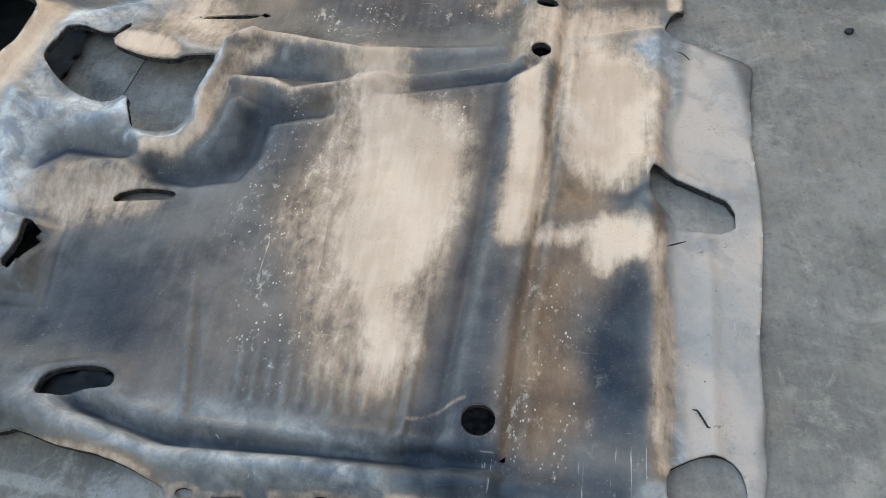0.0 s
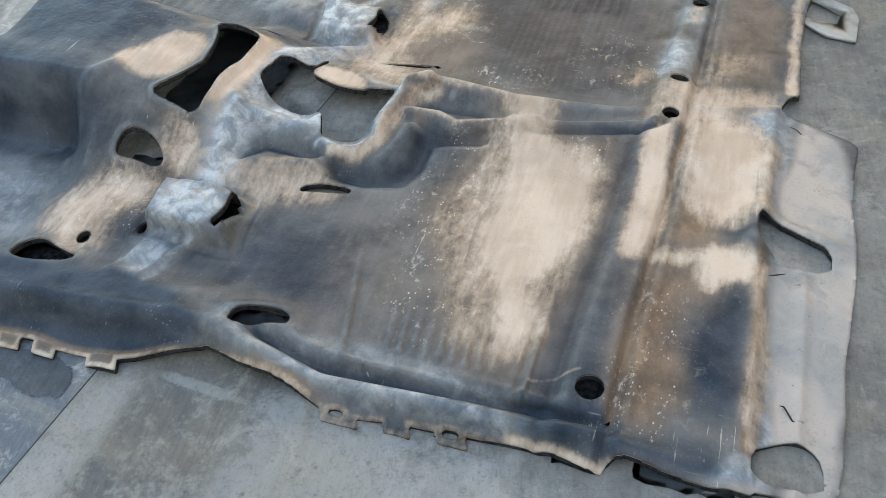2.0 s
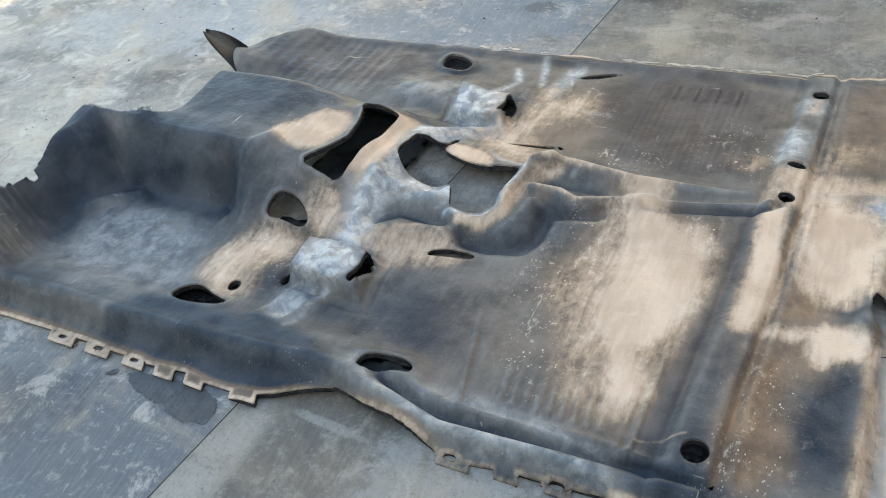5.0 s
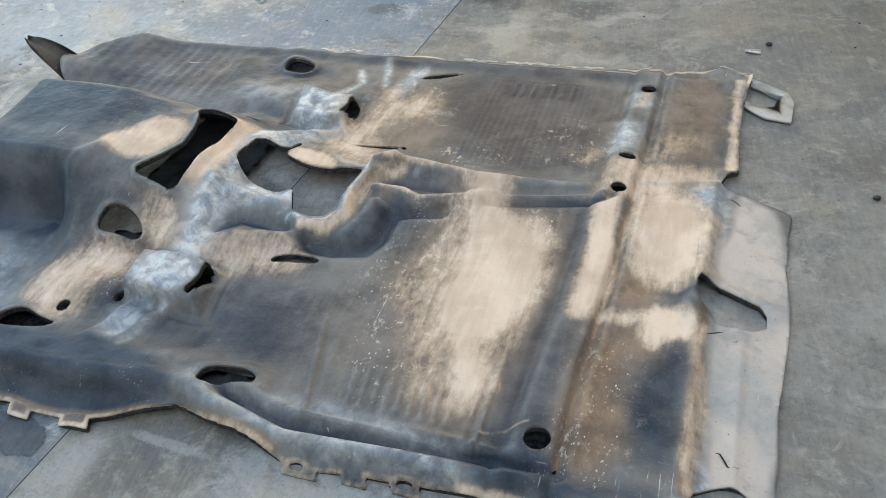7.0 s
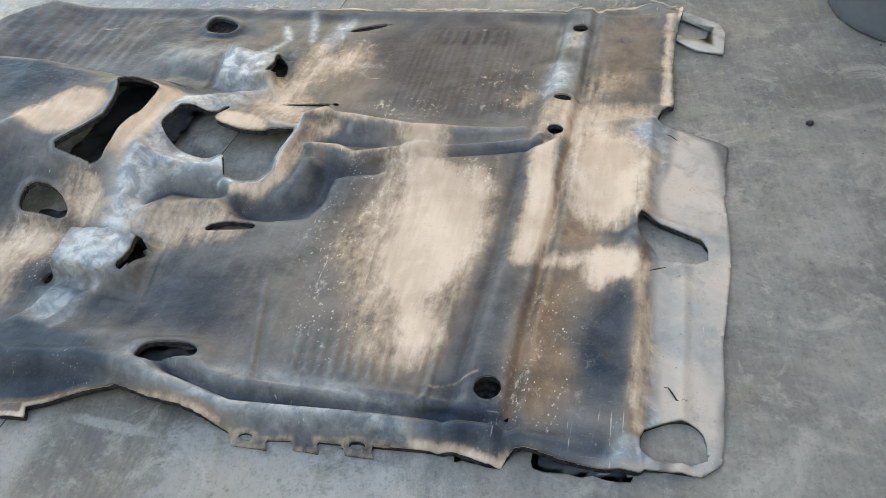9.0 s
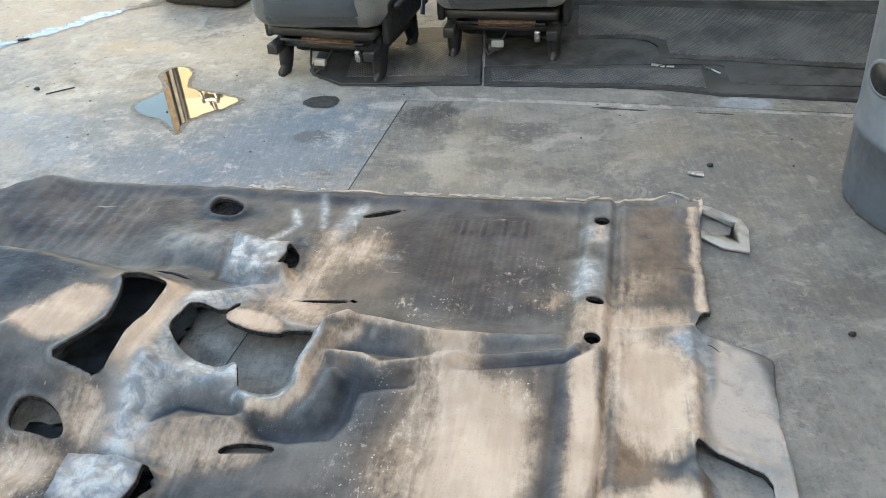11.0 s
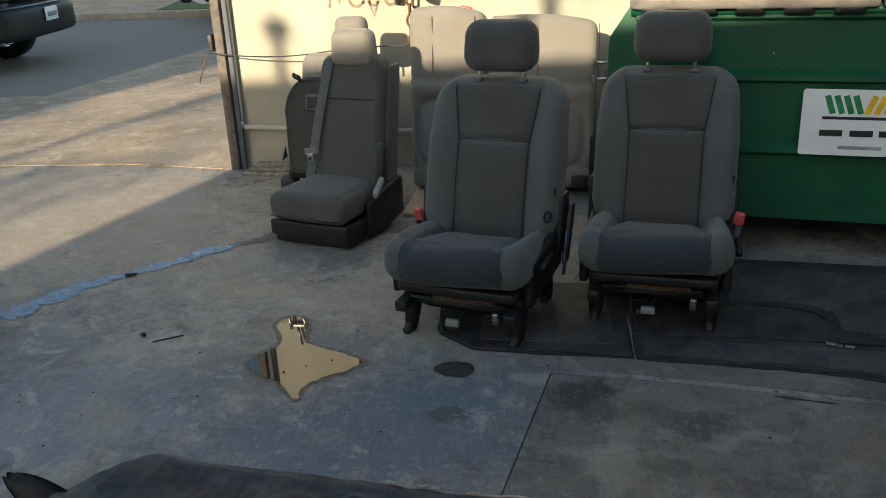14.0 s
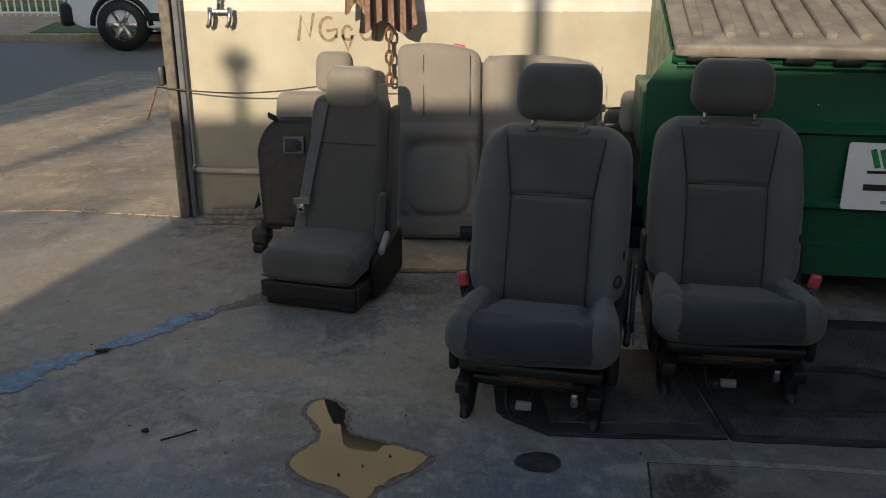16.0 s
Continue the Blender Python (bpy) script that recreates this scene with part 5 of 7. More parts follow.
    H = H * (1 - flap) + flap * (0.012 + 0.004 * waves(U, V, 16, 5, 2) + 0.006 * bell(U - 0.33, 0.012) * (V < 0.36))
    H += (0.008 + 0.003 * waves(U, V, 20, 51, 2)) * bell(U - 0.243 - 0.006 * np.sin(V * 11), 0.017) * step(0.86, 0.8, V)
    tail = step(0.20, 0.30, U) * step(0.86, 0.90, V)
    H += tail * 0.012 * np.sin(V * 38) - 0.012 * bell(oval(0.17, 1.20, 0.03, 0.02, 0, U, V) - 0.02, 0.012)
    H += 0.02 * bell(V - 1.40, 0.03) * step(0.1, 0.2, U) * (0.6 + 0.4 * np.sin(U * 60))
    # moulded seat-track boxes: a flat lid with soft shoulders, open at the rear end
    for (u, v, a, b, h) in ((-0.868, 0.207, 0.088, 0.058, 0.046), (-0.830, 0.970, 0.080, 0.068, 0.042)):
        q = np.minimum(a - np.abs(U - u + 0.16 * (V - v)), b - np.abs(V - v))
        H += h * step(-0.009, 0.009, q) + 0.006 * step(0.0, 0.05, q) - 0.006 * bell(q + 0.022, 0.009)
    H += 0.012 * step(-0.008, 0.010, np.minimum(0.044 - np.abs(U + 0.902 - 0.35 * (V - 0.08)), 0.068 - np.abs(V - 0.078))) - 0.004 * step(0.0, 0.012, np.minimum(0.034 - np.abs(U + 0.902 - 0.35 * (V - 0.08)), 0.058 - np.abs(V - 0.078)))
    # lumpy roll beside the tunnel and the lip that hooks under the breach
    roll = seam([(-0.852, 0.262), (-0.888, 0.35), (-0.905, 0.44), (-0.915, 0.56), (-0.905, 0.66), (-0.872, 0.76), (-0.80, 0.845), (-0.74, 0.885)], U, V)
    H += 0.024 * bell(roll, 0.030)
    H += 0.016 * bell(roll - 0.045, 0.020) * (0.5 + 0.5 * waves(U, V, 24, 35, 2)) * step(0.72, 0.5, V)
    hook = seam([(-0.90, 0.50), (-0.83, 0.505), (-0.775, 0.492), (-0.735, 0.505), (-0.720, 0.528)], U, V)
    H += 0.020 * bell(hook, 0.022)
    H -= 0.020 * bell(seam([(-0.862, 0.40), (-0.82, 0.445), (-0.76, 0.448), (-0.70, 0.445)], U, V), 0.020)
    H += 0.020 * bell(seam([(-0.82, 0.36), (-0.74, 0.395), (-0.66, 0.418)], U, V), 0.028)
    shore = seam([(-0.690, 0.462), (-0.650, 0.452), (-0.605, 0.462), (-0.574, 0.500), (-0.582, 0.572), (-0.568, 0.670), (-0.520, 0.720)], U, V)
    H += 0.024 * bell(shore, 0.018)
    crown = seam([(-0.560, 0.690), (-0.491, 0.732), (-0.394, 0.706), (-0.30, 0.690), (-0.18, 0.715), (-0.05, 0.752)], U, V)
    H += 0.022 * bell(crown, 0.026) * step(0.02, -0.30, U) + 0.010 * bell(crown, 0.018)
    rough = np.maximum.reduce([bell(roll, 0.05), bell(hook, 0.035), 0.6 * bell(shore, 0.03)])
    H += rough * step(0.26, 0.30, V) * (0.006 * waves(U, V, 34, 31, 2) + 0.0016 * waves(U, V, 95, 32, 2))
    # folds beside the breach and the creases that run to the cross member
    H -= 0.030 * bell(seam([(-0.64, 0.415), (-0.568, 0.411), (-0.499, 0.429), (-0.476, 0.47), (-0.470, 0.54), (-0.425, 0.560), (-0.360, 0.572)], U, V), 0.022)
    H += 0.016 * bell(seam([(-0.545, 0.455), (-0.520, 0.52), (-0.515, 0.57)], U, V), 0.022)
    H += 0.017 * bell(seam([(-0.535, 0.618), (-0.465, 0.614), (-0.418, 0.590), (-0.33, 0.612), (-0.25, 0.640)], U, V), 0.016)
    H -= 0.013 * bell(seam([(-0.53, 0.655), (-0.44, 0.650), (-0.36, 0.645)], U, V), 0.017)
    H -= 0.010 * bell(seam([(-0.52, 0.580), (-0.455, 0.578), (-0.42, 0.555)], U, V), 0.014)
    H += 0.009 * bell(seam([(-0.30, 0.640), (-0.189, 0.655), (-0.096, 0.682), (0.0, 0.715)], U, V), 0.010)
    H -= 0.011 * bell(seam([(-0.26, 0.622), (-0.189, 0.636), (-0.096, 0.662), (0.005, 0.695), (0.025, 0.72)], U, V), 0.009)
    H += 0.012 * bell(oval(-0.454, 0.690, 0.026, 0.026, 0, U, V) - 0.026, 0.012)
    H += 0.007 * bell(seam([(0.055, 0.800), (0.16, 0.815), (0.255, 0.842)], U, V), 0.009)
    H += 0.006 * waves(U, V, 34, 33, 2) * step(-0.66, -0.76, U) * step(-1.22, -1.1, U)
    H += 0.003 * waves(U + V, V * 0.4, 40, 34, 2) * step(0.02, 0.10, U)
    # lips round the two large openings
    for c, h in ((cuts[10], 0.012), (cuts[11], 0.004)):
        H += h * bell(c, 0.014)
    for k in (19, 20, 21, 22, 23):
        H += 0.008 * bell(cuts[k] + 0.005, 0.014)
    # heel pads: a raised frame with short ribs on the near one, fine long ribs on the far one
    pad = np.minimum.reduce([U + 0.435 + 0.25 * (V + 0.05), -0.100 - U + 0.02 * V, V + 0.056 + 0.02 * (U + 0.27), 0.50 - V])
    H += (0.0035 * step(-0.003, 0.003, pad) - 0.005 * bell(pad - 0.017, 0.005) + 0.004 * bell(pad - 0.003, 0.005)) * step(0.25, 0.1, V)
    rib = step(-0.15, 0.45, np.sin((U + 0.368 + 0.12 * V) * 2 * math.pi / 0.0245))
    H += 0.0040 * rib * step(-0.372, -0.366, U + 0.12 * V) * step(-0.148, -0.154, U + 0.12 * V) * step(-0.018, -0.010, V + 0.02 * (U + 0.3)) * step(0.13, 0.03, V)
    pad = np.minimum.reduce([U + 0.40, -0.095 - U, V - 0.80, 1.25 - V])
    H += 0.0007 * np.sin(U * 2 * math.pi / 0.0185) * step(0.0, 0.01, pad) + 0.0012 * bell(pad, 0.006)
    H += 0.004 * step(0.0, 0.5, np.sin(U * 2 * math.pi / 0.028)) * step(1.15, 1.17, V) * step(1.235, 1.225, V) * step(0.0, 0.01, np.minimum(U + 0.36, -0.14 - U))
    H += 0.0011 * np.sin(U * 2 * math.pi / 0.04) * step(0.93, 1.0, V) * step(1.33, 1.27, V) * step(-1.2, -1.3, U)
    H += 0.0045 * np.sin((V + 0.2 * U) * 2 * math.pi / 0.022) * step(-0.10, -0.04, V) * step(0.16, 0.10, V) * step(-1.66, -1.72, U)
    H += 0.016 * bell(seam([(0.226, 0.40), (0.230, 0.488), (0.265, 0.487), (0.320, 0.463), (0.375, 0.435)], U, V), 0.024)
    H += 0.0035 * waves(U * 0.6 + V, V - U, 46, 61, 2) * step(0.08, 0.13, U) * step(0.95, 1.05, V)
    H = np.maximum(H, 0.009)
    # crest highlights painted into the pale tone: how far a spot stands above its surroundings
    flat = H.copy()
    for axis in (0, 1):
        flat = sum(np.roll(flat, s, axis) for s in range(-5, 6)) / 11
    crest = np.clip((H - flat) / 0.0035, 0, 1)
    # ---- clean edges: nodes near the outline slide onto it
    gu, gv = np.gradient(d, step_size)
    g2 = gu * gu + gv * gv + 1e-6
    snap = np.abs(d) < 0.8 * step_size
    X = np.where(snap, U - d * gu / g2, U)
    Y = np.where(snap, V - d * gv / g2, V)
    ok = (d > 0) | snap
    cell = ok[:-1, :-1] & ok[1:, :-1] & ok[1:, 1:] & ok[:-1, 1:]
    cell &= ((d[:-1, :-1] + d[1:, 1:] + d[1:, :-1] + d[:-1, 1:]) > 0)
    used = np.zeros(U.shape, bool)
    for a, b in ((0, 0), (1, 0), (1, 1), (0, 1)):
        used[a:U.shape[0] - 1 + a, b:U.shape[1] - 1 + b] |= cell
    index = np.full(U.shape, -1)
    index[used] = np.arange(used.sum())
    n = int(used.sum())
    i, j = np.nonzero(cell)
    top = np.stack([index[i, j], index[i + 1, j], index[i + 1, j + 1], index[i, j + 1]], 1)
    P = np.stack([X[used], Y[used], H[used]], 1)
    mid = P - [0, 0, 0.0035]
    low = P - [0, 0, 0.015]
    mid[:, 2] = np.maximum(mid[:, 2], 0.0058)
    low[:, 2] = np.maximum(low[:, 2], 0.0054)
    edges = {}
    for q in top:
        for a in range(4):
            e = (q[a], q[(a + 1) % 4])
            if (e[1], e[0]) in edges:
                del edges[e[1], e[0]]
            else:
                edges[e] = 1
    rim_faces = np.array([(b, a, a + n, b + n) for a, b in edges])
    faces = np.concatenate([top, rim_faces, rim_faces + n, top[:, ::-1] + 2 * n])
    me = bpy.data.meshes.new("sheet")
    me.from_pydata(np.concatenate([P, mid, low]).tolist(), [], faces.tolist())
    me.shade_smooth()
    # ---- wear: dust, rust-brown mud, bleached rubber, polish; crest light and crease shade painted in
    Uf, Vf = U[used], V[used]

    wx, wy = 0.012 * waves(Uf, Vf, 20, 41), 0.012 * waves(Uf, Vf, 20, 42)

    def patch(poly, inner, outer, amp):
        """A worn area that fades over inner + outer metres across its outline."""
        return amp * step(-1.7 * outer - 0.008, 1.7 * inner + 0.008, area(poly, Uf + wx, Vf + wy, 1))

    def most(*layers):
        return np.maximum.reduce(layers)

    def line(path, w, amp):
        return amp * bell(seam(path, Uf + 0.4 * wx, Vf + 0.4 * wy), w)

    HEEL = [(-0.335, 0.735), (-0.300, 0.565), (-0.290, 0.40), (-0.300, 0.29), (-0.249, 0.23), (-0.225, 0.17), (-0.205, 0.09), (-0.165, 0.030), (-0.120, 0.040), (-0.100, 0.115), (-0.165, 0.185), (-0.120, 0.233), (-0.082, 0.300), (-0.064, 0.411), (-0.086, 0.575), (-0.180, 0.592), (-0.215, 0.650), (-0.225, 0.735)]
    HALO = [(-0.35, 0.72), (-0.36, 0.55), (-0.40, 0.42), (-0.40, 0.30), (-0.33, 0.18), (-0.28, 0.05), (-0.18, -0.02), (-0.11, 0.02), (-0.085, 0.15), (-0.05, 0.30), (-0.05, 0.60), (-0.18, 0.64)]
    STRIP = [(-0.006, 0.70), (0.050, 0.70), (0.054, 0.445), (0.050, 0.318), (0.0, 0.295), (-0.010, 0.40), (-0.008, 0.585)]
    BRIGHT = [(0.066, 0.78), (0.16, 0.80), (0.235, 0.73), (0.262, 0.62), (0.266, 0.489), (0.19, 0.440), (0.158, 0.420), (0.094, 0.485), (0.070, 0.60)]
    TAIL = [(0.138, 0.378), (0.236, 0.385), (0.258, 0.33), (0.245, 0.300), (0.194, 0.285), (0.168, 0.262), (0.148, 0.300)]
    dust = most(patch(HEEL, 0.030, 0.026, 0.97), patch(HALO, 0.06, 0.035, 0.50), patch(STRIP, 0.008, 0.010, 0.95), patch(BRIGHT, 0.035, 0.025, 0.97), patch(TAIL, 0.014, 0.018, 0.95),
                patch([(0.051, 0.350), (0.138, 0.358), (0.136, 0.314), (0.060, 0.307)], 0.010, 0.012, 0.62),
                patch([(0.0, 0.70), (-0.02, 0.84), (0.03, 0.90), (0.24, 0.89), (0.26, 0.84), (0.20, 0.80), (0.15, 0.72)], 0.03, 0.03, 0.70))
    dust = most(dust, patch([(-0.808, 0.690), (-0.805, 0.755), (-0.70, 0.728), (-0.665, 0.660), (-0.745, 0.672)], 0.006, 0.006, 0.85), patch([(-0.78, 0.78), (-0.76, 0.90), (-0.70, 0.97), (-0.68, 1.16), (-0.63, 1.04), (-0.66, 0.92), (-0.62, 0.86), (-0.60, 0.74), (-0.70, 0.74)], 0.04, 0.05, 0.66),
                patch([(-0.66, 1.09), (-0.50, 1.12), (-0.51, 1.05), (-0.62, 1.0)], 0.02, 0.04, 0.58), patch([(-1.240, 0.505), (-1.169, 0.605), (-1.132, 0.680), (-1.060, 0.680), (-1.055, 0.600), (-1.075, 0.520), (-1.128, 0.485)], 0.006, 0.010, 0.80),
                patch([(-1.20, 0.12), (-1.18, 0.22), (-1.12, 0.29), (-1.0, 0.285), (-0.98, 0.21), (-1.06, 0.16), (-1.02, 0.09), (-1.06, 0.04), (-1.13, 0.075)], 0.03, 0.03, 0.74),
                patch([(-0.86, 0.36), (-0.76, 0.405), (-0.64, 0.395), (-0.60, 0.345), (-0.70, 0.30), (-0.80, 0.28)], 0.03, 0.035, 0.66),
                patch([(-1.06, 0.40), (-0.96, 0.41), (-0.90, 0.30), (-0.98, 0.29)], 0.02, 0.03, 0.52))
    dust = most(dust, line([(-0.560, 0.700), (-0.491, 0.735), (-0.394, 0.712), (-0.30, 0.700), (-0.20, 0.725)], 0.018, 0.62), line([(-0.535, 0.622), (-0.465, 0.618), (-0.418, 0.594), (-0.34, 0.615)], 0.010, 0.62), line([(-0.66, 0.445), (-0.600, 0.452), (-0.565, 0.50), (-0.570, 0.56)], 0.014, 0.72), line([(-0.565, 0.560), (-0.550, 0.66), (-0.50, 0.70)], 0.022, 0.45),
                line([(0.055, 0.805), (0.16, 0.820), (0.255, 0.846)], 0.010, 0.75), patch([(0.09, 0.95), (0.10, 1.06), (0.20, 1.14), (0.19, 1.0), (0.10, 0.90)], 0.03, 0.05, 0.5),
                patch([(-0.15, 0.93), (-0.05, 0.93), (-0.05, 0.87), (-0.13, 0.86)], 0.01, 0.02, 0.62), line([(0.280, 0.90), (0.285, 1.33)], 0.014, 0.85), patch([(0.246, -0.05), (0.270, -0.05), (0.272, 0.36), (0.256, 0.36), (0.250, 0.20), (0.240, 0.10)], 0.006, 0.010, 0.72), line([(-0.22, 1.04), (-0.21, 1.12)], 0.022, 0.25), line([(0.04, 1.16), (0.04, 1.22)], 0.02, 0.35), line([(-0.10, -0.005), (-0.075, 0.0), (-0.02, 0.03)], 0.004, 0.5))
    onedge = d[used]
    dust = most(dust, 0.7 * step(0.014, 0.006, onedge) * step(-0.09, -0.12, Vf) * step(-0.40, -0.50, Uf), 0.30 * step(0.012, 0.004, onedge) * step(-0.112, -0.124, Vf), 0.85 * step(0.020, 0.004, onedge) * step(-0.10, -0.115, Vf) * step(-0.13, -0.09, Uf) * step(0.07, 0.05, Uf), 0.85 * step(0.016, 0.004, onedge) * step(1.30, 1.34, Vf) * step(-1.4, -0.9, Uf))
    dust = most(dust, patch([(-0.985, 0.760), (-0.93, 0.765), (-0.915, 0.62), (-0.920, 0.47), (-0.985, 0.455), (-0.965, 0.60)], 0.014, 0.016, 0.95))
    brown = most(patch([(0.075, 0.500), (0.125, 0.490), (0.165, 0.455), (0.150, 0.370), (0.056, 0.355), (0.062, 0.43)], 0.025, 0.022, 1.0), patch([(0.040, 0.30), (0.11, 0.290), (0.120, 0.18), (0.135, 0.11), (0.133, -0.028), (0.042, -0.038), (0.037, 0.083)], 0.018, 0.022, 1.0), patch([(0.056, 0.32), (0.16, 0.32), (0.145, 0.23), (0.050, 0.18)], 0.02, 0.04, 0.75),
                 patch(HALO, 0.05, 0.05, 0.55), patch([(0.085, 1.37), (0.28, 1.37), (0.28, 0.92), (0.09, 0.91)], 0.03, 0.02, 0.55), line([(0.070, 0.80), (0.060, 0.45), (0.050, 0.20), (0.044, -0.04)], 0.007, 0.95), line([(0.25, -0.05), (0.255, 0.40)], 0.012, 0.75), patch([(-0.80, 0.69), (-0.80, 0.75), (-0.70, 0.72), (-0.67, 0.66)], 0.01, 0.01, 0.55), line([(-0.57, 0.64), (-0.53, 0.64), (-0.50, 0.60)], 0.02, 0.5),
                 patch([(-0.62, -0.02), (-0.45, 0.30), (-0.30, 0.30), (-0.25, 0.02)], 0.1, 0.1, 0.25), patch([(-0.70, 0.75), (-0.70, 1.15), (-0.50, 1.15), (-0.45, 0.80)], 0.1, 0.1, 0.5), patch([(-1.15, 0.10), (-1.10, 0.36), (-0.92, 0.40), (-0.92, 0.20)], 0.05, 0.06, 0.45), patch([(-0.46, 0.83), (-0.42, 1.28), (-0.08, 1.28), (-0.04, 0.95), (-0.10, 0.83)], 0.05, 0.05, 0.16), patch([(-1.60, 1.0), (-1.6, 1.30), (-1.15, 1.30), (-1.2, 1.0)], 0.08, 0.05, 0.30), 0.9 * step(0.022, 0.012, onedge) * step(-0.09, -0.12, Vf) * step(-0.40, -0.50, Uf))
    pale = most(patch([(-0.970, 0.150), (-0.965, 0.250), (-0.86, 0.278), (-0.800, 0.262), (-0.805, 0.165), (-0.92, 0.140)], 0.010, 0.012, 1.0), patch([(-0.925, 0.90), (-0.915, 1.02), (-0.80, 1.045), (-0.765, 1.0), (-0.765, 0.905), (-0.87, 0.885)], 0.014, 0.014, 1.0), patch([(-0.88, 0.84), (-0.88, 0.89), (-0.78, 0.90), (-0.77, 0.86)], 0.01, 0.012, 0.8),
                np.clip(1.25 * bell(seam([(-0.855, 0.255), (-0.888, 0.35), (-0.905, 0.44), (-0.915, 0.56), (-0.905, 0.66), (-0.872, 0.76), (-0.80, 0.845), (-0.75, 0.880)], Uf + wx, Vf + wy), 0.048), 0, 1), np.clip(1.3 * bell(seam([(-0.90, 0.50), (-0.83, 0.515), (-0.775, 0.505), (-0.730, 0.52)], Uf + 0.5 * wx, Vf + 0.5 * wy), 0.030), 0, 1),
                line([(-0.705, 0.474), (-0.650, 0.466), (-0.605, 0.478), (-0.585, 0.53), (-0.588, 0.60), (-0.578, 0.68)], 0.012, 0.95), line([(-0.60, 0.705), (-0.66, 0.71), (-0.70, 0.735)], 0.010, 0.6),
                patch([(-0.945, 0.012), (-0.955, 0.135), (-0.875, 0.148), (-0.868, 0.012)], 0.008, 0.010, 0.55), line([(-0.875, 0.015), (-0.845, 0.14)], 0.010, 0.6), patch([(0.20, 0.76), (0.21, 0.83), (0.275, 0.845), (0.27, 0.70), (0.24, 0.70)], 0.015, 0.025, 1.0), line([(0.272, 0.70), (0.275, 0.36), (0.278, 0.06)], 0.014, 0.6),
                # near-sill bands paint the sheen of the rim in as a pale tone
                patch([(0.0, 1.22), (0.06, 1.22), (0.07, 1.15), (0.01, 1.15)], 0.01, 0.015, 0.75), patch([(-0.01, 1.03), (0.01, 1.07), (0.05, 0.96), (-0.01, 0.90)], 0.01, 0.02, 0.9), patch([(-0.68, -0.04), (-0.60, -0.075), (-0.45, -0.108), (-0.10, -0.11), (-0.08, -0.095), (-0.45, -0.085), (-0.58, -0.055), (-0.66, -0.02)], 0.012, 0.016, 0.85), patch([(-0.50, -0.055), (-0.42, -0.05), (-0.15, -0.058), (-0.15, -0.04), (-0.42, -0.03), (-0.55, -0.02)], 0.01, 0.02, 0.45),
                patch([(-1.66, 0.0), (-1.64, 0.30), (-1.30, 0.30), (-1.22, 0.12), (-1.26, 0.0)], 0.05, 0.06, 0.38), patch([(-0.69, 1.10), (-0.665, 1.30), (-0.62, 1.30), (-0.63, 1.1)], 0.008, 0.01, 0.9), line([(-0.72, 1.16), (-0.76, 1.31)], 0.012, 0.9), line([(-0.85, 1.08), (-0.80, 1.17), (-0.83, 1.24)], 0.012, 0.8), line([(-0.66, 1.06), (-0.47, 1.03)], 0.010, 0.8), line([(-0.20, 0.98), (-0.22, 1.14)], 0.016, 0.65), patch([(-1.15, 1.02), (-1.0, 1.12), (-0.9, 1.1), (-0.92, 1.0)], 0.03, 0.05, 0.45), patch([(0.20, -0.13), (0.20, -0.10), (0.27, -0.06), (0.28, -0.12)], 0.006, 0.01, 0.9), line([(0.275, 0.03), (0.295, -0.01), (0.275, -0.04)], 0.012, 0.6),
                0.16 * crest[used] * (1 - step(0.2, 0.3, Uf)), 0.15 * step(0.02, 0.09, Uf) * step(0.9, 1.2, Vf))
    bone = most(patch([(0.280, -0.12), (0.41, -0.13), (0.43, 0.76), (0.275, 0.85)], 0.006, 0.004, 1.1), patch([(-0.968, 0.43), (-0.958, 0.65), (-0.968, 0.74), (-0.92, 0.745), (-0.925, 0.60), (-0.925, 0.45), (-0.93, 0.38)], 0.012, 0.012, 1.0), patch([(-1.215, 0.50), (-1.15, 0.605), (-1.11, 0.670), (-1.062, 0.670), (-1.060, 0.600), (-1.080, 0.530), (-1.13, 0.492)], 0.006, 0.010, 0.85),
                1.0 * step(0.012, 0.004, onedge) * step(1.30, 1.34, Vf) * step(-1.2, -1.0, Uf), 0.9 * step(0.020, 0.006, onedge) * step(0.06, 0.09, Uf) * step(-0.090, -0.110, Vf) * step(0.30, 0.27, Uf))
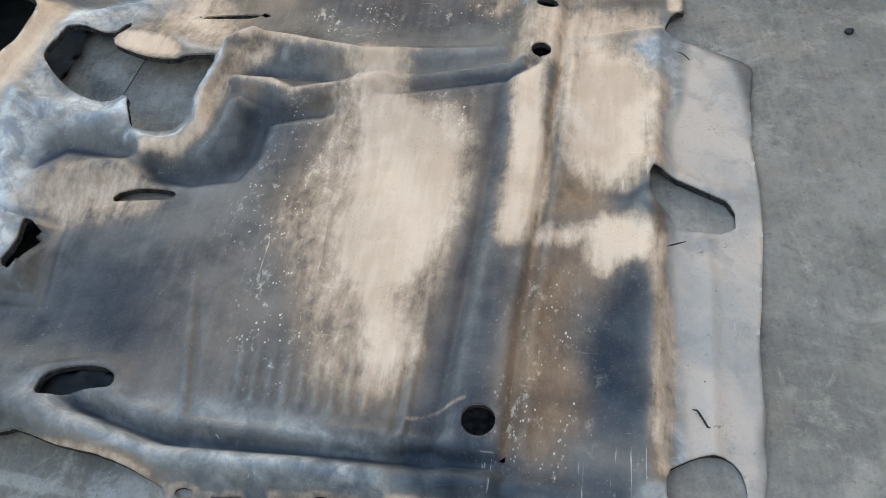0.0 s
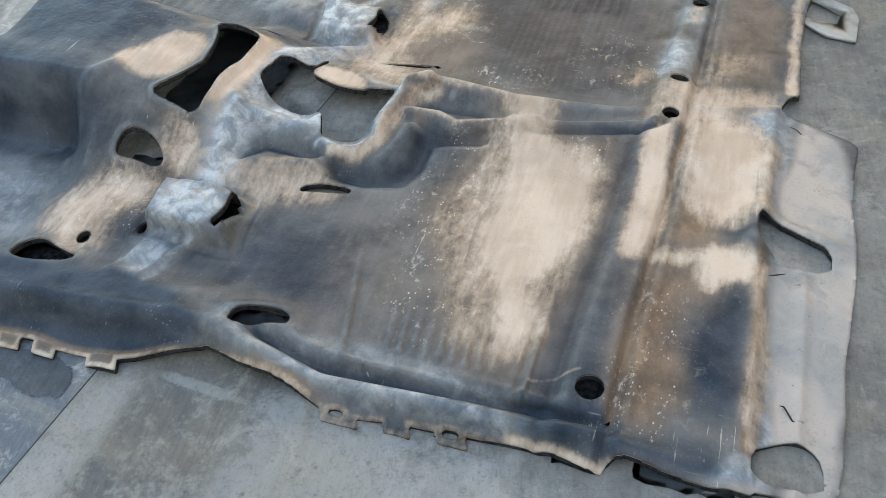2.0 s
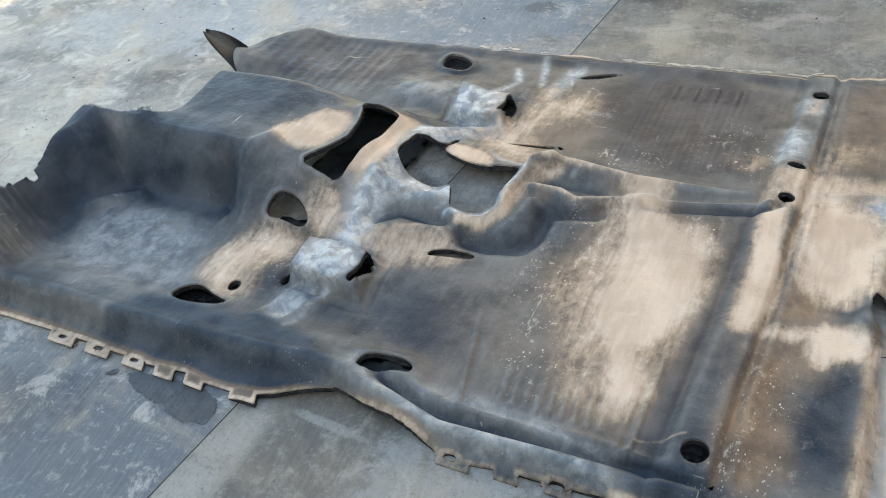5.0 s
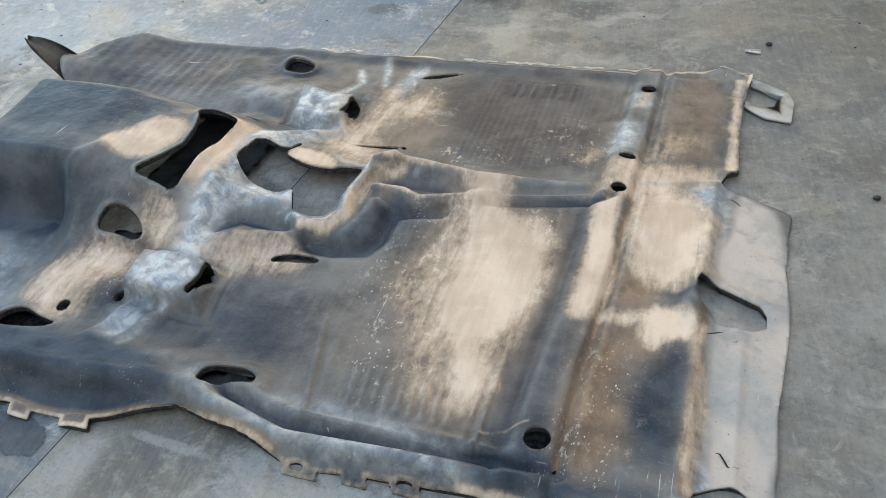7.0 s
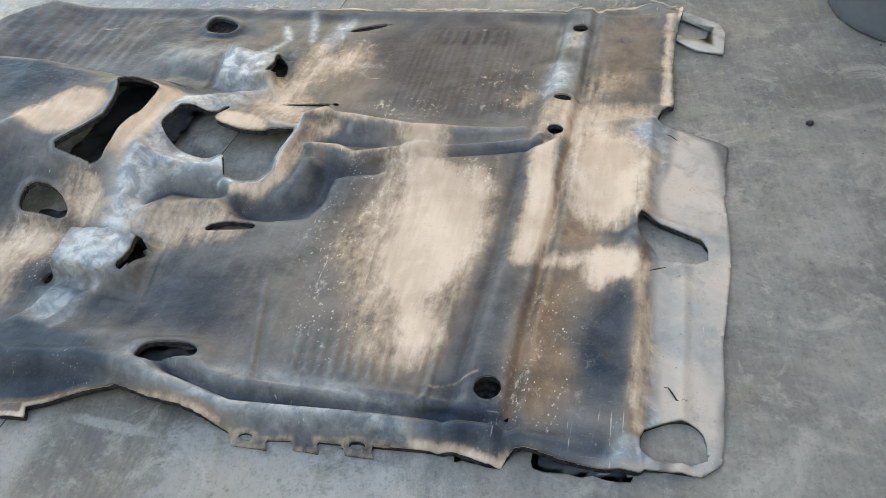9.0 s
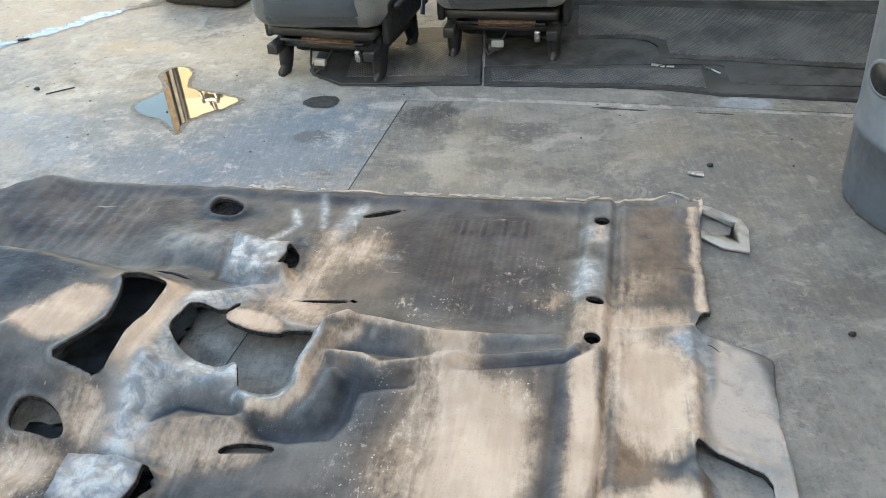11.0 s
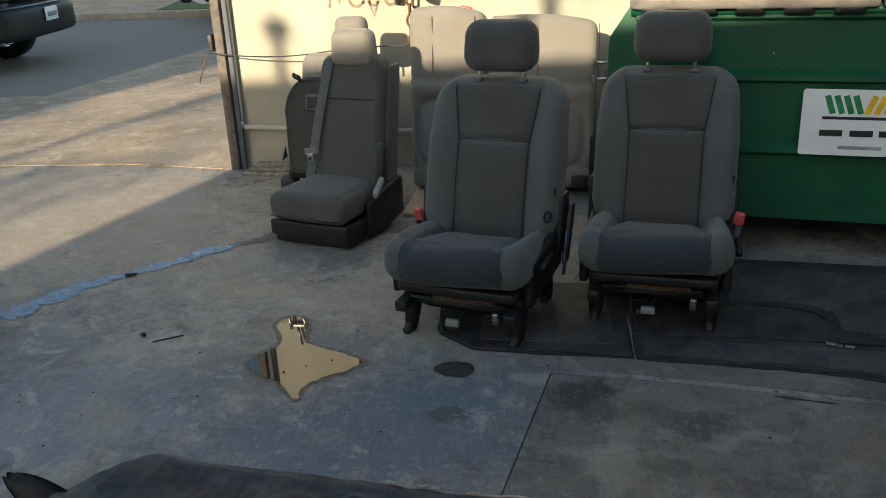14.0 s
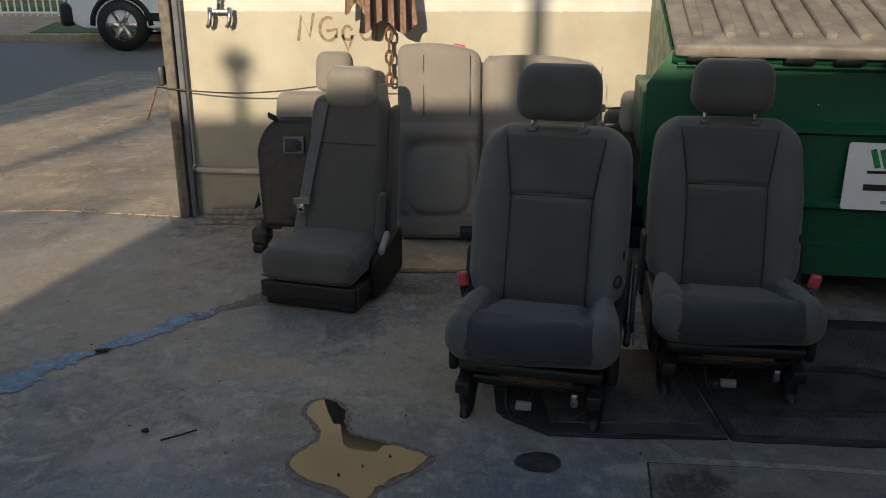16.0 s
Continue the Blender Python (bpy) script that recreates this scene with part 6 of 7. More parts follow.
    # navy rubber tone; lines along channel, folds and creases paint their shade in
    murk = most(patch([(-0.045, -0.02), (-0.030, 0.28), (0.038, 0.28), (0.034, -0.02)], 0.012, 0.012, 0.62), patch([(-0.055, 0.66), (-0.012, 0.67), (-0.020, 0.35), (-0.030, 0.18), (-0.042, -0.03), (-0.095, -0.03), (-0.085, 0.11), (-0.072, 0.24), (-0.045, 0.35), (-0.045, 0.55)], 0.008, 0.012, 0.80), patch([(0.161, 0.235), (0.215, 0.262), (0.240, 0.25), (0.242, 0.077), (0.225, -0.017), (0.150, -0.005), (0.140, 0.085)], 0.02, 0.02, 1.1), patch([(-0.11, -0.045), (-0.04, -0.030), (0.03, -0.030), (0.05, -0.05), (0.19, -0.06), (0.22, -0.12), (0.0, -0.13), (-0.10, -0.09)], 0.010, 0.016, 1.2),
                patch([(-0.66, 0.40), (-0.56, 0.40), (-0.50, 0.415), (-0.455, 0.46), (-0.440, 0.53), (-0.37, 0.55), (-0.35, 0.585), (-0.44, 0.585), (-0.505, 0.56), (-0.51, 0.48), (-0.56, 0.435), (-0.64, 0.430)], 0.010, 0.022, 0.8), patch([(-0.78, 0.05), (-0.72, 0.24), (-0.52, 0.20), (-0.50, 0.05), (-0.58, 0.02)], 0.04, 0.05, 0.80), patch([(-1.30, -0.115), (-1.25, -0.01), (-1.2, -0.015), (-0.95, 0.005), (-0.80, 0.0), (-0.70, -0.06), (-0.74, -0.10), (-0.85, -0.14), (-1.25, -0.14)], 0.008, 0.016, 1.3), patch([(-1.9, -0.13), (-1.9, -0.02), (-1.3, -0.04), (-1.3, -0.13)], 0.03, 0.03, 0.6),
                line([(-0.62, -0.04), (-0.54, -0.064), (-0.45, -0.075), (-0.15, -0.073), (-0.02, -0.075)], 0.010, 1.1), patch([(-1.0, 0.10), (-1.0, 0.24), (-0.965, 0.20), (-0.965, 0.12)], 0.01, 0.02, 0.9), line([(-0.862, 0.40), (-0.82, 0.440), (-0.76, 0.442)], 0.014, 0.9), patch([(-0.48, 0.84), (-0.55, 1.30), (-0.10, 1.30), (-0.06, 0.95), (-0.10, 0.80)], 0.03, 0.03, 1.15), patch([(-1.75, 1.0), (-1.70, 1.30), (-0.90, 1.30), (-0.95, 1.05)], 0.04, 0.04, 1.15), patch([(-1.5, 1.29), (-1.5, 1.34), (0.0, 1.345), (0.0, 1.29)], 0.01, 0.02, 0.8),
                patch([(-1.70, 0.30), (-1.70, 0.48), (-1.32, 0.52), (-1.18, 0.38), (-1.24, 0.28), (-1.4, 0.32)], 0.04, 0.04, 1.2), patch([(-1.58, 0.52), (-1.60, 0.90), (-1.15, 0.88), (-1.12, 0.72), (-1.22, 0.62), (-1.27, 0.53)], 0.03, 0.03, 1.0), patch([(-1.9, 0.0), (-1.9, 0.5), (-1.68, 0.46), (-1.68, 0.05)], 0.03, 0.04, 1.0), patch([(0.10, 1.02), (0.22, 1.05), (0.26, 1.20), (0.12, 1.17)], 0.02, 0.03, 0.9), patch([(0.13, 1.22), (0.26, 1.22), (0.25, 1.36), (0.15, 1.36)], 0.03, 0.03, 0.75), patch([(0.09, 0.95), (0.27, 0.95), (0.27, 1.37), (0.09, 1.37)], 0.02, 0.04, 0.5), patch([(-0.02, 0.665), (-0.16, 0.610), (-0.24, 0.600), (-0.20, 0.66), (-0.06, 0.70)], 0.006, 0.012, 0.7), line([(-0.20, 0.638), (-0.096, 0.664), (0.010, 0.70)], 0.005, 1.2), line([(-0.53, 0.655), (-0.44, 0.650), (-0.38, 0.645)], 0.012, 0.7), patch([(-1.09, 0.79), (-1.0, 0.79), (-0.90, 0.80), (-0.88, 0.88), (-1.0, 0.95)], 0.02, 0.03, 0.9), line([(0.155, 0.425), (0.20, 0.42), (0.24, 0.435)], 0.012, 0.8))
    splash = most(patch([(-0.38, 0.64), (-0.30, 0.64), (-0.30, 0.41), (-0.36, 0.23), (-0.50, 0.28), (-0.46, 0.37), (-0.42, 0.50)], 0.03, 0.03, 1.0), patch([(-0.41, 0.20), (-0.30, 0.25), (-0.24, 0.07), (-0.36, 0.0)], 0.02, 0.03, 1.0), patch([(-0.18, 0.62), (-0.09, 0.62), (-0.075, 0.54), (-0.14, 0.56)], 0.01, 0.02, 1.0), patch([(-0.48, 0.78), (-0.43, 0.86), (-0.28, 0.88), (-0.28, 0.76)], 0.02, 0.03, 1.0),
                  patch([(-0.20, 0.85), (-0.20, 1.05), (0.0, 1.05), (0.0, 0.85)], 0.03, 0.04, 0.8), patch([(0.04, -0.05), (0.04, 0.25), (0.14, 0.25), (0.14, -0.05)], 0.02, 0.03, 0.8), patch([(-1.16, 0.10), (-1.15, 0.30), (-0.96, 0.28), (-0.98, 0.12)], 0.02, 0.03, 0.8), patch([(-0.75, 0.95), (-0.68, 1.20), (-0.50, 1.15), (-0.52, 1.0)], 0.03, 0.05, 0.8))
    dust = dust * (1 - 0.72 * np.clip(murk, 0, 1))
    col = np.zeros((3 * n, 4), np.float32)
    col[:n, 0], col[:n, 1], col[:n, 2], col[:n, 3] = dust, brown, np.clip(pale, 0, 1), 1.0
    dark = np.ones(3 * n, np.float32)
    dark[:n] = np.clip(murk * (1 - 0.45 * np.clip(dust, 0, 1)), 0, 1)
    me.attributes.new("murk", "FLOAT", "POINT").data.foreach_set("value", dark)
    wet = np.zeros(3 * n, np.float32)
    wet[:n] = splash
    me.attributes.new("splash", "FLOAT", "POINT").data.foreach_set("value", wet)
    dry = np.zeros(3 * n, np.float32)
    dry[:n] = np.clip(bone, 0, 1)
    me.attributes.new("bone", "FLOAT", "POINT").data.foreach_set("value", dry)
    col[n:2 * n, 0] = 0.45
    me.attributes.new("wear", "FLOAT_COLOR", "POINT").data.foreach_set("color", col.ravel())
    me.materials.append(M["liner"])
    me.materials.append(M["felt"])
    soft = np.ones(len(faces), bool)
    soft[len(top):len(top) + 2 * len(rim_faces)] = False
    me.polygons.foreach_set("use_smooth", soft)
    who = np.zeros(len(faces), np.int32)
    who[len(top) + len(rim_faces):] = 1
    me.polygons.foreach_set("material_index", who)
    ob = new("sheet", me)
    ob.parent = s
    return s, us, vs, H


def liner_material():
    k = Nodes("worn_rubber", 0.5, 0, 0.13)
    w = k.attr("wear")
    rgb = k.node("ShaderNodeSeparateColor", Color=w.outputs["Color"])
    dust, brown, pale = rgb.outputs[0], rgb.outputs[1], rgb.outputs[2]
    murk, splash, bone = k.attr("murk").outputs["Fac"], k.attr("splash").outputs["Fac"], k.attr("bone").outputs["Fac"]
    big, mid, fine = k.noise(5, 6, 0.6, warp=0.4), k.noise(16, 5, 0.60, warp=0.3), k.noise(170, 5, 0.7)
    soft = k.noise(9, 3, 0.5, warp=0.4)
    rub = k.noise(34, 6, 0.62, at=k.scaled((1.5, 0.22, 1), 14), warp=0.25)
    grain = k.noise(60, 7, 0.72, at=k.scaled((1.3, 0.7, 1), 17), warp=0.3)
    curl = k.noise(24, 6, 0.62, at=k.scaled((1, 1, 1), 63), warp=0.5)
    both = k.math("ADD", k.math("MULTIPLY", mid, 0.45), k.math("ADD", k.math("MULTIPLY", soft, 0.35), k.math("MULTIPLY", curl, 0.20)))
    # bare rubber: dark, greyed by handling in soft clouds and fine rub marks
    col = k.mix(k.ramp(both, 0.32, 0.68), (0.027, 0.029, 0.032), (0.096, 0.092, 0.088))
    col = k.mix(k.math("MULTIPLY", k.ramp(big, 0.42, 0.66), 0.5), col, (0.132, 0.127, 0.120))
    col = k.mix(k.math("MULTIPLY", k.ramp(rub, 0.48, 0.68), 0.16), col, (0.19, 0.185, 0.175))
    # bleached chalky rubber, blue-white with brown grime in its pores
    chalk = k.mix(k.ramp(curl, 0.40, 0.62), (0.205, 0.232, 0.258), (0.43, 0.44, 0.44))
    chalk = k.mix(k.math("MULTIPLY", k.ramp(k.noise(15, 6, 0.7, warp=0.8), 0.52, 0.66), 0.65), chalk, (0.27, 0.225, 0.18))
    bl = k.math("MULTIPLY", pale, k.ramp(k.math("ADD", k.math("MULTIPLY", both, 0.6), k.math("MULTIPLY", grain, 0.4)), 0.34, 0.56, 0.35, 1.0))
    col = k.mix(bl, col, chalk)
    flesh = k.mix(k.ramp(big, 0.40, 0.60), (0.235, 0.222, 0.208), (0.335, 0.285, 0.248))
    flesh = k.mix(k.math("MULTIPLY", k.ramp(mid, 0.50, 0.66), 0.5), flesh, (0.165, 0.163, 0.160))
    flesh = k.mix(k.math("MULTIPLY", k.ramp(k.noise(48, 5, 0.7), 0.64, 0.70), 0.7), flesh, (0.12, 0.11, 0.105))
    col = k.mix(bone, col, flesh)
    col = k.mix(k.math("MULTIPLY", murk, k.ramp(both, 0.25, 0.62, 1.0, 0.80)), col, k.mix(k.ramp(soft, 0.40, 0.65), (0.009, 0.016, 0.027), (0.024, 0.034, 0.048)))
    br = k.math("MULTIPLY", brown, k.ramp(both, 0.3, 0.6, 0.6, 1.0))
    col = k.mix(br, col, k.mix(k.ramp(k.math("ADD", k.math("MULTIPLY", grain, 0.4), k.math("MULTIPLY", soft, 0.6)), 0.38, 0.62), (0.100, 0.062, 0.038), (0.190, 0.125, 0.080)))
    # dry dust: nearly even inside, broken up along its rim
    ragged = k.math("ADD", k.math("MULTIPLY", k.math("SUBTRACT", rub, 0.5), 0.75), k.math("ADD", k.math("MULTIPLY", k.math("SUBTRACT", curl, 0.5), 0.95), k.math("MULTIPLY", k.math("SUBTRACT", grain, 0.5), 0.60)))
    rimmed = k.math("MULTIPLY", k.ramp(dust, 0.03, 0.40), k.ramp(dust, 1.0, 0.70, 0.25, 1.0))
    dd = k.math("ADD", dust, k.math("MULTIPLY", ragged, rimmed))
    sand = k.mix(k.ramp(k.math("ADD", k.math("MULTIPLY", soft, 0.65), k.math("MULTIPLY", rub, 0.35)), 0.36, 0.62), (0.365, 0.275, 0.207), (0.465, 0.365, 0.285))
    col = k.mix(k.math("MULTIPLY", k.ramp(dd, 0.05, 0.42), 0.55), col, (0.225, 0.160, 0.108))
    dm = k.ramp(dd, 0.16, 0.88)
    col = k.mix(dm, col, sand)
    # scuffs and splashes
    sc = k.noise(60, 3, 0.5, at=k.scaled((2.2, 0.16, 1), 24), warp=0.3)
    sc2 = k.noise(50, 3, 0.5, at=k.scaled((0.2, 2.2, 1), -52), warp=0.3)
    scratch = k.math("MULTIPLY", k.math("MAXIMUM", k.ramp(sc, 0.66, 0.74), k.ramp(sc2, 0.68, 0.76)), k.ramp(k.noise(6.5, 3), 0.56, 0.66))
    vor = k.node("ShaderNodeTexVoronoi", Vector=k.scaled((1, 0.75, 1), 30), Scale=140.0)
    vor2 = k.node("ShaderNodeTexVoronoi", Vector=k.scaled((1, 0.8, 1), 31), Scale=58.0)
    sprinkle = k.math("MAXIMUM", splash, k.math("MULTIPLY", k.ramp(k.noise(3.3, 3), 0.52, 0.64), 0.22))
    speck = k.math("MULTIPLY", k.math("MAXIMUM", k.ramp(vor.outputs[0], 0.12, 0.32, 1, 0), k.ramp(vor2.outputs[0], 0.05, 0.15, 1, 0)), k.math("MULTIPLY", k.ramp(k.noise(26, 6, 0.75, warp=0.8), 0.52, 0.60), sprinkle))
    smear = k.math("MULTIPLY", k.math("MULTIPLY", splash, k.ramp(curl, 0.54, 0.66)), k.ramp(grain, 0.48, 0.60))
    col = k.mix(k.math("MULTIPLY", k.math("MAXIMUM", k.math("MULTIPLY", scratch, 0.5), k.math("MAXIMUM", speck, k.math("MULTIPLY", smear, 0.7))), 0.85), col, (0.56, 0.50, 0.42))
    pores = k.noise(230, 4, 0.7)
    col = k.mix(k.math("MULTIPLY", k.math("MULTIPLY", k.ramp(pores, 0.55, 0.66), k.math("MULTIPLY", k.ramp(curl, 0.42, 0.62, 0.2, 1.0), k.math("SUBTRACT", 1.0, murk))), 0.26), col, (0.040, 0.036, 0.033))
    col = k.mix(k.math("MULTIPLY", k.ramp(pores, 0.44, 0.34), 0.05), col, (0.42, 0.39, 0.35))
    k.set("Base Color", col)
    k.set("Roughness", k.math("ADD", k.ramp(mid, 0.3, 0.7, 0.40, 0.58), k.math("MULTIPLY", dm, 0.35)))
    n1 = k.bump(k.noise(24, 4), 0.35, 0.014)
    n2 = k.bump(grain, 0.14, 0.004, n1)
    n3 = k.bump(k.math("MULTIPLY", curl, pale), 0.4, 0.008, n2)
    k.bump(fine, 0.07, 0.003, n3)
    return k.mat


M["liner"] = liner_material()
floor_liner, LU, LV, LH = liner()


def lie(u, v):
    """Height of the liner's upper face."""
    return float(LH[min(len(LU) - 1, max(0, int(round((u - LU[0]) / (LU[1] - LU[0]))))), min(len(LV) - 1, max(0, int(round((v - LV[0]) / (LV[1] - LV[0])))))])


def curled_lip():
    """The front corner of the sheet curls up into a narrow tongue."""
    bm = bmesh.new()
    rows = []
    for i in range(11):
        t = i / 10
        w = 0.060 * (1 - t) ** 0.6 + 0.010
        row = []
        for j in range(7):
            q = j / 6 - 0.5
            row.append(bm.verts.new((-1.762 - 0.075 * t - 0.03 * t * t + 0.03 * (2 * q) ** 2 * (1 - t), 1.045 - 0.02 * t + 2 * w * q, 0.035 + 0.135 * t ** 0.8 + 0.006 * math.sin(9 * q + 5 * t))))
        rows.append(row)
    for a, b in zip(rows, rows[1:]):
        for j in range(6):
            bm.faces.new((a[j], a[j + 1], b[j + 1], b[j]))
    bmesh.ops.solidify(bm, geom=bm.faces[:], thickness=0.008)
    part("curled_lip", bm, M["liner"], floor_liner, "upturned rubber corner")


curled_lip()


def fray(u0, u1, v0, v1, n, seed):
    """Torn pale felt fibres along an edge."""
    r = random.Random(seed)
    bm = bmesh.new()
    for _ in range(n):
        t = r.random()
        u, v = u0 + (u1 - u0) * t, v0 + (v1 - v0) * t
        z = lie(u, v - 0.012)
        c = [bm.verts.new((u + r.uniform(-0.010, 0.010), v + r.uniform(-0.006, 0.016), max(0.006, z + r.uniform(-0.022, 0.006)))) for _ in range(4)]
        for f in ((0, 1, 2), (0, 2, 3), (0, 3, 1), (1, 3, 2)):
            bm.faces.new([c[k] for k in f])
    part("frayed_felt", bm, M["fray"], floor_liner, "pale frayed felt backing")


fray(-1.83, -1.70, 0.452, 0.455, 150, 5)
fray(-1.70, -1.60, 0.455, 0.475, 110, 6)


def torn_edge(u0, u1, v, seed):
    """A pale strip of torn backing along the far edge."""
    r = random.Random(seed)
    n = max(6, int((u1 - u0) / 0.012))
    bm = bmesh.new()
    rows = []
    for i in range(n + 1):
        u = u0 + (u1 - u0) * i / n
        w = 0.007 + 0.006 * r.random() * (1 - abs(2 * i / n - 1) ** 3)
        z = lie(u, v - 0.014) + 0.004 + r.uniform(-0.002, 0.003)
        rows.append([bm.verts.new((u, v - w + r.uniform(-0.002, 0.002), z)), bm.verts.new((u, v + w * 0.8 + r.uniform(-0.003, 0.003), max(0.008, z - 0.004)))])
    for a, b in zip(rows, rows[1:]):
        bm.faces.new((a[0], b[0], b[1], a[1]))
    bmesh.ops.solidify(bm, geom=bm.faces[:], thickness=0.003)
    part("torn_edge", bm, M["torn"], floor_liner, "pale torn backing edge", smooth=False)


M["torn"] = plain("torn_backing", (0.46, 0.43, 0.385), 0.9, vary=0.25, scale=60, bump=0.1, spec=0.1)
for k, (u0, u1, v) in enumerate(((-0.535, -0.425, 1.366), (-0.40, -0.235, 1.368), (-0.215, -0.10, 1.372), (-0.06, 0.035, 1.383), (-0.80, -0.77, 1.362), (-0.93, -0.87, 1.360), (-1.02, -0.96, 1.362), (0.225, 0.30, 1.418))):
    torn_edge(u0, u1, v, 40 + k)

# torn loop of trim hanging from the far rear corner
loop = thing("trim_loop", pose(0.055, 0.612, 0, 0, 0, -8), "torn pale rubber trim loop at the liner corner", "trim")
part("frame", slab_of([(0.29, 1.37), (0.31, 1.40), (0.36, 1.37), (0.43, 1.32), (0.445, 1.27), (0.437, 1.165), (0.37, 1.18), (0.305, 1.235), (0.302, 1.27), (0.355, 1.232), (0.395, 1.235), (0.405, 1.285), (0.36, 1.325), (0.31, 1.355)], 0.010, 0.017, bevel=0.002), M["pale_rubber"], loop)


def pad(u0, u1, v0, v1, z, seed, material, name="underlay"):
    """A scrap of black felt under the liner, also a dark sheet in place of shade below openings."""
    r = random.Random(seed)
    n, m = max(4, int((u1 - u0) / 0.02)), max(4, int((v1 - v0) / 0.02))
    bm = bmesh.new()
    rows = [[bm.verts.new((u0 + (u1 - u0) * i / n + r.uniform(-0.004, 0.004), v0 + (v1 - v0) * j / m + r.uniform(-0.004, 0.004), z + r.uniform(-0.002, 0.003))) for j in range(m + 1)] for i in range(n + 1)]
    for i in range(n):
        for j in range(m):
            bm.faces.new((rows[i][j], rows[i + 1][j], rows[i + 1][j + 1], rows[i][j + 1]))
    bmesh.ops.solidify(bm, geom=bm.faces[:], thickness=0.006)
    part(name, bm, material, floor_liner, "felt underlay and dark backing painted as shade under openings")


# window sheet stands in for shade on the slab; others darken openings and edges
for k, (u0, u1, v0, v1, z) in enumerate(((-0.99, -0.75, 0.12, 0.29, 0.016), (-0.92, -0.70, 0.88, 1.06, 0.016), (0.0, 0.08, 0.72, 0.94, 0.016), (0.01, 0.09, 1.22, 1.31, 0.016), (-1.22, -1.02, -0.03, 0.08, 0.014),
                                         (-1.20, -0.93, 0.50, 0.98, 0.013), (0.095, 0.255, -0.132, -0.06, 0.006), (-0.03, 0.03, -0.136, -0.09, 0.006), (-0.685, -0.535, -0.055, 0.025, 0.012), (-1.15, -0.99, 0.29, 0.39, 0.010), (-0.045, 0.045, -0.05, 0.04, 0.013),
                                         (-1.12, -0.96, 1.17, 1.30, 0.014))):
    pad(u0, u1, v0, v1, z, k, M["underlay_and_shade"] if u1 - u0 > 0.25 or z < 0.0125 else M["felt"])


def tear(points):
    part("tear", tube(points, [0.0006] + [0.0016] * (len(points) - 2) + [0.0008], 6, flat=0.5), M["felt"], floor_liner, "short curved tear")


tear([(0.318 + 0.02 * math.sin(t), 0.10 + 0.045 * t / 3, 0.0165) for t in (0, 0.6, 1.2, 1.8, 2.4, 3.0)])
tear([(0.300 + 0.014 * t, 0.055 - 0.012 * t + 0.006 * math.sin(3 * t), 0.0165) for t in (0, 0.5, 1.0, 1.5, 2.0)])
tear([(0.265 + 0.01 * t, 0.330 + 0.004 * t, 0.024) for t in (0, 1, 2, 3)])
tear([(0.285 + 0.012 * t, 0.79 - 0.005 * t * t, 0.018) for t in (0, 0.7, 1.4, 2.1)])


# ---------------------------------------------------------------- rubber mats under the seats
def tread():
    """Old rubber with rows of small lozenges, grey dust on the lugs and oily patches."""
    k = Nodes("mat_rubber", 0.6, 0, 0.35)
    w = k.node("ShaderNodeTexWave", Vector=k.scaled((1, 1, 1), 36), Scale=24.0)
    x = k.node("ShaderNodeTexWave", Vector=k.scaled((1, 1, 1), -50), Scale=24.0)
    lug = k.math("MULTIPLY", w.outputs[1], x.outputs[1])
    worn = k.noise(4, 8, 0.7, warp=0.5)
    col = k.mix(k.ramp(worn, 0.36, 0.62), (0.024, 0.026, 0.029), (0.080, 0.079, 0.076))
    col = k.mix(k.math("MULTIPLY", k.ramp(k.noise(2.2, 6, 0.7, warp=0.8), 0.54, 0.64), 0.8), col, (0.022, 0.026, 0.036))
    col = k.mix(k.math("MULTIPLY", k.ramp(lug, 0.25, 0.55), k.ramp(worn, 0.3, 0.6, 0.15, 0.5)), col, (0.135, 0.132, 0.125))
    k.set("Base Color", col)
    k.bump(lug, 0.7, 0.005)
    return k.mat


M["tread"] = tread()
M["mat_plain"] = plain("mat_border", (0.034, 0.034, 0.034), 0.65, vary=0.5, scale=9, bump=0.2, dirt=(0.070, 0.067, 0.062), spec=0.3)


def rubber_mat(outline, z, label, fields, edges):
    """A cut mat: a flat border sheet, tread fields on it and black beads drawn as shadow gaps along its edges."""
    mx, my = sum(p[0] for p in outline) / len(outline), sum(p[1] for p in outline) / len(outline)
    s = thing("rubber_mat", pose(mx, my, 0), label, "floor mat", "rubber mats under the seats")
    part("border", slab_of([(x - mx, y - my) for x, y in outline], z, z + 0.012, bevel=0.003), M["mat_plain"], s, smooth=False)
    for field in fields:
        part("tread_field", slab_of([(x - mx, y - my) for x, y in field], z + 0.011, z + 0.0155, bevel=0.0015), M["tread"], s, smooth=False)
    # the beads put the dark gaps between mats into shape and colour
    for n, (line_of, r) in enumerate(edges):
        wob = random.Random(n + int(100 * abs(mx)))
        dense = []
        for (ax, ay), (bx, by) in zip(line_of, line_of[1:]):
            m = max(2, int(math.hypot(bx - ax, by - ay) / 0.05))
            dense += [(ax + (bx - ax) * i / m - mx, ay + (by - ay) * i / m - my + wob.uniform(-0.002, 0.002), z + 0.004) for i in range(m)]
        dense.append((line_of[-1][0] - mx, line_of[-1][1] - my, z + 0.004))
        part("lip", tube(dense, [r * wob.uniform(0.7, 1.15) for _ in dense], 6, flat=0.7), M["black"], s, "black bead drawn as the shadow gap along the mat edge")


LOW = [(-0.03, 2.824), (0.20, 2.793), (0.42, 2.768), (0.617, 2.733), (0.80, 2.669), (0.983, 2.633), (1.278, 2.571), (2.1, 2.40)]
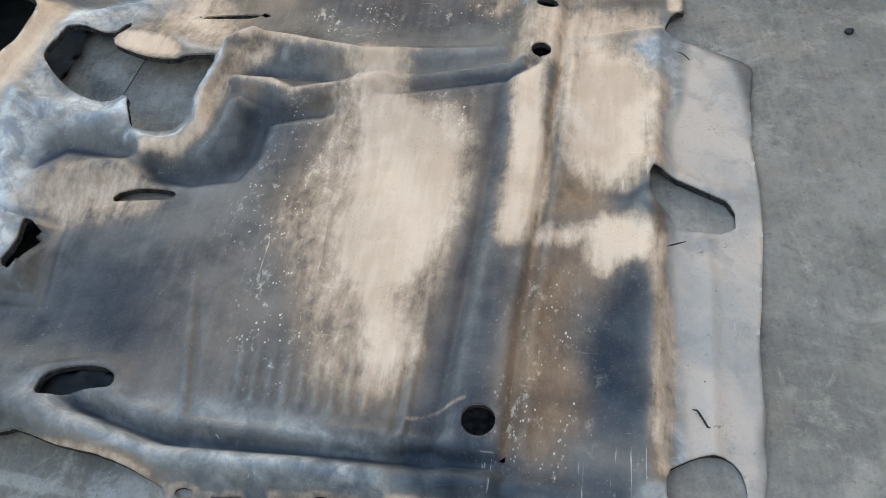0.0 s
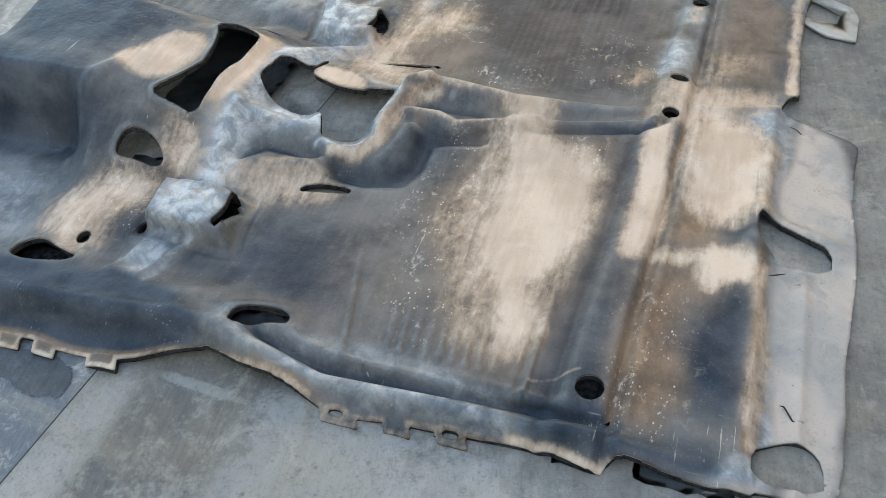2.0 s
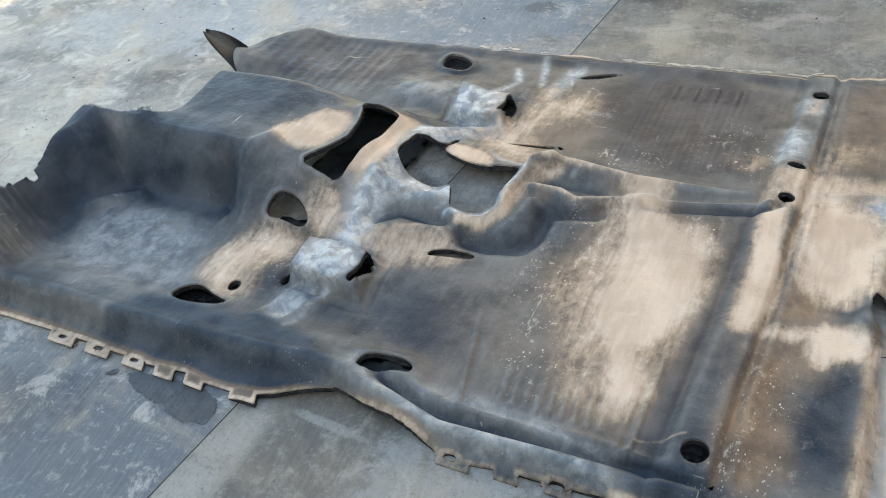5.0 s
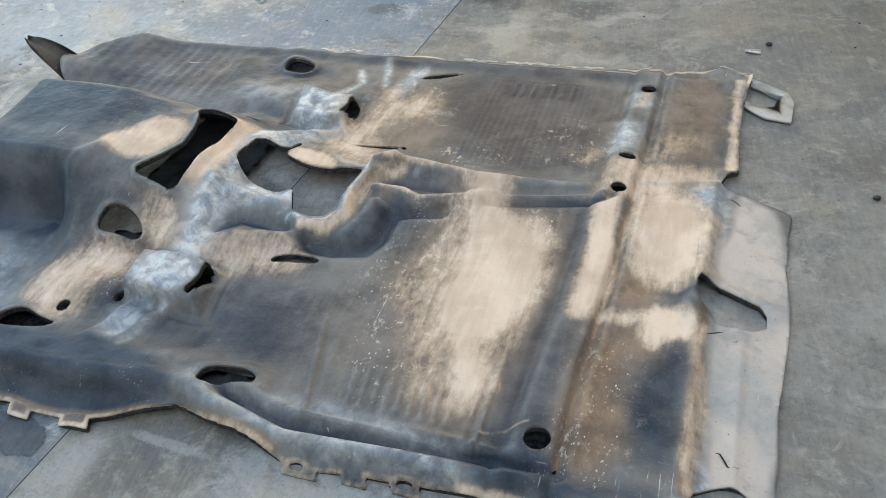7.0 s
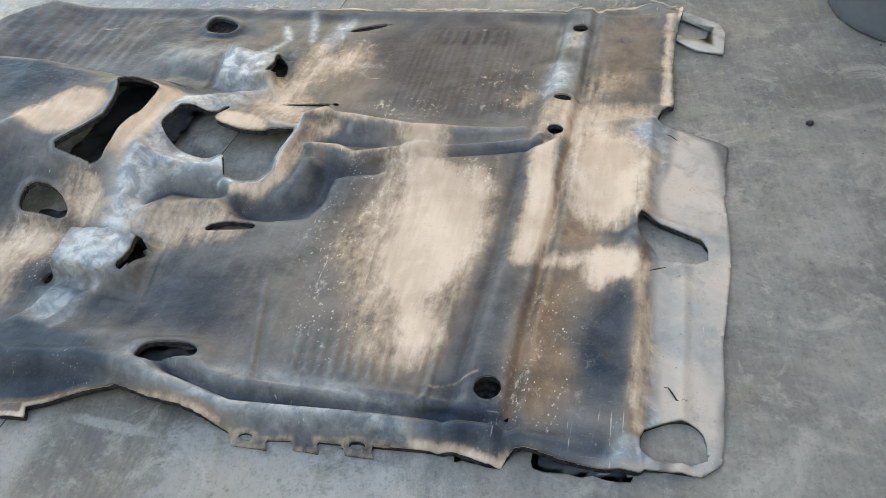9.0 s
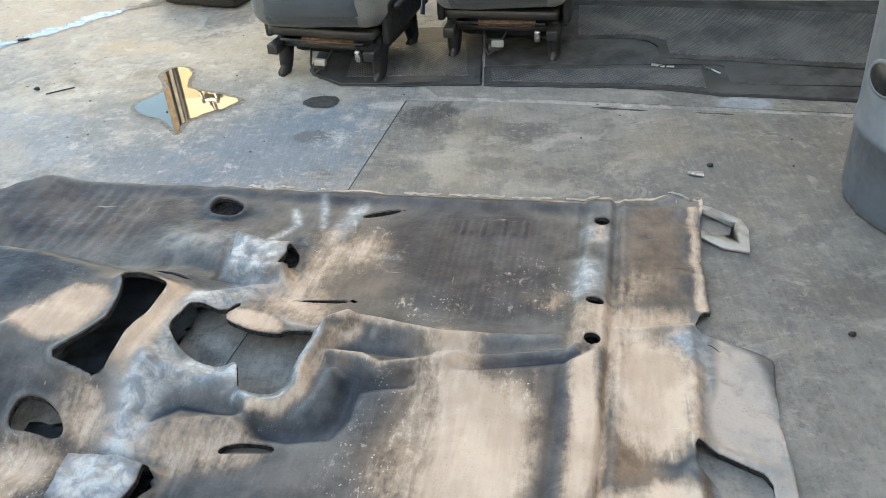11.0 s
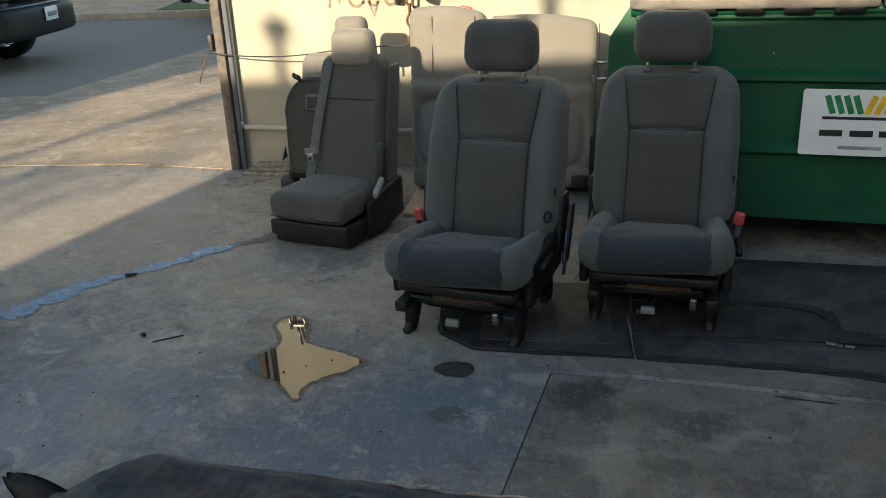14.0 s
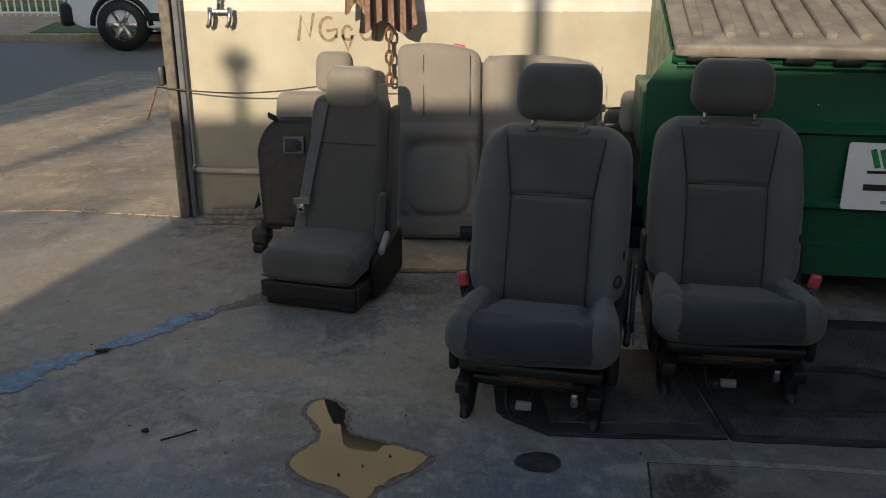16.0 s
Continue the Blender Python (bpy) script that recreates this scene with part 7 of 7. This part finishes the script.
MIDDLE = [(-0.03, 2.978), (0.235, 2.972), (0.553, 2.939), (0.84, 2.908), (0.864, 2.888), (0.850, 2.744), (0.913, 2.722), (1.268, 2.677), (2.1, 2.53)]
HIGH = [(-0.02, 3.262), (0.305, 3.233), (0.488, 3.214), (0.585, 3.196), (0.635, 3.160), (0.657, 3.109), (0.643, 2.993), (0.872, 2.942), (1.066, 2.889), (1.363, 2.812), (2.1, 2.66)]
rubber_mat([(-0.72, 3.02), (-0.70, 2.983), (-0.574, 2.872), (-0.357, 2.853), (-0.318, 2.862), (-0.045, 2.826), (-0.04, 3.05), (-0.02, 3.42), (-0.70, 3.45)], 0.0, "black rubber truck mat under a bucket seat",
           ([(-0.56, 3.26), (-0.10, 3.24), (-0.09, 2.90), (-0.56, 2.93)],), (([(-0.70, 2.983), (-0.574, 2.872), (-0.357, 2.853), (-0.045, 2.826), (-0.04, 3.05)], 0.007),))
rubber_mat(LOW + MIDDLE[::-1], 0.0, "long black rubber mat strip with tread", ([(0.0, 2.842), (0.20, 2.812), (0.42, 2.787), (0.617, 2.755), (0.76, 2.71), (0.775, 2.87), (0.54, 2.905), (0.0, 2.94)],), ((LOW, 0.010), (MIDDLE, 0.006)))
rubber_mat([(x + 0.004, y + 0.010) for x, y in MIDDLE] + HIGH[::-1], 0.0, "flat black rubber mat piece with a rounded corner", (), ((HIGH, 0.007),))
rubber_mat([(x + 0.003, y + 0.010) for x, y in HIGH] + [(2.2, 3.45), (0.35, 3.70), (-0.02, 3.60)], 0.002, "large dusty black rubber mat beside the dumpster",
           ([(0.36, 3.27), (0.62, 3.24), (0.70, 3.16), (0.69, 3.03), (1.19, 2.90), (1.95, 2.74), (1.98, 3.25), (1.35, 3.42), (0.40, 3.62)],), ())
bracket = thing("metal_clip", pose(0.645, 2.915, 0.0125, 0, 0, -15), "small bent metal clip lying on the rubber mat", "clip")
part("plate", hard_box((0.05, 0.016, 0.004), pose(-0.02, 0, 0.003, 0, 6, 0), 0.001), M["steel"], bracket)
part("tongue", hard_box((0.03, 0.012, 0.006), pose(0.026, -0.008, 0.005, 0, -8, -20), 0.001), M["steel"], bracket)
rod = thing("metal_rod", pose(0.812, 2.86, 0.0125), "thin bent metal rod lying on the rubber mat", "rod")
part("rod", tube([(-0.028, 0.032, 0.003), (0.0, 0.0, 0.004), (0.022, -0.035, 0.003)], 0.0032, 6), M["steel"], rod)


# ---------------------------------------------------------------- wet and stained places
def blob(x, y, outline, rough, seed, z, material, name, label, category):
    """A thin wet or dirty patch with a ragged outline."""
    P = np.array(outline)
    lo, hi = P.min(0) - 0.03, P.max(0) + 0.03
    cell = max(0.003, float((hi - lo).max()) / 150)
    U, V = np.meshgrid(np.arange(lo[0], hi[0], cell), np.arange(lo[1], hi[1], cell), indexing="ij")
    d = area(outline, U, V) + rough * waves(U, V, 70, seed, 3)
    bm = bmesh.new()
    made = {}

    def corner(i, j):
        if (i, j) not in made:
            made[i, j] = bm.verts.new((U[i, j], V[i, j], z))
        return made[i, j]

    for i, j in zip(*np.nonzero((d[:-1, :-1] > 0) & (d[1:, :-1] > 0) & (d[1:, 1:] > 0) & (d[:-1, 1:] > 0))):
        bm.faces.new((corner(i, j), corner(i + 1, j), corner(i + 1, j + 1), corner(i, j + 1)))
    s = new(name, mesh_of(name, bm, material, False))
    s.matrix_basis = pose(x, y, 0)
    return tagged(s, label, category, kind="structure")


w = Nodes("still_water", 0.02, 0, 0.5)
w.set("Base Color", (0.02, 0.019, 0.017)).set("IOR", 1.40)
w.set("Specular IOR Level", 0.8).set("Specular Tint", (1.0, 0.90, 0.66))
M["water"] = w.mat
blob(-1.2, 2.8, [(-0.155, -0.03), (-0.10, 0.035), (-0.058, 0.080), (-0.095, 0.17), (-0.135, 0.26), (-0.10, 0.315), (-0.04, 0.31), (0.005, 0.23), (0.005, 0.12), (0.07, 0.075), (0.18, 0.03), (0.275, -0.035), (0.20, -0.105), (0.13, -0.155), (0.095, -0.20), (0.095, -0.30), (0.035, -0.215), (-0.012, -0.165), (-0.10, -0.125)], 0.007, 2, 0.004, M["water"], "puddle", "still puddle mirroring the sunlit wall", "puddle")
rim = plain("damp_rim", (0.105, 0.095, 0.075), 0.6, vary=0.5, scale=60, bump=0.2)
blob(-1.2, 2.8, [(-0.175, -0.03), (-0.11, 0.05), (-0.075, 0.085), (-0.11, 0.16), (-0.155, 0.26), (-0.11, 0.335), (-0.03, 0.325), (0.022, 0.24), (0.020, 0.13), (0.08, 0.09), (0.19, 0.045), (0.305, -0.035), (0.21, -0.12), (0.14, -0.17), (0.11, -0.20), (0.105, -0.33), (0.025, -0.225), (-0.02, -0.18), (-0.11, -0.14)], 0.006, 12, 0.002, rim, "puddle_rim", "damp gritty rim round the puddle", "stain")
M["wet"] = plain("damp_oil", (0.045, 0.042, 0.038), 0.55, vary=0.5, scale=40, bump=0.1)
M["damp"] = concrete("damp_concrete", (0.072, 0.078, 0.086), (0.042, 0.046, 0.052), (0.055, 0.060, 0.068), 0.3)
M["damp_brown"] = concrete("brown_damp_concrete", (0.19, 0.165, 0.135), (0.105, 0.095, 0.080), (0.15, 0.13, 0.105))
# the blue sky reflection is painted into the base colour of this water
M["sky_blue_water"] = plain("wet_streak", (0.095, 0.128, 0.185), 0.25, vary=0.5, scale=16, bump=0.08, spec=0.4, dirt=(0.14, 0.155, 0.18))
blob(-0.63, 2.73, [(-0.08, 0.0), (-0.04, 0.055), (0.04, 0.06), (0.08, 0.0), (0.05, -0.045), (-0.03, -0.05)], 0.006, 4, 0.0025, M["wet"], "oil_spot", "black oil spot on concrete", "stain")


def streak(points, rough, seed, z, material, name, label, category):
    """A thin run of liquid: a strip along a line, ragged on both sides."""
    r = random.Random(seed)
    bm = bmesh.new()
    last = None
    P = np.array(points)
    far = np.concatenate([[0], np.cumsum(np.hypot(*np.diff(P[:, :2], axis=0).T))])
    at = np.arange(0, far[-1], 0.012)
    xs, ys, ws = (np.interp(at, far, P[:, i]) for i in range(3))
    soften = np.ones(9) / 9
    xs[4:-4], ys[4:-4] = np.convolve(xs, soften, "valid"), np.convolve(ys, soften, "valid")
    tx, ty = np.gradient(xs), np.gradient(ys)
    ln = np.hypot(tx, ty)
    left, right = 0.0, 0.0
    for x, y, w, nx, ny in zip(xs, ys, ws, -ty / ln, tx / ln):
        left, right = 0.6 * left + r.uniform(-rough, rough), 0.6 * right + r.uniform(-rough, rough)
        p, q = w * max(0.15, 1 + left), w * max(0.15, 1 + right)
        pair = (bm.verts.new((x + nx * p, y + ny * p, z)), bm.verts.new((x - nx * q, y - ny * q, z)))
        if last:
            bm.faces.new((last[0], last[1], pair[1], pair[0]))
        last = pair
    bmesh.ops.recalc_face_normals(bm, faces=bm.faces[:])
    if bm.faces[:][0].normal.z < 0:
        bmesh.ops.reverse_faces(bm, faces=bm.faces[:])
    return tagged(part(name, bm, material, smooth=False), label, category, kind="structure")


streak([(-3.05, 2.62, 0.04), (-2.75, 2.86, 0.05), (-2.56, 3.05, 0.055), (-2.42, 3.13, 0.06), (-2.36, 3.27, 0.05), (-2.24, 3.40, 0.042), (-2.10, 3.56, 0.038), (-1.96, 3.70, 0.040), (-1.84, 3.82, 0.034), (-1.76, 3.885, 0.012)], 0.55, 6, 0.003, M["sky_blue_water"], "water_trail", "thin trail of water with a painted blue sky reflection", "puddle")
streak([(-1.80, 3.855, 0.02), (-1.66, 3.97, 0.05), (-1.45, 4.08, 0.08), (-1.20, 4.10, 0.09), (-1.00, 4.06, 0.06), (-0.84, 4.08, 0.03)], 0.35, 8, 0.002, M["damp_brown"], "damp_patch", "damp brown patch round the rear seat", "stain")
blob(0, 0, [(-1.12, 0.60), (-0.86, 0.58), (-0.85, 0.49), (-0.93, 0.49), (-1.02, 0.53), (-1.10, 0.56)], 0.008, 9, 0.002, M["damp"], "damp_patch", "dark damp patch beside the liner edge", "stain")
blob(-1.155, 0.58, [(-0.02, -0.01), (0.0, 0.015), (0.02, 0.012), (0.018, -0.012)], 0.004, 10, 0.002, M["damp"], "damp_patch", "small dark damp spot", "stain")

for points, seed in (([(0.27, 2.612), (0.39, 2.600), (0.43, 2.588), (0.565, 2.556), (0.56, 2.550), (0.40, 2.578), (0.36, 2.592)], 31), ([(0.64, 2.546), (0.74, 2.528), (0.82, 2.511), (0.81, 2.505), (0.70, 2.522)], 32)):
    blob(0, 0, points, 0.004, seed, 0.0058, M["joint_dirt"], "crack", "dark crumbled crack along the slab joint", "crack")

# ---------------------------------------------------------------- large grey barrel at the side
barrel = thing("plastic_barrel", pose(1.25, 1.93, 0, 0, 0, -20), "large grey plastic barrel with a cut-out hand hole", "barrel")
part("shell", revolve([(0.255, 0.0), (0.275, 0.012), (0.282, 0.04), (0.285, 0.22), (0.292, 0.225), (0.292, 0.245), (0.288, 0.25), (0.30, 0.62), (0.305, 0.64), (0.312, 0.66), (0.305, 0.67), (0.292, 0.66), (0.285, 0.60), (0.270, 0.05), (0.0, 0.04)], 48), M["grey_plastic"], barrel)
bm = tube([(0.058 * math.cos(t), 0, 0.040 * math.sin(t)) for t in (2 * math.pi * q / 20 for q in range(20))], 0.008, 8, closed=True)
bm.transform(pose(-0.255, -0.14, 0.40, 0, 0, -62))
part("hand_hole_rim", bm, M["grey_plastic"], barrel)
part("hand_hole", slab_of([(0.056 * math.cos(t), 0.038 * math.sin(t)) for t in (2 * math.pi * q / 20 for q in range(20))], -0.004, 0.004, pose(-0.258, -0.14, 0.40, 0, 0, -62) @ pose(0, 0, 0, 90, 0, 0)), M["black"], barrel)


# ---------------------------------------------------------------- vehicles in the street
def wheel(parent, x, y, r, w, spokes, sign):
    t = part("tyre", revolve([(r * 0.60, -w / 2), (r * 0.9, -w / 2), (r, -w * 0.32), (r, w * 0.32), (r * 0.9, w / 2), (r * 0.60, w / 2)], 36), M["black"], parent)
    t.data.transform(pose(x, y, r, 90, 0, 0))
    bm = revolve([(r * 0.62, -w * 0.45), (r * 0.60, w * 0.2), (r * 0.62, w * 0.45)], 36)
    for i in range(spokes):
        b = hard_box((r * 0.5, r * 0.20, 0.03), pose(0, 0, 0, 0, 0, i * 360 / spokes) @ pose(r * 0.34, 0, -sign * w * 0.36), 0.01)
        me = bpy.data.meshes.new("t")
        b.to_mesh(me)
        b.free()
        bm.from_mesh(me)
        bpy.data.meshes.remove(me)
    bmesh.ops.create_circle(bm, cap_ends=True, radius=r * 0.16, segments=16, matrix=pose(0, 0, -sign * w * 0.38))
    bm.transform(pose(x, y, r, 90, 0, 0))
    part("rim", bm, M["steel"], t, "silver alloy rim")


def body_of(profile, width, belt, tuck):
    """A car body from its side outline: rounded in plan, narrower above the belt line."""
    bm = bmesh.new()
    n = 9
    rows = []
    for j in range(n):
        f = 2 * j / (n - 1) - 1
        row = []
        for x, z in profile:
            k = 1 - tuck * max(0, z - belt)
            e = 1 - 0.06 * abs(f) ** 4
            row.append(bm.verts.new((x * e, f * width / 2 * k, z)))
        rows.append(row)
    m = len(profile)
    for a, b in zip(rows, rows[1:]):
        for i in range(m):
            bm.faces.new((a[i], a[(i + 1) % m], b[(i + 1) % m], b[i]))
    bm.faces.new(rows[0][::-1])
    bm.faces.new(rows[-1])
    bmesh.ops.recalc_face_normals(bm, faces=bm.faces[:])
    bmesh.ops.bevel(bm, geom=bm.edges[:], offset=0.02, segments=2, affect="EDGES")
    return bm


glass = Nodes("dark_glass", 0.05, 0, 0.6)
glass.set("Base Color", (0.01, 0.012, 0.014))
M["glass"] = glass.mat
M["dark_paint"] = plain("dark_blue_paint", (0.012, 0.015, 0.022), 0.2, vary=0.1, scale=4, bump=0)


def vehicle(m, paint, label, length, height, name):
    """Front points to +x."""
    s = thing(name, m, label, "car")
    L, Hh = length / 2, height
    r = 0.38
    prof = [(L, 0.42), (L + 0.02, 0.72), (L - 0.12, 1.02), (L - 1.15, 1.10), (L - 1.85, Hh - 0.05), (L - 2.4, Hh), (-L + 0.5, Hh - 0.02), (-L + 0.12, 1.15), (-L, 0.95), (-L, 0.45), (-L + 0.35, 0.36), (L - 0.2, 0.34)]
    part("body", body_of(prof, 1.84, 1.05, 0.22), paint, s, smooth=False)
    for sy in (-1, 1):
        for sx in (L - 0.88, -L + 0.90):
            wheel(s, sx, sy * 0.83, r, 0.24, 6, sy)
            part("wheel_arch", tube([(sx + (r + 0.05) * math.cos(t), sy * 0.93, r + (r + 0.05) * math.sin(t)) for t in (math.pi * q / 12 for q in range(13))], 0.04, 8), M["black"], s)
        part("side_window", hard_box((L * 1.0, 0.02, 0.40), pose(-0.25, sy * 0.86, 1.36, sy * 9, 0, 0), 0.008), M["glass"], s)
        part("sill_trim", hard_box((length * 0.5, 0.03, 0.12), pose(0, sy * 0.925, 0.50), 0.01), M["black"], s)
        part("headlight", soft_box((0.10, 0.34, 0.13), 0.04, 6, m=pose(L - 0.02, sy * 0.66, 0.86)), M["steel"], s)
    bump = part("bumper", soft_box((0.22, 1.86, 0.34), 0.07, 8, lambda p: Vector((p.x - 0.12 * (p.y / 0.93) ** 4, p.y, p.z)), pose(L + 0.02, 0, 0.53)), M["black"], s)
    part("licence_plate", hard_box((0.015, 0.305, 0.152), pose(L + 0.145, 0, 0.60), 0.003), M["sign_white"], bump, "white licence plate")
    part("plate_bar", hard_box((0.006, 0.23, 0.05), pose(L + 0.155, 0, 0.595), 0.0), M["ink_grey"], bump)
    grille = part("grille", hard_box((0.05, 1.05, 0.20), pose(L + 0.03, 0, 0.87), 0.015), M["black"], s)
    for i in range(7):
        part("grille_slot", soft_box((0.03, 0.085, 0.16), 0.02, 5, m=pose(L + 0.06, -0.42 + 0.14 * i, 0.87)), M["steel"], grille, "chrome grille ring")
    return s


vehicle(pose(-8.35, 9.6, 0.004, 0, 0, 6), M["dark_paint"], "dark blue off-road wagon in the shaded street", 4.4, 1.68, "dark_car")
vehicle(pose(-3.65, 14.67, 0.004, 0, 0, 180), M["white_paint"], "white sport utility wagon parked across the street", 4.9, 1.80, "white_car")
verge = setting("grass_verge", slab_of([(-7.4, 15.62), (-3.0, 15.62), (-3.0, 18.0), (-7.9, 18.0)], 0.05, 0.13, bevel=0.02), M["grass"], "clipped green grass verge by the kerb", "grass")
fence = thing("picket_fence", pose(-14, 19.8, 0.09), "white metal picket fence across the street", "fence")
part("rail", hard_box((16, 0.04, 0.05), pose(4, 0, 0.10), 0), M["white_paint"], fence)
part("rail", hard_box((16, 0.04, 0.05), pose(4, 0, 1.0), 0), M["white_paint"], fence)
picket = mesh_of("picket", hard_box((0.03, 0.03, 1.15), pose(0, 0, 0.6), 0), M["white_paint"], False)
for i in range(105):
    p = new("picket", picket)
    p.parent = fence
    p.location = (-4 + 0.153 * i, 0.02, 0)
hedge_house = thing("far_house", pose(-9, 30, 0), "dim house front behind the picket fence", "house")
part("wall", hard_box((30, 6, 4.5), pose(0, 0, 2.25), 0.02), M["stucco"], hedge_house)
part("lawn", slab_of([(-15, -8.6), (15, -8.6), (15, -3), (-15, -3)], 0.0, 0.10), M["grass"], hedge_house)

# ---------------------------------------------------------------- scraps
def scrap(x, y, size, material, name, label, category, turn=0.0):
    r = random.Random(int(1000 * (x + 7 * y)))
    bm = bmesh.new()
    bmesh.ops.create_icosphere(bm, subdivisions=2, radius=1)
    for v in bm.verts:
        v.co *= r.uniform(0.75, 1.1)
    bmesh.ops.scale(bm, vec=size, verts=bm.verts)
    s = new(name, mesh_of(name, bm, material))
    s.matrix_basis = pose(x, y, size[2] * 0.75 + 0.004, 0, 0, turn)
    return tagged(s, label, category)


wrap = thing("crushed_wrapper", pose(0.60, 2.12, 0.006, 0, 0, -5), "small crushed white wrapper on the concrete", "litter")
part("foil", hard_box((0.045, 0.014, 0.004), pose(0, 0.006, 0.003, 6, 0, 3), 0.001), M["pale_rubber"], wrap)
part("fold", hard_box((0.036, 0.012, 0.005), pose(0.004, -0.008, 0.006, -8, 5, -6), 0.001), M["steel"], wrap)
scrap(0.652, 2.17, (0.011, 0.009, 0.008), M["black"], "pebble", "small black pebble on the concrete", "pebble")
scrap(0.795, 1.39, (0.009, 0.008, 0.007), M["black"], "pebble", "small black pebble on the concrete", "pebble")
scrap(-1.80, 2.935, (0.013, 0.011, 0.008), M["black"], "pebble", "small black pebble on the concrete", "pebble")
scrap(-2.12, 3.50, (0.030, 0.014, 0.006), M["black"], "bark_scrap", "dark flat scrap beside the water trail", "litter", 10)
twig = thing("twig", pose(-1.69, 2.90, 0.006), "thin dry twig on the concrete", "twig")
part("stick", tube([(-0.05, -0.02, 0.003), (0.0, 0.0, 0.006), (0.045, 0.035, 0.003)], 0.0028, 6), M["black"], twig)
gravel = tagged(part("gravel", crumbs([(-14, 5.30), (-6, 5.33), (-2.95, 5.33), (-2.28, 5.14)], 420, 0.016, 0.007, 3), M["wood"]), "crumbs of gravel and dry weeds in the driveway joint", "gravel", kind="stuff")
grit = tagged(part("grit", crumbs([(-2.4, 1.2), (-1.6, 2.6), (-0.9, 3.2), (0.9, 2.5), (1.2, 1.6), (0.9, 0.4)], 130, 0.33, 0.0045, 4), M["black"]), "scattered dark grit on the yard", "grit", kind="stuff")
